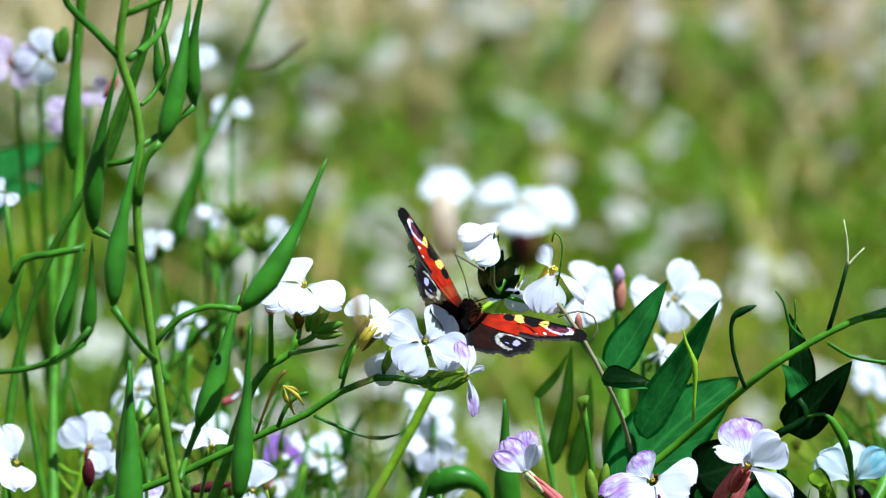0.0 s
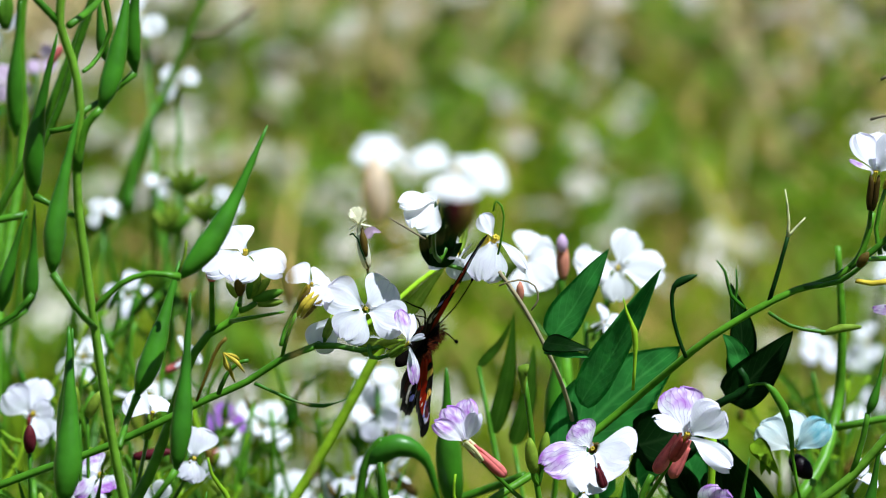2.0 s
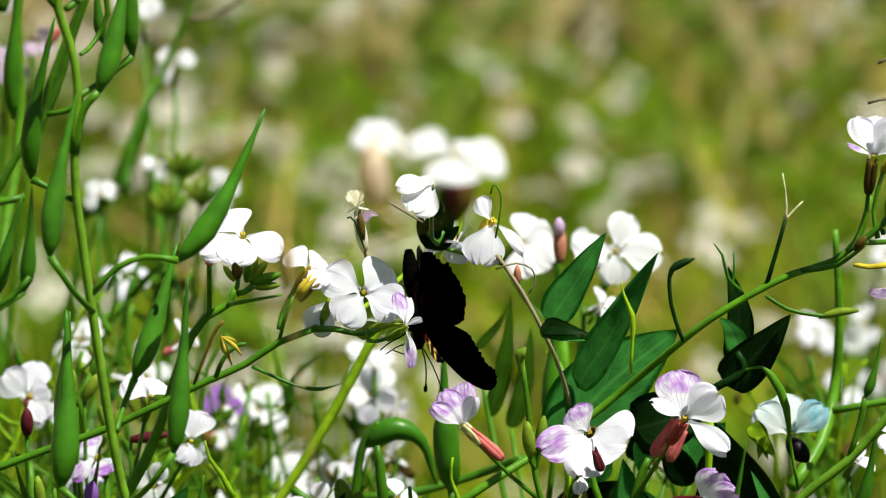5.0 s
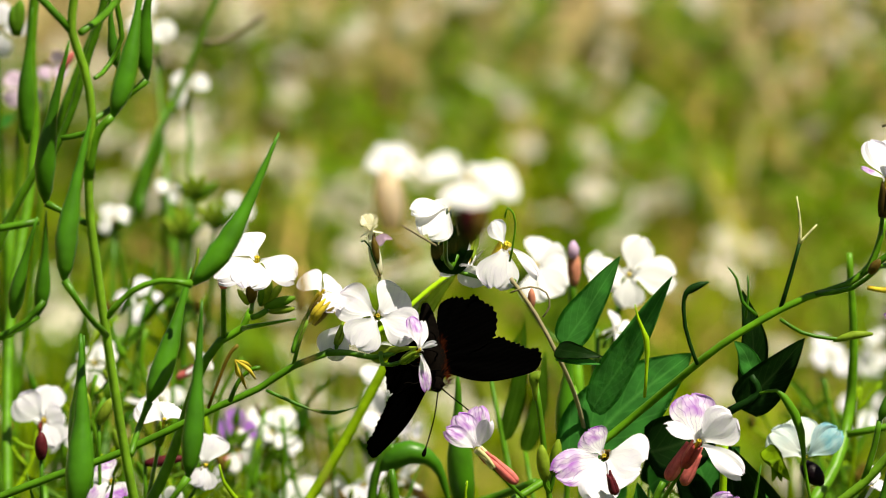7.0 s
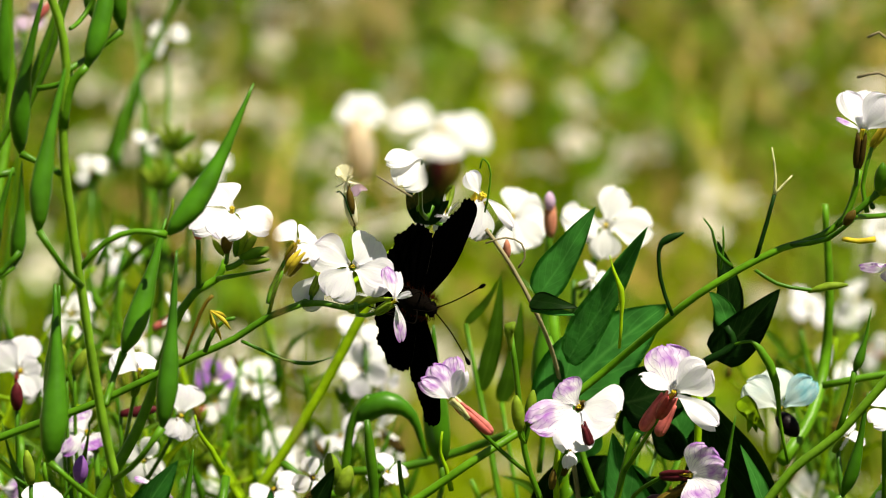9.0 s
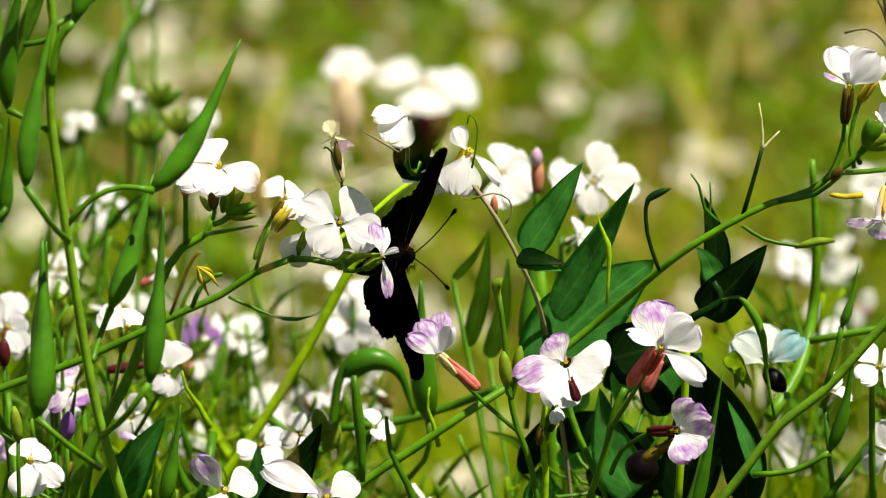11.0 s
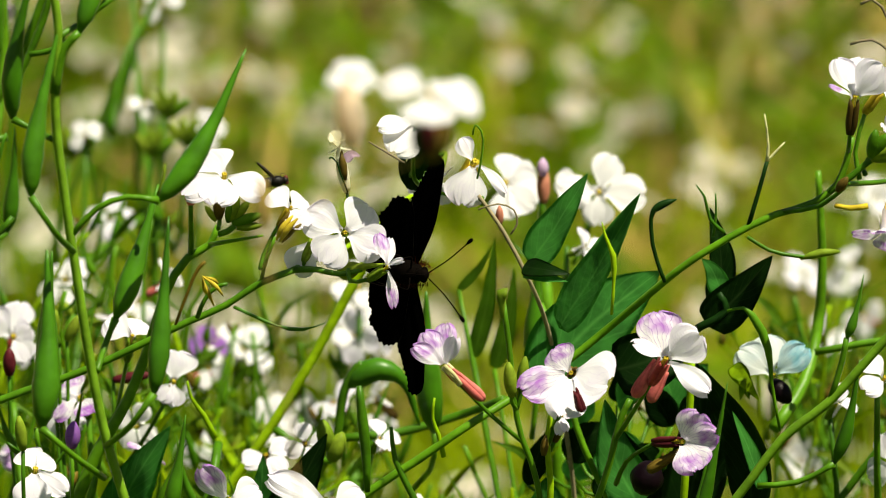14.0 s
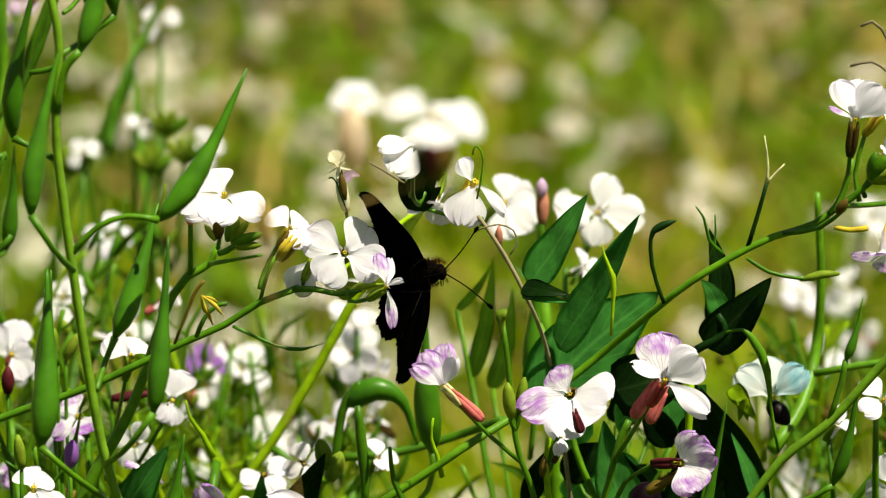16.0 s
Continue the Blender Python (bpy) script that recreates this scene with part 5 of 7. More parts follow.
# ---- pale green slanting stem, arched pods behind ----
def arch_plant():
    r = plant_root(-0.05, 0.07, "pale green slanting stem with thick arched pods")
    stalk(r, [(-0.05, 0.07, 0), (-0.055, 0.07, 0.4), (-0.0627, 0.070, 0.5516), (-0.0528, 0.070, 0.5690), (-0.0449, 0.070, 0.5807), (-0.0365, 0.070, 0.5948), (-0.0293, 0.070, 0.6081), (-0.0245, 0.070, 0.6174), (-0.0184, 0.070, 0.6267)], (0.0017, 0.0013), M_STEM_PALE)
    stalk(r, [(-0.0443, 0.070, 0.5814), (-0.0315, 0.070, 0.5733), (-0.0291, 0.070, 0.5814), (-0.0280, 0.070, 0.5894), (-0.0249, 0.070, 0.5955), (-0.0236, 0.070, 0.5964)], (0.0012, 0.0012), M_STEM, name="branch")
    pod(r, (-0.0272, 0.070, 0.5910), (-0.0106, 0.070, 0.5817), 0.0058, 0.42, material=M_POD)
    pod(r, (-0.0072, 0.060, 0.5831), (-0.0091, 0.060, 0.6162), 0.0062, 0.02, [(-0.0121, 0.070, 0.5666), (-0.0072, 0.060, 0.5777)])
    stalk(r, [(-0.0289, 0.070, 0.5787), (-0.0160, 0.070, 0.5800), (0.0008, 0.070, 0.5851), (0.0084, 0.060, 0.5910)], 0.0012, M_STEM, name="branch")
    pod(r, (0.0159, 0.070, 0.5948), (0.0163, 0.070, 0.6227), 0.0052, 0.02, [(0.0149, 0.070, 0.5787), (0.0157, 0.070, 0.5868)])
    return r


arch_plant()


# ---- the long rising branch with the lilac flowers ----
def rising_branch():
    r = plant_root(-0.02, 0.0, "thick green wild radish branch rising past leaves")
    stalk(r, [(-0.02, 0, 0), (-0.03, 0, 0.4), (-0.0325, 0.010, 0.5737), (-0.0201, 0.010, 0.5853), (-0.0103, 0.010, 0.5920), (-0.0005, 0.010, 0.5991), (0.0093, 0.015, 0.6041), (0.0217, 0.020, 0.6112), (0.0315, 0.020, 0.6195), (0.0386, 0.015, 0.6272), (0.0481, 0.010, 0.6367),
              (0.0566, 0.010, 0.6422), (0.0662, 0.010, 0.6472), (0.0746, 0.010, 0.6500), (0.0794, 0.010, 0.6540), (0.0812, 0.010, 0.6587), (0.0824, 0.010, 0.6643)], (0.0024, 0.0008), M_STEM)
    open_flower(r, (0.0821, 0.000, 0.6753), (0.1, -0.1, 1.0), [
        ((0.0785, 0.003, 0.6834), 0.0052, (0.3, -0.9, 0.2), M_PETAL), ((0.0837, 0.006, 0.6832), 0.0066, (0.0, -0.95, 0.1), M_PETAL), ((0.0877, -0.002, 0.6828), 0.0074, (-0.3, -0.9, 0.1), M_PETAL),
        ((0.0763, -0.003, 0.6787), 0.0022, (-0.2, -0.5, 0.8), M_PETAL_LILAC)], M_SEPAL_BROWN, 0.85, (0.0819, 0.010, 0.6625))
    open_flower(r, (0.0885, 0.010, 0.6749), (0.5, -0.2, 0.8), [((0.0930, 0.008, 0.6714), 0.0034, (0.2, -0.9, 0.4), M_PETAL)], M_GOLD, 0.7, (0.0842, 0.010, 0.6550))
    flower(r, (0.0901, 0.010, 0.6647), (0.6, -0.5, 0.8), 25, 0.5, M_PETAL, M_SEPAL, (0.0854, 0.010, 0.6562), 50)
    for ux, uz in ((0.1, 1), (0.5, 0.9), (0.9, 0.5), (1, 0.2)):
        bud(r, (0.0862, 0.005, 0.6610), (ux, -0.3, uz), 0.0070, 0.0028, M_STEM if ux < 0.8 else M_SEPAL)
    stalk(r, [(0.0776, 0.010, 0.6522), (0.0830, 0.010, 0.6562), (0.0866, 0.010, 0.6594), (0.0914, 0.010, 0.6606)], (0.0009, 0.0008), name="branch")
    stalk(r, [(0.0794, 0.010, 0.6540), (0.0874, 0.020, 0.6518), (0.0955, 0.030, 0.6499), (0.1029, 0.030, 0.6499)], (0.0007, 0.0006), name="branch")
    stalk(r, [(0.0680, 0.010, 0.6479), (0.0755, 0.004, 0.6508), (0.0806, 0.000, 0.6560)], (0.0008, 0.0005), name="branch")
    bud(r, (0.0788, 0.000, 0.6550), (0.6, -0.3, 1), 0.004, 0.0022, M_SEPAL_BROWN)
    stalk(r, [(0.0783, 0.000, 0.6519), (0.0818, 0.000, 0.6513), (0.0854, 0.000, 0.6518)], (0.0006, 0.0008), M_YELLOW, name="faded_petal")
    # upright fork and hooks
    stalk(r, [(0.0605, 0.010, 0.6447), (0.0625, 0.010, 0.6519), (0.0643, 0.010, 0.6590)], (0.0006, 0.0005), M_LEAF_SHADED, name="branch")
    stalk(r, [(0.0643, 0.010, 0.6590), (0.0645, 0.010, 0.6625), (0.0636, 0.010, 0.6694)], (0.0005, 0.00018), M_CLAW, name="twig")
    stalk(r, [(0.0643, 0.010, 0.6590), (0.0660, 0.010, 0.6610), (0.0680, 0.010, 0.6632)], (0.0004, 0.0002), M_CLAW, name="twig")
    stalk(r, [(0.0424, 0.000, 0.6349), (0.0407, 0.000, 0.6395), (0.0393, 0.000, 0.6470), (0.0398, 0.000, 0.6506), (0.0416, 0.000, 0.6519), (0.0447, 0.000, 0.6531)], lambda u: 0.00045 if u < 0.55 else 0.0002 + 0.0007 * math.sin(math.pi * (1.02 - u) / 0.52) ** 1.0 if u < 0.98 else 0.00012, M_LEAF_SHADED, name="hooked_pod")
    stalk(r, [(0.0599, 0.000, 0.6449), (0.0645, 0.000, 0.6420), (0.0706, 0.000, 0.6407), (0.0742, 0.000, 0.6404)], (0.0005, 0.0005), name="branch")
    stalk(r, [(0.0712, 0.000, 0.6401), (0.0754, 0.000, 0.6414), (0.0797, 0.000, 0.6417)], lambda u: 0.0003 + 0.0007 * math.sin(3.1 * u), M_SEPAL, name="bud")
    stalk(r, [(0.0306, -0.020, 0.6332), (0.0310, -0.020, 0.6406), (0.0308, -0.020, 0.6461), (0.0291, -0.020, 0.6504), (0.0284, -0.020, 0.6533)], lambda u: (0.00035 + 0.0004 * math.exp(-((u - 0.45) / 0.12) ** 2)) * (1.0 if u < 0.7 else (1.15 - u) / 0.45), M_STEM_PALE, name="tendril")
    stalk(r, [(-0.0048, 0.010, 0.5927), (-0.0060, 0.010, 0.5979), (-0.0072, 0.010, 0.6013), (-0.0068, 0.010, 0.6060)], (0.0007, 0.0003), M_STEM_PALE, name="twig")
    stalk(r, [(-0.0212, 0.000, 0.5878), (-0.0215, 0.000, 0.5973), (-0.0223, 0.000, 0.6049), (-0.0229, 0.000, 0.6115)], lambda u: 0.0006 + 0.0006 * math.sin(3.1 * u), M_STEM, name="twig")
    stalk(r, [(-0.0096, -0.010, 0.5852), (-0.0114, -0.010, 0.5903), (-0.0150, -0.010, 0.5979), (-0.0159, -0.010, 0.6054)], lambda u: 0.0010 - 0.0006 * u, M_STEM, name="twig")
    stalk(r, [(0.0558, 0.020, 0.6405), (0.0527, 0.020, 0.6436), (0.0514, 0.020, 0.6487), (0.0496, 0.020, 0.6512)], (0.0006, 0.0002), M_POD, name="twig")
    stalk(r, [(0.0534, 0.020, 0.6398), (0.0540, 0.020, 0.6449), (0.0538, 0.020, 0.6493)], (0.0004, 0.0002), M_POD, name="twig")
    return r


rising_branch()


def sepals(parent, points, radius, material):
    """Four narrow sepals pressed together into a tube that narrows towards the petals."""
    a, b = Vector(points[0]), Vector(points[-1])
    d = (b - a).normalized()
    e = d.cross(Vector((0, 1, 0))).normalized()
    f = d.cross(e)
    for k, turn in enumerate((0.3, 1.9, 3.4, 5.0)):
        off = (e * math.cos(turn) + f * math.sin(turn)) * radius * 0.48
        pts = [a + off * 1.25 - d * (0.0005 * k), a.lerp(b, 0.35) + off, a.lerp(b, 0.75) + off * 1.05, b + off * 0.45 + d * 0.0003]
        stalk(parent, pts, lambda u: radius * (0.16 + 0.62 * math.sin(min(1.0, 0.10 + u * 1.2) * 1.57)) if u < 0.86 else radius * 0.78 * math.sqrt(max(0.06, 1 - ((u - 0.86) / 0.142) ** 2)), material, name="sepal", step=0.0006)


# ---- lilac flowers low in front ----
def lilac_plant():
    r = plant_root(0.025, -0.03, "wild radish with veined lilac flowers and pink sepals")
    stalk(r, [(0.025, -0.03, 0), (0.02, -0.03, 0.4), (0.0171, -0.010, 0.5827), (0.0140, -0.010, 0.5979), (0.0120, -0.010, 0.6029), (0.0103, -0.010, 0.6117), (0.0091, -0.010, 0.6242), (0.0079, -0.010, 0.6329)], (0.0014, 0.0007), M_STEM)
    stalk(r, [(0.0079, -0.010, 0.6298), (0.0077, -0.010, 0.6329), (0.0074, -0.010, 0.6350), (0.0086, -0.010, 0.6348)], (0.0007, 0.0016), M_SEPAL, name="bud")
    for a, up, long, wide in (((0.0098, -0.0120, 0.6129), (-0.10, -0.1, 1), 0.0078, 0.0029), ((0.0116, -0.0100, 0.6136), (0.14, -0.1, 1), 0.0078, 0.0025), ((0.0109, -0.0060, 0.6109), (0.5, 0, 1), 0.0050, 0.0020)):
        bud(r, a, up, long, wide, M_SEPAL)
        stalk(r, [(0.0109, -0.0100, 0.6094), Vector(a) - Vector((0, 0, 0.0010)), Vector(a) + Vector((0, 0, 0.0004))], (0.0005, 0.0006), M_STEM, name="pedicel", step=0.001)
    open_flower(r, (-0.0044, -0.0150, 0.6203), (-0.5, -0.35, 0.75), [
        ((-0.0109, -0.0170, 0.6253), 0.0038, (0.3, -0.9, 0.4), M_PETAL_LILAC), ((-0.0086, -0.0140, 0.6277), 0.0050, (0.2, -0.9, 0.3), M_PETAL_LILAC),
        ((-0.0043, -0.0120, 0.6290), 0.0046, (-0.1, -0.95, 0.2), M_PETAL_LILAC), ((-0.0021, -0.0170, 0.6273), 0.0034, (-0.4, -0.85, 0.2), M_PETAL)], M_SEPAL_PINK, 0.5, (0.0120, -0.010, 0.6023))
    for a, b in (((-0.0045, -0.0160, 0.6208), (-0.0009, -0.0160, 0.6166)), ((-0.0050, -0.0150, 0.6201), (-0.0014, -0.0150, 0.6160)), ((-0.0039, -0.0140, 0.6205), (-0.0005, -0.0140, 0.6165))):
        stalk(r, [a, Vector(a).lerp(Vector(b), 0.5) + Vector((0.0002, 0, 0.0002)), b], (0.0006, 0.0004), M_CLAW, name="claw", step=0.001)
    sepals(r, [(-0.0018, -0.0150, 0.6185), (0.0008, -0.0150, 0.6158), (0.0037, -0.0150, 0.6131)], 0.0011, M_SEPAL_PINK)
    open_flower(r, (0.0221, -0.025, 0.6219), (-0.1, -1.0, 0.25), [
        ((0.0297, -0.030, 0.6215), 0.0125, (0.35, -0.82, 0.45), M_PETAL), ((0.0183, -0.022, 0.6265), 0.0066, (-0.3, -0.8, 0.5), M_PETAL_LILAC),
        ((0.0121, -0.032, 0.6202), 0.0072, (-0.2, -0.9, 0.3), M_PETAL_LILAC), ((0.0201, -0.034, 0.6147), 0.0080, (0.1, -0.9, 0.4), M_PETAL)], M_SEPAL_BROWN, 0.8, (0.0176, -0.010, 0.6016))
    open_flower(r, (0.0204, -0.010, 0.6080), (0.2, -0.3, 0.9), [((0.0197, -0.013, 0.6048), 0.0022, (0.1, -0.9, 0.1), M_PETAL), ((0.0215, -0.013, 0.6057), 0.0020, (0.4, -0.9, 0.1), M_PETAL)], M_SEPAL_BROWN, 0.7, (0.0176, -0.010, 0.6016))
    sepals(r, [(0.0233, -0.0340, 0.6197), (0.0237, -0.0340, 0.6180), (0.0242, -0.0340, 0.6163)], 0.0009, M_SEPAL_WINE)
    sepals(r, [(0.0226, -0.015, 0.6166), (0.0233, -0.015, 0.6135), (0.0241, -0.015, 0.6117)], 0.0014, M_SEPAL_PINK)
    open_flower(r, (0.0418, -0.025, 0.6249), (0.35, -0.5, 0.8), [
        ((0.0400, -0.020, 0.6341), 0.0088, (0.0, -0.95, 0.3), M_PETAL_LILAC), ((0.0490, -0.026, 0.6304), 0.0086, (0.3, -0.9, 0.2), M_PETAL),
        ((0.0354, -0.028, 0.6296), 0.0044, (-0.2, -0.5, 0.8), M_PETAL), ((0.0509, -0.030, 0.6191), 0.0048, (0.4, -0.8, 0.4), M_PETAL)], M_SEPAL_PINK, 0.85, (0.0320, -0.010, 0.6029))
    sepals(r, [(0.0398, -0.020, 0.6222), (0.0377, -0.020, 0.6190), (0.0356, -0.020, 0.6154)], 0.0012, M_SEPAL_PINK)
    sepals(r, [(0.0422, -0.015, 0.6195), (0.0408, -0.015, 0.6160), (0.0391, -0.015, 0.6128)], 0.0011, M_SEPAL_PINK)
    open_flower(r, (0.0451, -0.032, 0.6090), (0.7, -0.6, 0.2), [
        ((0.0491, -0.034, 0.6155), 0.0076, (0.3, -0.95, 0.2), M_PETAL_LILAC), ((0.0519, -0.036, 0.6117), 0.0060, (0.4, -0.9, 0.2), M_PETAL_LILAC), ((0.0483, -0.038, 0.6049), 0.0078, (0.2, -0.95, 0.1), M_PETAL_LILAC)], M_SEPAL_WINE, 0.8, (0.0321, -0.010, 0.5928))
    sepals(r, [(0.0441, -0.030, 0.6056), (0.0410, -0.030, 0.6040), (0.0384, -0.030, 0.6021)], 0.0010, M_SEPAL_BROWN)
    stalk(r, [(0.02, -0.03, 0.4), (0.0261, -0.010, 0.5827), (0.0309, -0.010, 0.5979), (0.0332, -0.010, 0.6079), (0.0350, -0.010, 0.6117)], (0.0013, 0.0008), M_STEM, name="branch")
    stalk(r, [(0.0177, -0.010, 0.5827), (0.0182, -0.010, 0.5928), (0.0174, -0.010, 0.6016), (0.0182, -0.010, 0.6092)], (0.0009, 0.0007), M_STEM_PALE, name="branch")
    stalk(r, [(0.0464, -0.010, 0.5852), (0.0476, -0.010, 0.6079), (0.0480, -0.010, 0.6204)], (0.0010, 0.0009), M_STEM_PALE, name="branch")
    bud(r, (0.0165, -0.020, 0.6022), (0.1, 0, 1), 0.0045, 0.0018, M_SEPAL_BROWN)
    return r


lilac_plant()


# ---- broad-leaved pea plant ----
def pea_plant():
    r = plant_root(0.045, 0.02, "broad-leaved green pea plant among the radish", "pea plant", "pea_plant")
    stalk(r, [(0.045, 0.02, 0), (0.04, 0.02, 0.4), (0.0333, 0.030, 0.5725), (0.0244, 0.030, 0.5934), (0.0207, 0.035, 0.6088), (0.0163, 0.038, 0.6196)], (0.0016, 0.0008), M_STEM)
    blade_leaf(r, [(0.0137, 0.0100, 0.6359), (0.0197, 0.0100, 0.6454), (0.0260, 0.0100, 0.6562)], 0.0092, (-0.85, -0.9, 0.05), 0.14, M_LEAF)
    blade_leaf(r, [(0.0122, 0.006, 0.6366), (0.0176, 0.000, 0.6374), (0.0222, 0.000, 0.6366)], 0.0045, (0, -1, 0.6), 0.1, M_LEAF_SHADED)
    blade_leaf(r, [(0.0129, 0.008, 0.6348), (0.0176, 0.000, 0.6358), (0.0218, 0.000, 0.6349)], 0.0040, (0, -1, 0.8), 0.1, M_LEAF)
    blade_leaf(r, [(0.0204, 0.0300, 0.6161), (0.0293, 0.0260, 0.6323), (0.0375, 0.0200, 0.6492)], 0.0098, (-1.0, -0.7, -0.1), 0.12, M_LEAF)
    blade_leaf(r, [(0.0147, 0.0300, 0.6023), (0.0271, 0.0340, 0.6154), (0.0426, 0.0380, 0.6271)], 0.0185, (0.30, -0.9, 0.65), 0.08, M_LEAF, blunt=0.7)
    # lit leaves take leaf_green, shaded ones its near-black copy
    blade_leaf(r, [(0.0377, 0.030, 0.5725), (0.0367, 0.030, 0.5830), (0.0331, 0.030, 0.5940)], 0.0110, (0, -1, 0.4), 0.15, M_LEAF_SHADED)
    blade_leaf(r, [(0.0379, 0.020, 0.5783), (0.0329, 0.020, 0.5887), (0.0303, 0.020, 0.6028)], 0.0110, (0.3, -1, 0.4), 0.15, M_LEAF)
    blade_leaf(r, [(0.0315, 0.020, 0.6093), (0.0401, 0.020, 0.6118), (0.0491, 0.030, 0.6167)], 0.0140, (0, -1, 0.2), 0.15, M_LEAF_SHADED)
    blade_leaf(r, [(0.0479, 0.020, 0.5757), (0.0514, 0.020, 0.5938), (0.0500, 0.020, 0.6118)], 0.0140, (0.2, -1, 0.2), 0.15, M_LEAF_SHADED)
    blade_leaf(r, [(0.0622, 0.010, 0.5789), (0.0614, 0.010, 0.5930), (0.0508, 0.010, 0.6134)], 0.0110, (-0.6, -1, 0.0), 0.15, M_LEAF_SHADED, blunt=0.6)
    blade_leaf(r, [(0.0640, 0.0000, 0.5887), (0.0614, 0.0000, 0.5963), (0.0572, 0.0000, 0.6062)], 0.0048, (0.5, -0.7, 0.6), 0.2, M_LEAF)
    blade_leaf(r, [(0.0524, 0.020, 0.6195), (0.0596, 0.020, 0.6271), (0.0663, 0.020, 0.6354)], 0.0100, (0.2, -1, 0.2), 0.15, M_LEAF_SHADED)
    blade_leaf(r, [(0.0544, 0.025, 0.6232), (0.0555, 0.025, 0.6322), (0.0529, 0.025, 0.6449)], 0.0070, (0.4, -1, 0.2), 0.15, M_LEAF_SHADED)
    blade_leaf(r, [(0.0554, 0.020, 0.6271), (0.0528, 0.020, 0.6329), (0.0510, 0.020, 0.6348)], 0.0050, (0.1, -1, 0.2), 0.15, M_LEAF)
    stalk(r, [(0.0440, 0.025, 0.6130), (0.0511, 0.020, 0.6195), (0.0566, 0.020, 0.6233), (0.0547, 0.020, 0.6271)], (0.0012, 0.0010), M_LEAF_SHADED, name="petiole")
    stalk(r, [(0.0562, 0.010, 0.6257), (0.0598, 0.010, 0.6264), (0.0616, 0.010, 0.6248), (0.0652, 0.010, 0.6172), (0.0661, 0.010, 0.6096), (0.0681, 0.010, 0.5988)], lambda u: 0.00034 + 0.0007 * math.exp(-((u - 0.5) / 0.19) ** 2), M_STEM, name="hooked_pod")
    # pale blue flower with a dark keel
    open_flower(r, (0.0680, 0.0400, 0.6027), (0.1, -0.6, 0.8), [
        ((0.0603, 0.0420, 0.6079), 0.0072, (-0.2, -0.9, 0.4), M_PETAL_PALE), ((0.0661, 0.0440, 0.6108), 0.0078, (0, -0.9, 0.4), M_PETAL_PALE), ((0.0753, 0.0400, 0.6091), 0.0066, (0.3, -0.9, 0.3), M_PETAL_BLUE)], M_SEPAL, 0.5)
    bud(r, (0.0673, 0.0320, 0.6035), (0.6, -0.4, -0.6), 0.0062, 0.0046, M_KEEL)
    bud(r, (0.0383, 0.010, 0.5853), (0.3, -0.3, 0.9), 0.0075, 0.0075, M_KEEL)
    for k in (-0.5, 0.0, 0.5):
        blade_leaf(r, [(0.0585, 0.030, 0.6077), (0.0608, 0.025, 0.6059), (Vector((0.0621, 0.025, 0.6014)) + Vector((k * 0.004, 0, 0)))], 0.0040, (0, -1, 0.2), material=M_STEM_PALE, name="sepal")
    bud(r, (0.0952, 0.020, 0.6192), (0.1, 0, 1), 0.0050, 0.0050, M_KEEL)
    # crowded leaves low on the stem, two in three with shade in their colour
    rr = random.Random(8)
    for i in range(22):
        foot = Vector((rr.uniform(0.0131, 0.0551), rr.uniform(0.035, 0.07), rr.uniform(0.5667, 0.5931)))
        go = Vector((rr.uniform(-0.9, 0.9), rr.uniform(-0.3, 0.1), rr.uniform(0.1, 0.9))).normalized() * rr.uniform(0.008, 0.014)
        blade_leaf(r, [foot, foot + go * 0.5 + Vector((0, 0, 0.001)), foot + go], rr.uniform(0.006, 0.010), (rr.uniform(-0.6, 0.6), -1, rr.uniform(-0.2, 0.6)), 0.15, M_LEAF if i % 3 == 0 else M_LEAF_SHADED, blunt=0.7)
        stalk(r, [(0.0333, 0.045, 0.5725), Vector((0.0333, 0.045, 0.5725)).lerp(foot, 0.6) - Vector((0, 0, 0.004)), foot], (0.0006, 0.0004), M_STEM, name="petiole", step=0.01, sides=6)
    # broad pale blades beside the stem
    for a, b, w in (((0.0015, 0.1000, 0.5893), (0.0063, 0.1000, 0.6185), 0.0046), ((0.0065, 0.1200, 0.5808), (0.0111, 0.1200, 0.6057), 0.0050), ((-0.0019, 0.1000, 0.6056), (0.0057, 0.1000, 0.6165), 0.0022)):
        a, b = Vector(a), Vector(b)
        blade_leaf(r, [a, a.lerp(b, 0.5) + Vector((0.001, 0, 0)), b], w, (0.4, -0.8, 0.5), 0.1, M_LEAF_PALE)
        stalk(r, [(0.04, 0.02, 0.4), a.lerp(Vector((0.04, 0.02, 0.4)), 0.3), a], (0.0009, 0.0006), M_STEM, name="petiole", step=0.01, sides=6)
    return r


pea_plant()


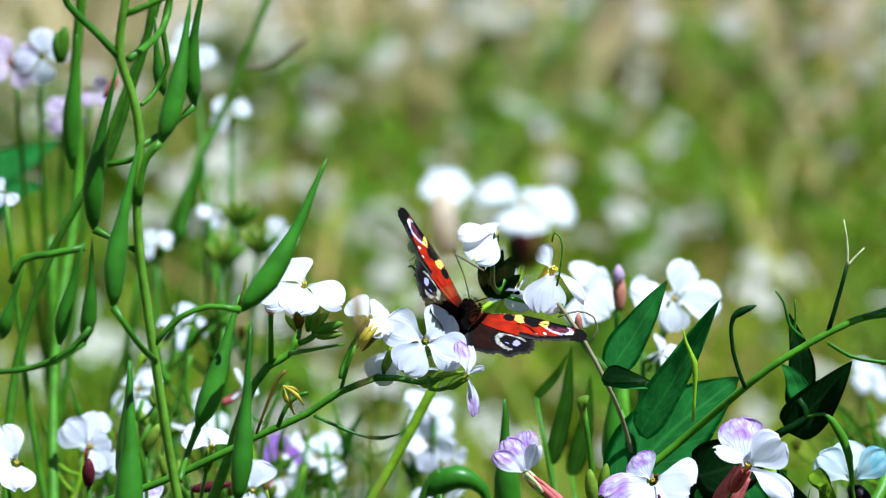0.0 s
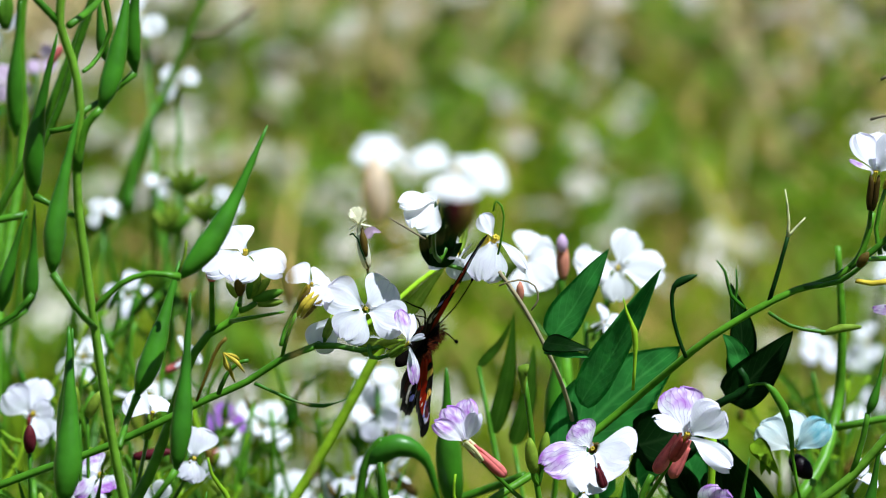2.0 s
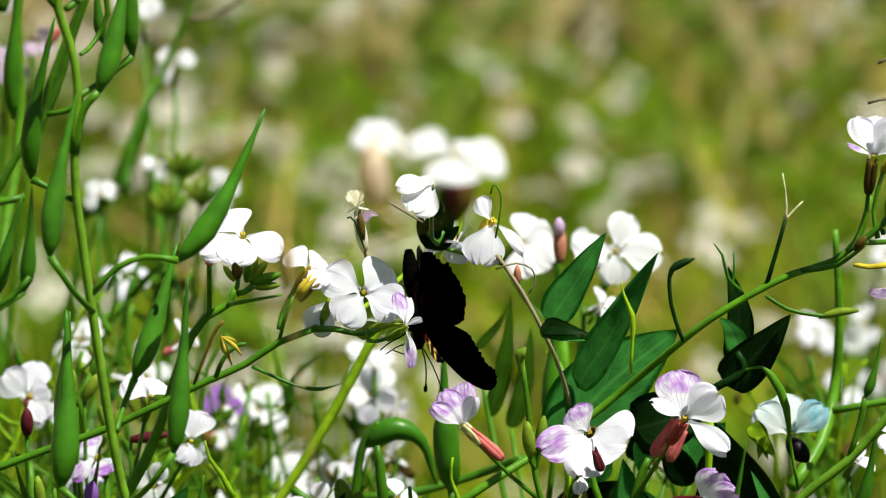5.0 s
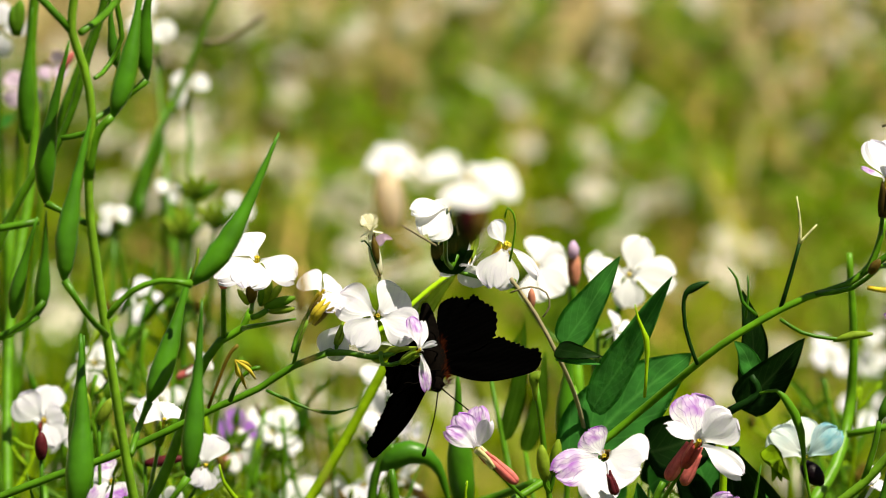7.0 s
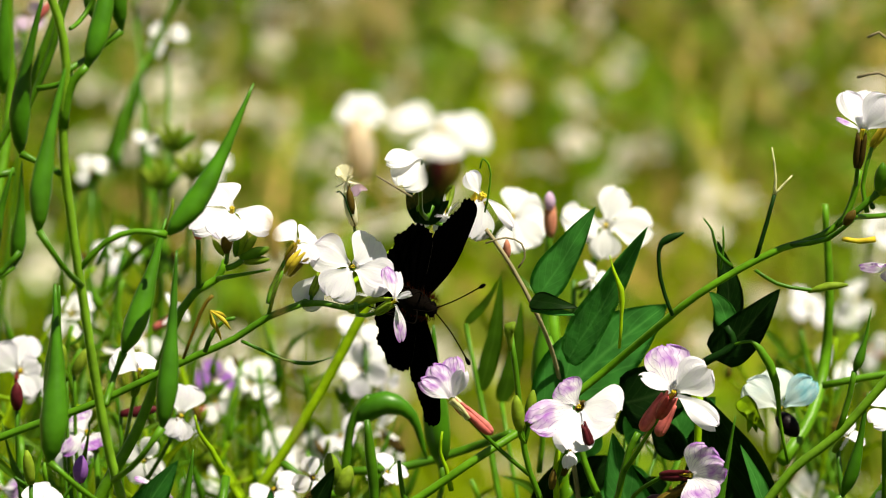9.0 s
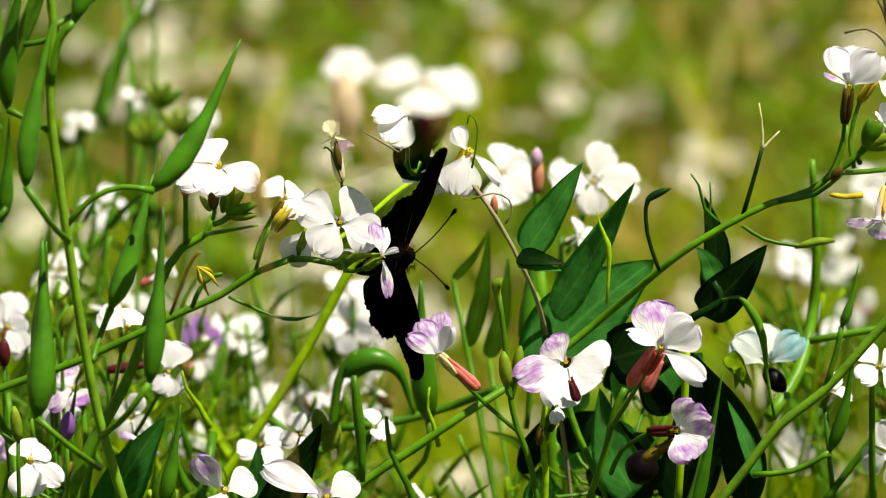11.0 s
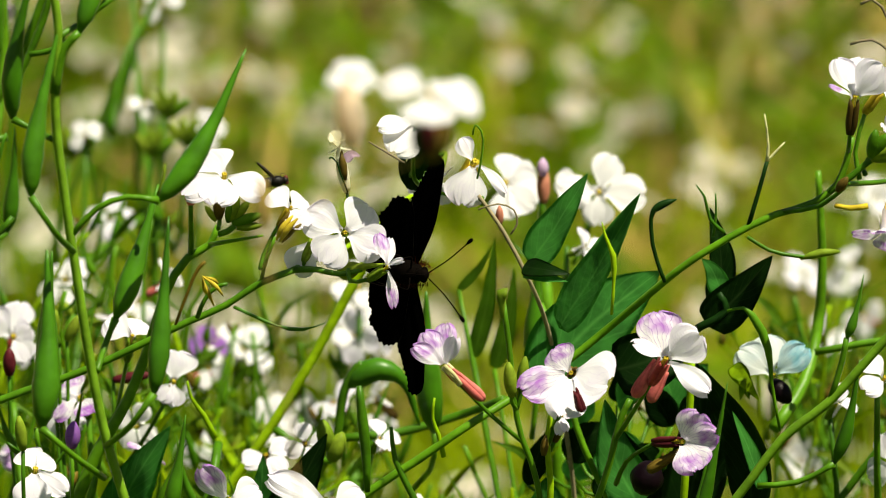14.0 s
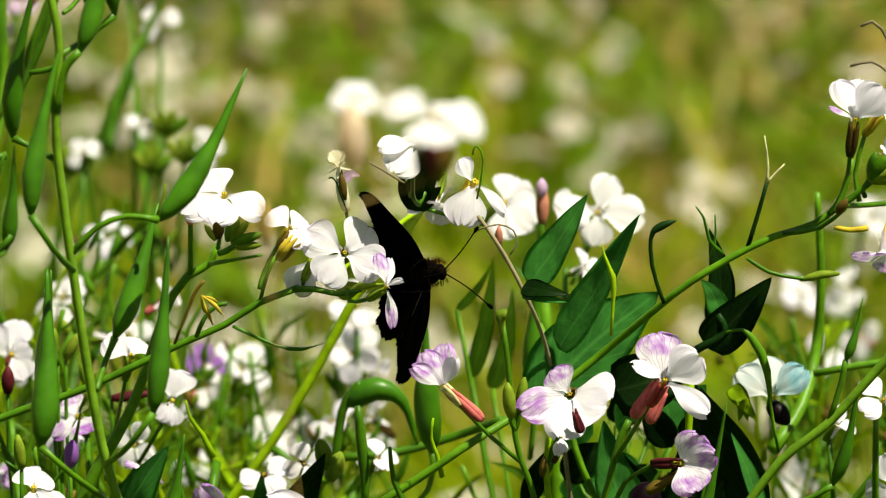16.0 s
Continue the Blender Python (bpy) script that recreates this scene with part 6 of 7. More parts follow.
# ---- stems that slant across low at the edge ----
def slant_plant():
    r = plant_root(0.03, -0.02, "thick slanting green stem with narrow pods")
    stalk(r, [(0.03, -0.02, 0), (0.025, -0.02, 0.3), (0.0373, -0.010, 0.5520), (0.0444, -0.010, 0.5674), (0.0498, -0.010, 0.5770), (0.0539, -0.010, 0.5840), (0.0611, -0.010, 0.5941), (0.0676, -0.010, 0.6032), (0.0771, -0.010, 0.6111), (0.0859, -0.010, 0.6214), (0.0941, -0.010, 0.6310), (0.1070, -0.010, 0.6428)], (0.0015, 0.0011), M_STEM_MID)
    pod(r, (0.0786, -0.010, 0.5976), (0.0836, -0.010, 0.6207), 0.0030, -0.04, [(0.0623, -0.010, 0.5926), (0.0707, -0.010, 0.5934), (0.0755, -0.010, 0.5956)])
    stalk(r, [(0.0774, -0.010, 0.6114), (0.0799, -0.010, 0.6204), (0.0807, -0.010, 0.6254)], (0.0008, 0.0007), name="pedicel")
    pod(r, (0.0807, -0.010, 0.6252), (0.0841, -0.010, 0.6393), 0.0022, -0.03)
    pod(r, (0.0471, -0.030, 0.5841), (0.0547, -0.030, 0.6213), 0.0030, -0.02)
    pod(r, (0.0457, -0.030, 0.5841), (0.0514, -0.030, 0.6083), 0.0020, -0.02)
    stalk(r, [(0.0697, 0.060, 0.5844), (0.0766, 0.070, 0.5921), (0.0802, 0.080, 0.6026), (0.0809, 0.080, 0.6147), (0.0796, 0.080, 0.6393)], (0.0018, 0.0008), M_STEM, name="branch")
    stalk(r, [(0.0784, 0.060, 0.6023), (0.0885, 0.060, 0.6043), (0.1038, 0.060, 0.6063)], 0.0010, M_STEM, name="branch")
    stalk(r, [(0.0802, 0.040, 0.5693), (0.0876, 0.040, 0.5799), (0.0950, 0.040, 0.5904), (0.1022, 0.040, 0.6035)], 0.0010, M_STEM, name="branch")
    return r


slant_plant()


def curled_stem():
    r = plant_root(0.11, 0.03, "brown upright stalk with curled thread-like tendrils", "dry stalk", "withered_stalk")
    stalk(r, [(0.11, 0.03, 0), (0.11, 0.03, 0.4), (0.0991, 0.030, 0.5986), (0.0959, 0.030, 0.6308), (0.0950, 0.030, 0.6499), (0.0936, 0.030, 0.6727), (0.0917, 0.030, 0.6877), (0.0909, 0.030, 0.7002)], (0.0012, 0.0007), M_STEM_BROWN)
    stalk(r, [(0.0937, 0.030, 0.6739), (0.0913, 0.030, 0.6787), (0.0876, 0.030, 0.6812), (0.0829, 0.030, 0.6802)], 0.0004, M_STEM_BROWN, name="tendril")
    stalk(r, [(0.0925, 0.030, 0.6802), (0.0912, 0.030, 0.6852), (0.0874, 0.030, 0.6902), (0.0850, 0.030, 0.6890)], 0.0004, M_STEM_BROWN, name="tendril")
    flower(r, (0.0907, 0.020, 0.6417), (-0.2, -0.6, -0.8), 20, 0.75, M_PETAL_LILAC, M_DRY, (0.0951, 0.030, 0.6474), 35)
    return r


curled_stem()


# ---- dark leaves and pointed shoots at the bottom ----
def low_shoots():
    r = plant_root(-0.04, -0.01, "low dark green leaves and pointed shoots", "leafy plant", "leafy_plant")
    blade_leaf(r, [(-0.0787, 0.020, 0.5718), (-0.0723, 0.020, 0.5848), (-0.0647, 0.020, 0.5964)], 0.0110, (0.5, -1, 0.5), 0.2, M_LEAF)
    blade_leaf(r, [(-0.0427, 0.020, 0.5718), (-0.0364, 0.020, 0.5835), (-0.0304, 0.020, 0.5949)], 0.0100, (0.3, -1, 0.2), 0.2, M_LEAF_SHADED)
    blade_leaf(r, [(-0.0481, 0.030, 0.5686), (-0.0455, 0.030, 0.5777), (-0.0448, 0.030, 0.5869)], 0.0070, (0.3, -1, 0.2), 0.2, M_LEAF)
    pod(r, (-0.0645, 0.000, 0.5820), (-0.0602, 0.000, 0.6049), 0.0034, -0.02)
    stalk(r, [(-0.0553, 0.030, 0.5908), (-0.0578, 0.030, 0.5960), (-0.0605, 0.030, 0.5999), (-0.0614, 0.030, 0.6038)], (0.0009, 0.0003), M_STEM_PALE, name="twig")
    pod(r, (-0.0646, 0.040, 0.5693), (-0.0640, 0.040, 0.5851), 0.0026, 0.02)
    stalk(r, [(-0.04, -0.01, 0), (-0.04, 0, 0.4), (-0.0601, 0.020, 0.5705), (-0.0563, 0.020, 0.5809), (-0.0547, 0.030, 0.5895)], 0.0012, M_STEM, name="stem")
    bud(r, (-0.0298, 0.030, 0.5856), (0.4, 0, 1), 0.007, 0.004, M_SEPAL)
    bud(r, (-0.0304, 0.030, 0.5882), (-0.2, 0, 1), 0.007, 0.004, M_SEPAL)
    return r


low_shoots()


# ---- out-of-focus flower close to the camera ----
def near_plant():
    r = plant_root(-0.03, -0.29, "white wild radish flower head close to the lens")
    stalk(r, [(-0.03, -0.29, 0), (-0.03, -0.29, 0.45), (-0.0274, -0.2900, 0.6878), (-0.0292, -0.2900, 0.7030), (-0.0308, -0.2900, 0.7124), (-0.0295, -0.2900, 0.7198), (-0.0218, -0.2900, 0.7273), (-0.0128, -0.2900, 0.7318), (-0.0074, -0.2900, 0.7334), (-0.0056, -0.2900, 0.7371)], (0.0004, 0.00018), M_DRY, step=0.006)
    open_flower(r, (-0.0051, -0.2900, 0.7444), (0.10, -0.45, 0.88), [
        ((-0.0123, -0.2860, 0.7466), 0.0058, (-0.1, -0.5, 0.85), M_PETAL_PLAIN), ((-0.0022, -0.2840, 0.7456), 0.0046, (0.0, -0.5, 0.85), M_PETAL_PLAIN),
        ((0.0030, -0.2880, 0.7430), 0.0068, (0.2, -0.55, 0.8), M_PETAL_PLAIN), ((-0.0058, -0.2960, 0.7410), 0.0077, (0.0, -0.7, 0.7), M_PETAL_PLAIN)], M_SEPAL_BROWN, 0.85, (-0.0058, -0.2900, 0.7371))
    open_flower(r, (-0.0175, -0.2900, 0.7475), (-0.05, -0.4, 0.9), [
        ((-0.0214, -0.2880, 0.7476), 0.0052, (-0.2, -0.5, 0.85), M_PETAL_PLAIN), ((-0.0136, -0.2870, 0.7472), 0.0052, (0.1, -0.5, 0.85), M_PETAL_PLAIN),
        ((-0.0179, -0.2940, 0.7459), 0.0054, (0.0, -0.7, 0.7), M_PETAL_PLAIN), ((-0.0172, -0.2860, 0.7490), 0.0052, (0.0, -0.4, 0.9), M_PETAL_PLAIN)], M_SEPAL_PALE, 0.58)
    for at, ux, long, wide, m in (((-0.0054, -0.2900, 0.7337), 0.45, 0.0074, 0.0038, M_SEPAL_BROWN), ((-0.0051, -0.2900, 0.7342), 0.0, 0.0066, 0.0036, M_SEPAL_WINE), ((-0.0058, -0.2900, 0.7340), -0.3, 0.0056, 0.0030, M_LEAF_SHADED)):
        bud(r, at, (ux, 0, 1.0), long, wide, m)
    bud(r, (-0.0174, -0.2960, 0.7376), (-0.08, 0, 1), 0.0105, 0.0046, M_SEPAL_PALE)
    stalk(r, [(-0.0128, -0.2900, 0.7318), (-0.0155, -0.2900, 0.7336), (-0.0175, -0.2900, 0.7361)], 0.00018, M_DRY, name="pedicel")
    bud(r, (-0.0316, -0.2900, 0.7226), (-0.05, 0, 1), 0.0080, 0.0020, M_DRY)
    stalk(r, [(-0.0308, -0.2900, 0.7124), (-0.0315, -0.2900, 0.7170), (-0.0316, -0.2900, 0.7226)], 0.00013, M_DRY, name="pedicel")
    return r


near_plant()

# ---- peacock butterfly ----
def wing_outline(points, teeth, depth):
    """A closed smooth outline through the points, its outer margin (the stretch teeth) cut into small scallops."""
    loop = [Vector((a, b, 0)) for a, b in points]
    n = len(loop)
    out = []
    for i in range(n):
        a, b, c, d = loop[i - 1], loop[i], loop[(i + 1) % n], loop[(i + 2) % n]
        for j in range(12):
            u = j / 12
            q = 0.5 * (2 * b + (c - a) * u + (2 * a - 5 * b + 4 * c - d) * u * u + (3 * b - a - 3 * c + d) * u ** 3)
            if teeth[0] <= i < teeth[1]:
                nrm = Vector(((c - b).y, -(c - b).x, 0)).normalized()
                q = q - nrm * depth * (0.5 + 0.5 * math.cos(4 * math.pi * u)) * (1 if (i + j // 6) % 2 else 0.6)
            out.append((q.x, q.y))
    return out


def inside(poly, x, y):
    hit = False
    j = len(poly) - 1
    for i in range(len(poly)):
        (xi, yi), (xj, yj) = poly[i], poly[j]
        if (yi > y) != (yj > y) and x < (xj - xi) * (y - yi) / (yj - yi) + xi:
            hit = not hit
        j = i
    return hit


BLACK, RED, RUST, YELLOW, CREAM, LILAC, GREY = (0.006, 0.005, 0.005), (0.32, 0.014, 0.003), (0.030, 0.006, 0.004), (0.82, 0.50, 0.09), (0.80, 0.70, 0.60), (0.30, 0.26, 0.70), (0.05, 0.042, 0.037)


def blend(a, b, k):
    k = max(0.0, min(1.0, k))
    return tuple(p + (q - p) * k for p, q in zip(a, b))


def blot(x, y, cx, cy, rx, ry, turn=0.0):
    c, s = math.cos(turn), math.sin(turn)
    dx, dy = x - cx, y - cy
    return math.hypot((dx * c + dy * s) / rx, (-dx * s + dy * c) / ry)


def fore_pattern(x, y, edge):
    """Colours of the forewing's upper side; x outwards, y towards the head, in millimetres."""
    col = blend(RUST, RED, (x - 2.5) / 4 + 0.2 * noise.noise(Vector((x, y, 3))))
    col = blend(col, RUST, 0.18 + 0.5 * noise.noise(Vector((x * 0.5, y * 0.5, 9))))
    costa = 2.2 + 0.86 * x - 0.0205 * x * x - y
    if costa < 0.9 and x > 1.5:
        col = (0.30, 0.17, 0.05) if int(x * 2.4) % 2 and costa < 0.55 and x < 11 else BLACK
    if blot(x, y, 8.6, 6.5, 1.25, 1.5) < 1:
        col = BLACK
    if blot(x, y, 10.9, 7.4, 1.1, 1.7, 0.3) < 1:
        col = YELLOW
    if blot(x, y, 13.5, 8.3, 1.9, 2.9, 0.25) < 1:
        col = BLACK
    e = blot(x, y, 19.0, 8.5, 3.9, 2.5, -0.12)
    if e < 1:
        col = blend(LILAC, CREAM, 0.45 + 0.9 * noise.noise(Vector((x, y, 1)) * 0.9)) if e > 0.70 else blend(BLACK, (0.16, 0.03, 0.05), 0.4 + noise.noise(Vector((x, y, 5))))
        if y > 9.2 and x > 16.6 and x < 21:
            col = BLACK
        if x < 16.9:
            col = YELLOW
    for cx, cy in ((15.3, 3.5), (17.1, 4.7), (14.2, 1.2)):
        if blot(x, y, cx, cy, 0.36, 0.33) < 1:
            col = CREAM
    if edge < 2.0 + 0.5 * noise.noise(Vector((x, y, 2)) * 0.6) and x > 12 and costa > 1.5:
        col = blend(GREY, BLACK, edge * 1.1)
    if x > 22.7:
        col = BLACK
    return col


def hind_pattern(x, y, edge):
    """Colours of the hindwing's upper side: rusty, with the great ringed eye."""
    col = blend((0.010, 0.004, 0.003), (0.024, 0.006, 0.004), 0.35 + 0.8 * noise.noise(Vector((x, y, 7)) * 0.4) + (x - 7) * 0.04)
    e = blot(x, y, 11.7, -4.3, 4.2, 3.9)
    if e < 1.22:
        col = BLACK
    if e < 1.0:
        col = blend(GREY, CREAM, 0.30 + 0.3 * noise.noise(Vector((x, y, 4))))
    if e < 0.76:
        col = BLACK
    if blot(x, y, 12.3, -4.0, 0.75, 1.15) < 1 or blot(x, y, 10.4, -5.0, 0.45, 0.4) < 1:
        col = LILAC
    if edge < 1.8:
        col = blend(GREY, BLACK, 0.4 + 0.6 * edge)
    return col


def wing_materials():
    up, t, b, out = nodes_of("wing_upper")
    col = add(t, "ShaderNodeVertexColor")
    col.layer_name = "pattern"
    nz = add(t, "ShaderNodeTexNoise")
    nz.inputs["Scale"].default_value = 1800
    co = add(t, "ShaderNodeTexCoord")
    t.links.new(co.outputs["Object"], nz.inputs["Vector"])
    t.links.new(col.outputs[0], b.inputs["Base Color"])
    b.inputs["Roughness"].default_value = 0.75
    b.inputs["Specular IOR Level"].default_value = 0.02
    bump = add(t, "ShaderNodeBump", [("Height", nz.outputs["Fac"])])
    bump.inputs["Distance"].default_value = 0.0001
    t.links.new(bump.outputs[0], b.inputs["Normal"])
    lo, t, b, out = nodes_of("wing_underside")
    co = add(t, "ShaderNodeTexCoord").outputs["Object"]
    wv = add(t, "ShaderNodeTexWave", [("Vector", co)])
    wv.inputs["Scale"].default_value, wv.inputs["Distortion"].default_value = 260, 6
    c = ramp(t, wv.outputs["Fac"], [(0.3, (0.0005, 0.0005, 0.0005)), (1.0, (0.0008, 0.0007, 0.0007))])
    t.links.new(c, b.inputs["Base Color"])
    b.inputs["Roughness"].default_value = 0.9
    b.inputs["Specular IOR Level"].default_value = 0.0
    return up, lo


def wing(name, points, teeth, pattern, side, mats, butterfly, lift):
    """A thin wing with veins' relief, scalloped margin, patterned upper side and dark underside."""
    poly = wing_outline(points, teeth, 0.55)
    bm = bmesh.new()
    layer = bm.loops.layers.float_color.new("pattern")
    step = 0.33
    xs = [p[0] for p in poly]
    ys = [p[1] for p in poly]
    pa = np.array(poly)
    pb = np.roll(pa, -1, 0)

    def edge_of(x, y):
        d = pb - pa
        q = np.array((x, y)) - pa
        u = np.clip((q * d).sum(1) / np.maximum(1e-9, (d * d).sum(1)), 0, 1)
        return float(np.sqrt(((q - d * u[:, None]) ** 2).sum(1)).min())

    def relief(x, y):
        ang = math.atan2(y, x + 1.5)
        return 0.16 * math.sin(ang * 22) * min(1, x / 8) + 0.012 * x * x * 0.25

    ring = [(x, y) for x, y in poly]
    pts = list(ring)
    nx, ny = int((max(xs) - min(xs)) / step), int((max(ys) - min(ys)) / step)
    for i in range(nx + 1):
        for j in range(ny + 1):
            x, y = min(xs) + i * step + (0.165 if j % 2 else 0), min(ys) + j * step
            if inside(poly, x, y) and edge_of(x, y) > 0.22:
                pts.append((x, y))
    from_ring = [(i, (i + 1) % len(ring)) for i in range(len(ring))]
    made = delaunay([Vector(p) for p in pts], from_ring, [], 1, 1e-6)
    co, faces = made[0], made[2]
    s = 0.001
    for upper in (True, False):
        off = (0.05 if upper else -0.05)
        vs = [bm.verts.new((c.y * s, side * c.x * s, (relief(c.x, c.y) + off + lift) * s)) for c in co]
        for f in faces:
            ids = list(f)
            if (side > 0) == upper:
                ids = ids[::-1]
            try:
                face = bm.faces.new([vs[k] for k in ids])
            except ValueError:
                continue
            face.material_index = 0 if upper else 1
            for lp, k in zip(face.loops, ids):
                x, y = co[k].x, co[k].y
                c = pattern(x, y, edge_of(x, y)) if upper else BLACK
                lp[layer] = (*c, 1)
    me = bpy.data.meshes.new(name)
    bm.to_mesh(me)
    bm.free()
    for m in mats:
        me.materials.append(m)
    ob = hang(name, me, None, None)
    ob.parent = butterfly
    return ob


FORE = [(0.6, 2.6), (5, 6.0), (10, 8.9), (15.5, 10.7), (21, 11.3), (24.2, 10.8), (25.6, 8.8), (25.0, 6.2), (22.8, 5.4), (20.6, 3.7), (18.2, 1.9), (15.6, 0.2), (10, -0.3), (4, -0.6), (0.8, -0.4)]
HIND = [(0.6, 1.0), (6, 2.2), (11.5, 2.2), (14.8, 0.6), (16.0, -2.8), (15.3, -6.2), (13.2, -8.8), (11.2, -11.2), (9.6, -10.9), (7.0, -12.4), (4.6, -13.2), (2.2, -12.0), (1.0, -6.0)]


def build_butterfly():
    root = tagged(new("butterfly"), "peacock butterfly with red eyespotted wings, black beneath", "butterfly")
    root.empty_display_size = 0.01
    mats = wing_materials()
    wings = {}
    for side, tag in ((1, "left"), (-1, "right")):
        wings[tag] = [wing("forewing", FORE, (6, 11), fore_pattern, side, mats, root, 0.16),
                      wing("hindwing", HIND, (3, 10), hind_pattern, side, mats, root, 0.0)]
    fur = plant_material("body_hair", (0.006, 0.002, 0.001), (0.10, 0.020, 0.006), 0.9, 600, spec=0.03)
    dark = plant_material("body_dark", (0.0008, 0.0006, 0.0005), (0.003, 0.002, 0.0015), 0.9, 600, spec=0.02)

    def body_part(name, bm, mat, label=""):
        me = bpy.data.meshes.new(name)
        bm.to_mesh(me)
        bm.free()
        ob = hang(name, me, mat, None, label)
        ob.parent = root
        return ob

    def line(p):
        return [Vector(q) * 0.001 for q in p]

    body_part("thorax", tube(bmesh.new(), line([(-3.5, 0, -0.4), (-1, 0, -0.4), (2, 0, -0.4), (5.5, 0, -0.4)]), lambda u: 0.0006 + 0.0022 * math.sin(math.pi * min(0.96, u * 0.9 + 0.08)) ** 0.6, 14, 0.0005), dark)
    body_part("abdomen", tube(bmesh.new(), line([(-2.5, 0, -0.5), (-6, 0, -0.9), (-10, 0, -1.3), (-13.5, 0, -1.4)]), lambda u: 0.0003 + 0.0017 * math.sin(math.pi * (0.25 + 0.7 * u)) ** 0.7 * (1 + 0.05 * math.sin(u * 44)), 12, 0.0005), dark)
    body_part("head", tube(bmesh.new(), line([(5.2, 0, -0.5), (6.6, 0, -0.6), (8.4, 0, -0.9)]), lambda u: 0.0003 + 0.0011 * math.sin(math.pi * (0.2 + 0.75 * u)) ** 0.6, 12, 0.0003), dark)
    for s in (1, -1):
        bm = bmesh.new()
        bmesh.ops.create_icosphere(bm, subdivisions=2, radius=0.0008, matrix=Matrix.Translation((0.0071, s * 0.0010, -0.0005)))
        body_part("eye", bm, dark, "black compound eye")
        body_part("antenna", tube(bmesh.new(), line([(7.8, s * 0.5, 0), (12, s * 3.4, 1.4), (17.5, s * 7.4, 2.2), (19.5, s * 8.8, 2.3)]), lambda u: 0.00014 if u < 0.86 else 0.00014 + 0.00034 * math.sin((u - 0.86) / 0.14 * 2.6), 7, 0.0006), dark, "thin clubbed antenna")
        for k, (fx, bend) in enumerate(((4.0, 3.0), (1.5, 0.0), (-1.0, -3.0))):
            body_part("leg", tube(bmesh.new(), line([(fx, s * 1.0, -2.0), (fx + bend * 0.6, s * 3.4, -3.4), (fx + bend, s * 3.0, -6.6), (fx + bend * 1.4, s * 2.6, -8.6)]), (0.00022, 0.00012), 6, 0.0008), dark)
    body_part("proboscis", tube(bmesh.new(), line([(8.2, 0, -1.2), (9.2, 0, -3.4), (8.0, 0, -6.4)]), 0.00013, 6, 0.0006), dark)
    rnd = random.Random(4)
    bm = bmesh.new()
    for i in range(520):
        a, u = rnd.uniform(-0.4, math.pi + 0.4), rnd.uniform(-4.0, 6.8)
        d = Vector((rnd.uniform(-0.9, 0.2), math.cos(a), math.sin(a)))
        p = Vector((u, 2.2 * math.cos(a), -0.4 + 2.2 * math.sin(a)))
        q = p + d * rnd.uniform(0.8, 2.0)
        w = Vector((0.12, 0.05, 0))
        v = [bm.verts.new(k * 0.001) for k in (p - w, p + w, q)]
        bm.faces.new(v)
    body_part("hair", bm, fur, "rusty brown body hair")
    return root, wings


butterfly, wings = build_butterfly()


# ---- small dark fly ----
def build_fly():
    root = tagged(new("fly"), "small blackish fly with smoky wings in flight", "fly")
    root.empty_display_size = 0.005
    black = plant_material("fly_black", (0.001, 0.0008, 0.0008), (0.008, 0.006, 0.004), 0.45, 900, spec=0.2)
    smoky = plant_material("fly_wing", (0.02, 0.014, 0.008), (0.06, 0.045, 0.025), 0.3, 900, 0.5, 0.3)
    red = plant_material("fly_eye", (0.05, 0.010, 0.006), (0.12, 0.025, 0.015), 0.35, 900, spec=0.3)

    def line(p):
        return [Vector(q) * 0.001 for q in p]

    part("thorax", tube(bmesh.new(), line([(-0.6, 0, 0), (0.6, 0, 0.15), (2.1, 0, 0)]), lambda u: 0.0004 + 0.0009 * math.sin(math.pi * (0.1 + 0.85 * u)) ** 0.6, 12, 0.0002), black, root)
    part("abdomen", tube(bmesh.new(), line([(-0.3, 0, 0), (-2.0, 0, -0.1), (-3.6, 0, -0.25)]), lambda u: 0.0002 + 0.0010 * math.sin(math.pi * (0.25 + 0.7 * u)) ** 0.7 * (1 + 0.06 * math.sin(u * 30)), 12, 0.0002), black, root)
    head = part("head", tube(bmesh.new(), line([(1.9, 0, 0), (2.6, 0, -0.05), (3.1, 0, -0.15)]), lambda u: 0.0003 + 0.0006 * math.sin(math.pi * (0.15 + 0.8 * u)) ** 0.6, 12, 0.0002), black, root)
    for s in (1, -1):
        bm = bmesh.new()
        bmesh.ops.create_icosphere(bm, subdivisions=2, radius=0.00055, matrix=Matrix.Translation((0.0027, s * 0.00055, 0.0001)))
        part("eye", bm, red, head, "dull red compound eye")
        bm = bmesh.new()
        rim = [bm.verts.new(Vector((0.8 + 0.6 * x - s * 0.6 * y, s * y, 0.5 + 0.12 * y)) * 0.001) for x, y in ((0.2, 0.5), (0.3, 1.8), (-0.1, 3.4), (-0.9, 4.7), (-1.6, 5.0), (-2.0, 4.4), (-1.8, 3.0), (-1.2, 1.6), (-0.4, 0.6))]
        f = bm.faces.new(rim)
        thick = bmesh.ops.extrude_face_region(bm, geom=[f])["geom"]
        bmesh.ops.translate(bm, vec=(0, 0, 0.00004), verts=[g for g in thick if isinstance(g, bmesh.types.BMVert)])
        part("wing", bm, smoky, root, "smoky brown wing")
        for fx, reach in ((1.4, 0.8), (0.6, 0.0), (-0.2, -1.6)):
            part("leg", tube(bmesh.new(), line([(fx, s * 0.6, -0.6), (fx + reach * 0.5, s * 1.5, -1.0), (fx + reach, s * 1.3, -2.0), (fx + reach * 1.6, s * 1.2, -2.5)]), (0.00011, 0.00006), 6, 0.0004), black, root)
    return root


fly = build_fly()


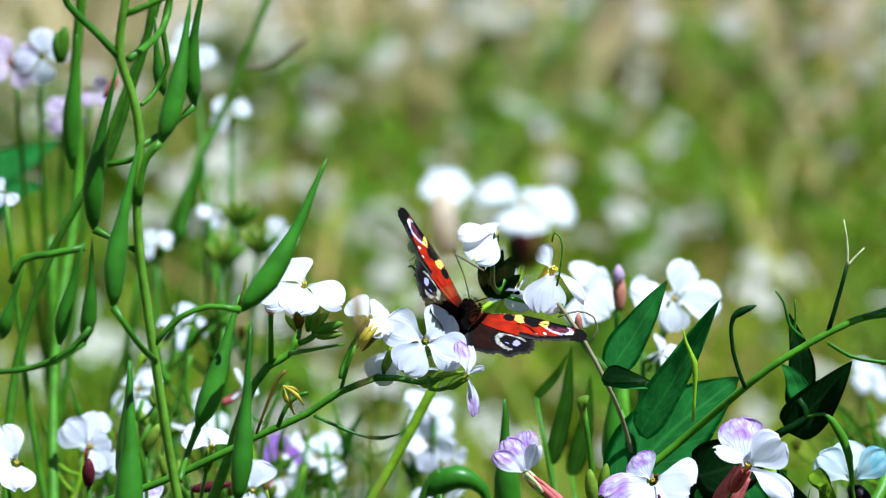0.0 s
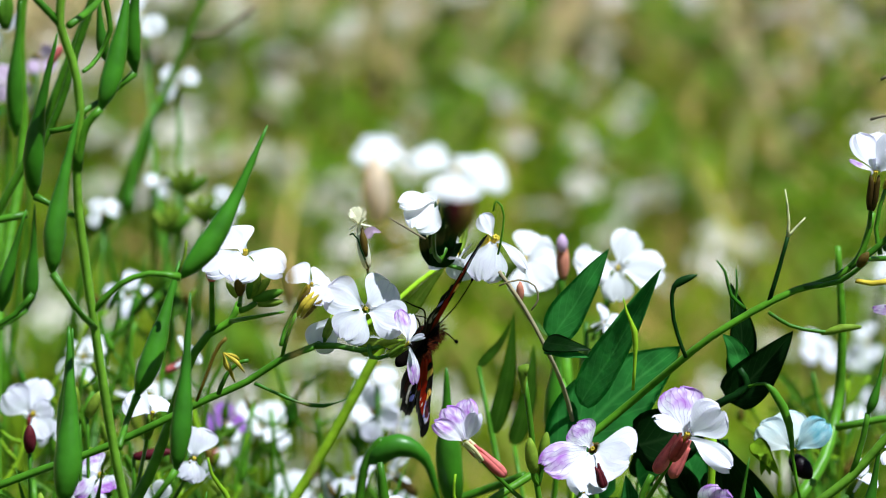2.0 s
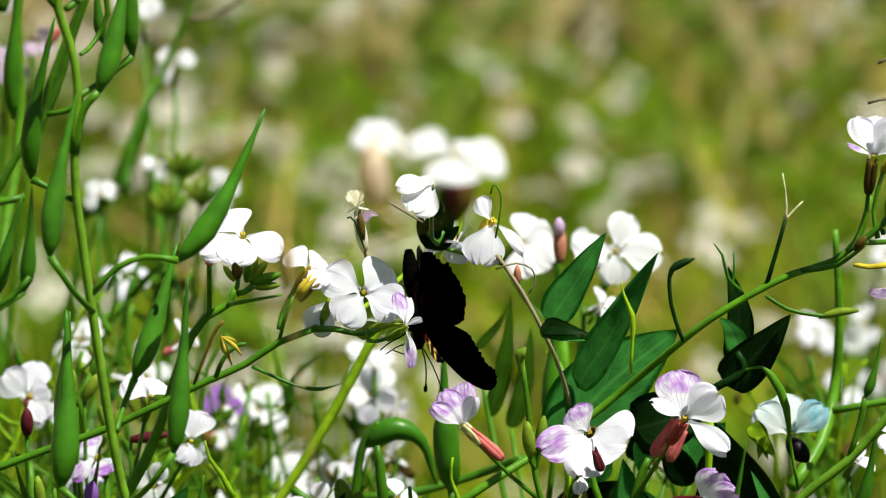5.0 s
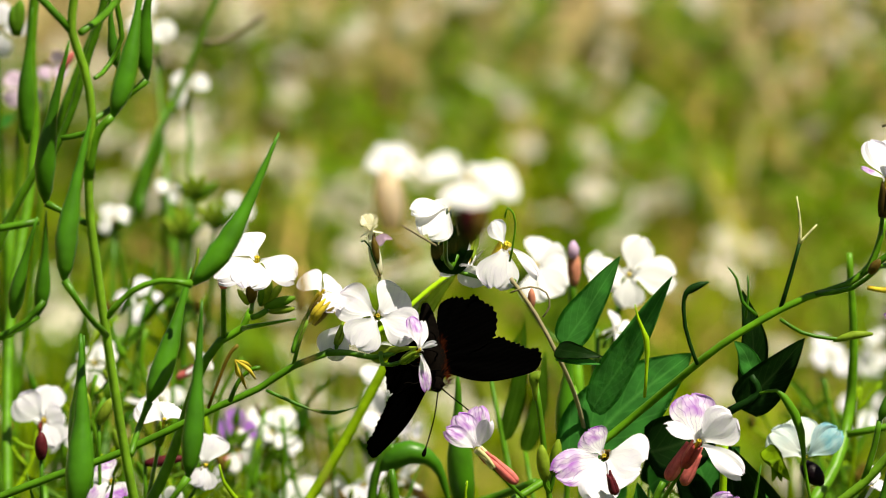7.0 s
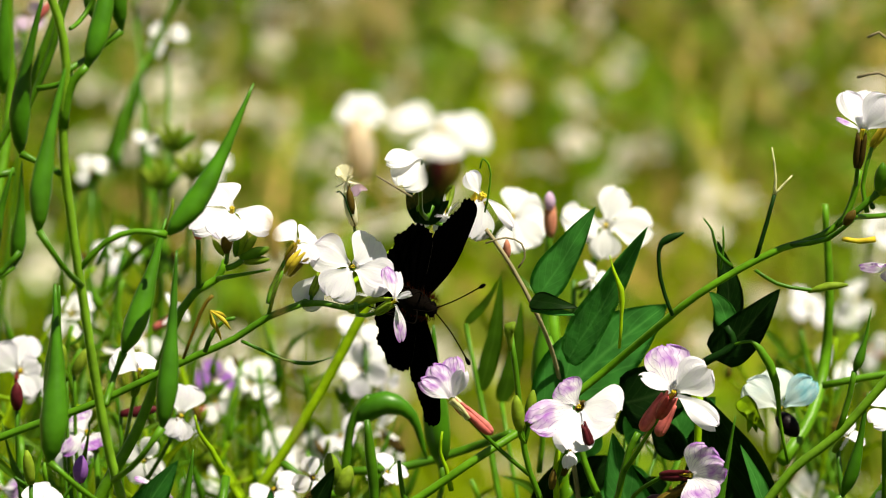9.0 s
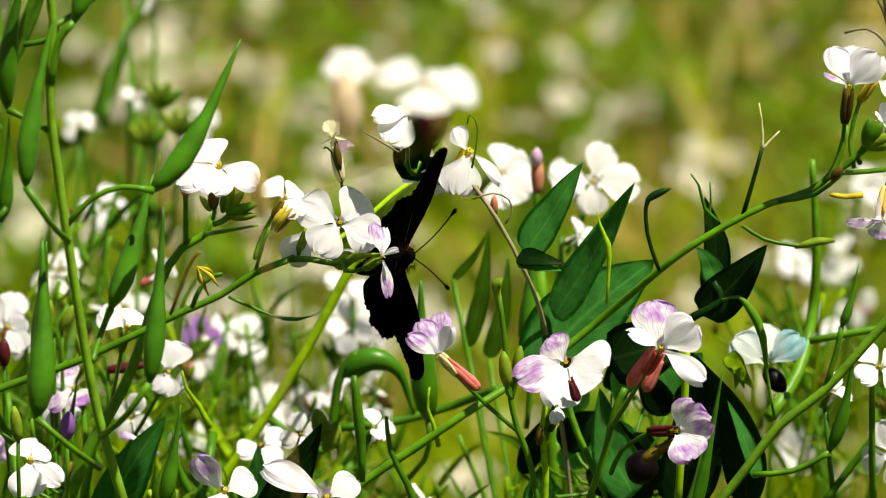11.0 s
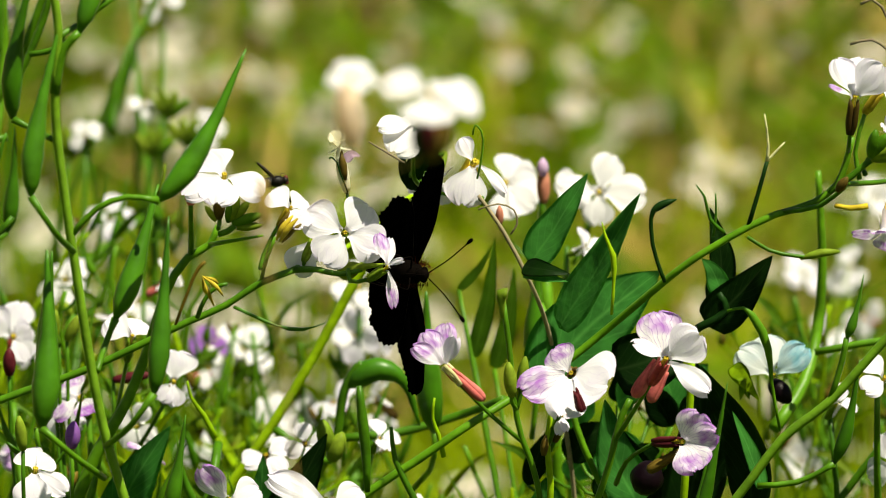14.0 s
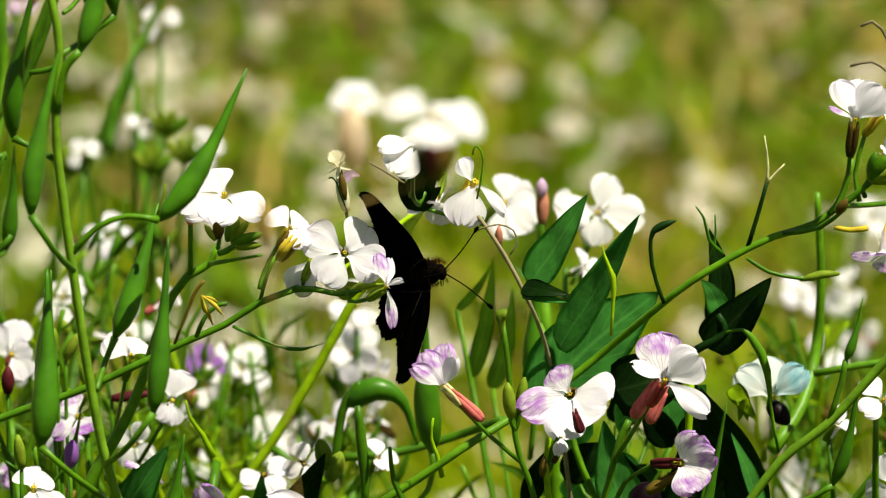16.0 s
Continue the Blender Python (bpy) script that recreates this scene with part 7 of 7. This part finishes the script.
# ---- what moves ----
def motions():
    walk(butterfly, [
        (0, pose(-0.0173, 0.0120, 0.6478, 34.2, -10.8, 80.5)),
        (0.5, pose(-0.0170, 0.0120, 0.6479, 34.3, -20.0, 79.9)),
        (1, pose(-0.0145, 0.0120, 0.6467, 50.3, -0.8, 69.4)),
        (1.2, pose(-0.0126, 0.0120, 0.6455, 54.2, 15.8, 70.7)),
        (1.5, pose(-0.0119, 0.0120, 0.6350, 110.9, -0.7, 96.4)),
        (2, pose(-0.0132, 0.0120, 0.6353, 107.7, -9.9, 70.1)),
        (2.5, pose(-0.0127, 0.0120, 0.6355, 104.1, -5.1, 75.0)),
        (3, pose(-0.0116, 0.0120, 0.6378, 89.9, 58.0, 91.5)),
        (3.5, pose(-0.0111, 0.0120, 0.6391, 68.3, 49.8, 81.5)),
        (4, pose(-0.0127, 0.0120, 0.6401, 43.4, 59.9, 55.9)),
        (4.5, pose(-0.0136, 0.0120, 0.6394, 6.1, 76.6, 20.1)),
        (4.7, pose(-0.0141, 0.0120, 0.6391, -17.5, 82.8, -3.4)),
        (6.8, pose(-0.0134, 0.0120, 0.6326, -125.9, 52.0, -83.9)),
        (7, pose(-0.0135, 0.0120, 0.6328, -131.4, 42.7, -81.4)),
        (7.5, pose(-0.0136, 0.0120, 0.6326, -128.0, 37.0, -65.2)),
        (8, pose(-0.0137, 0.0120, 0.6336, -115.0, 12.8, -50.5)),
        (8.5, pose(-0.0125, 0.0120, 0.6346, -100.4, 7.2, -47.3)),
        (9, pose(-0.0128, 0.0120, 0.6347, -101.3, 2.6, -53.0)),
        (9.5, pose(-0.0146, 0.0120, 0.6336, -116.3, -2.5, -35.1)),
        (9.7, pose(-0.0141, 0.0120, 0.6342, -112.7, -15.9, -47.0)),
        (11.8, pose(-0.0143, 0.0120, 0.6334, -106.7, -24.4, -60.6)),
        (12, pose(-0.0135, 0.0120, 0.6340, -104.4, -24.1, -64.8)),
        (12.5, pose(-0.0137, 0.0120, 0.6340, -106.4, -24.1, -61.2)),
        (13, pose(-0.0121, 0.0120, 0.6334, -104.5, -7.8, -54.7)),
        (13.5, pose(-0.0132, 0.0120, 0.6349, -99.8, -15.8, -64.0)),
        (14, pose(-0.0127, 0.0120, 0.6336, -102.6, -7.9, -54.5)),
        (14.5, pose(-0.0126, 0.0120, 0.6319, -101.8, 6.8, -54.1)),
        (15, pose(-0.0118, 0.0120, 0.6300, -104.4, 23.0, -53.3)),
        (15.5, pose(-0.0118, 0.0120, 0.6333, -98.1, 2.8, -51.1)),
        (16, pose(-0.0088, 0.0120, 0.6381, -86.9, -14.0, -54.1)),
    ])
    # the fly crosses twice and stays away in between
    walk(fly, [
        (0, pose(0.0262, 0.1600, 0.5030, 80, 0, 0)),
        (7.3, pose(0.0343, 0.1600, 0.5109, 80, -60, 20)),
        (7.6, pose(0.0390, 0.1600, 0.6105, 80, -60, 40)),
        (7.7, pose(0.0437, 0.1600, 0.6262, 80, -45, 80)),
        (7.8, pose(0.0533, 0.1600, 0.6415, 80, -35, 120)),
        (7.9, pose(0.0436, 0.1600, 0.6541, 80, -35, 160)),
        (8.0, pose(0.0121, 0.2000, 0.6646, 80, -30, 180)),
        (8.1, pose(-0.0244, 0.0300, 0.7226, 80, -20, 170)),
        (9.0, pose(-0.2108, 0.0300, 0.7340, 80, 0, 110)),
        (13.0, pose(-0.2490, 0.0300, 0.6269, 80, 0, 50)),
        (13.9, pose(-0.1095, 0.0300, 0.6339, 80, -15, 20)),
        (14.0, pose(-0.0420, 0.0300, 0.6491, 80, -8, 5)),
        (14.1, pose(0.0166, 0.0300, 0.6683, 80, 14, 0)),
        (14.2, pose(0.0822, 0.0300, 0.6981, 80, 10, 0)),
        (14.6, pose(0.2272, 0.0300, 0.7296, 80, 0, 0)),
        (16, pose(0.2540, 0.0300, 0.6710, 80, 0, 0)),
    ])
    beats = [
        (0, 16.3, 13.0, -2.0),
        (0.5, 24.8, 23.7, 0.9),
        (1, 5.2, 12.3, 2.2),
        (1.2, 9.1, 19.0, 3.0),
        (1.5, 10.7, 4.7, 14.9),
        (2, 6.6, 3.4, -4.0),
        (2.5, 7.7, 7.9, -15.3),
        (3, 0.3, 1.5, -19.3),
        (3.5, 18.1, 13.2, -2.6),
        (4, 17.0, 12.3, 5.1),
        (4.5, 10.8, 8.2, 13.9),
        (4.7, 21.8, 20.2, 12.9),
        (6.8, 22.2, 23.5, 6.4),
        (7, 2.8, 6.6, 4.1),
        (7.5, -5.8, -3.8, -0.9),
        (8, 5.7, 3.8, -0.0),
        (8.5, -0.1, 1.0, 0.0),
        (9, 1.8, 0.0, 4.5),
        (9.5, 6.5, 7.9, -3.2),
        (9.7, 7.1, 8.7, -6.3),
        (11.8, 4.8, 7.6, -6.0),
        (12, 4.1, 6.6, -3.0),
        (12.5, 3.9, 5.3, -8.1),
        (13, -4.6, -7.1, 2.5),
        (13.5, 1.2, 1.1, -1.3),
        (14, -6.4, -7.3, 0.8),
        (14.5, -0.9, -0.1, 0.0),
        (15, 1.1, 4.3, -0.1),
        (15.5, -3.0, -3.1, 0.5),
        (16, -41.0, -43.1, -3.5),
    ]

    # the forewings also swing back a little towards the tail
    for tag, s in (("left", 1), ("right", -1)):
        fore, hind = wings[tag]
        walk(fore, [(t, pose(0, 0, 0, s * (a if s > 0 else b), 0, 0) @ pose(0, 0, 0, 0, 0, -s * c)) for t, a, b, c in beats])
        walk(hind, [(t, pose(0, 0, 0, s * (a if s > 0 else b), 0, 0)) for t, a, b, c in beats])


motions()
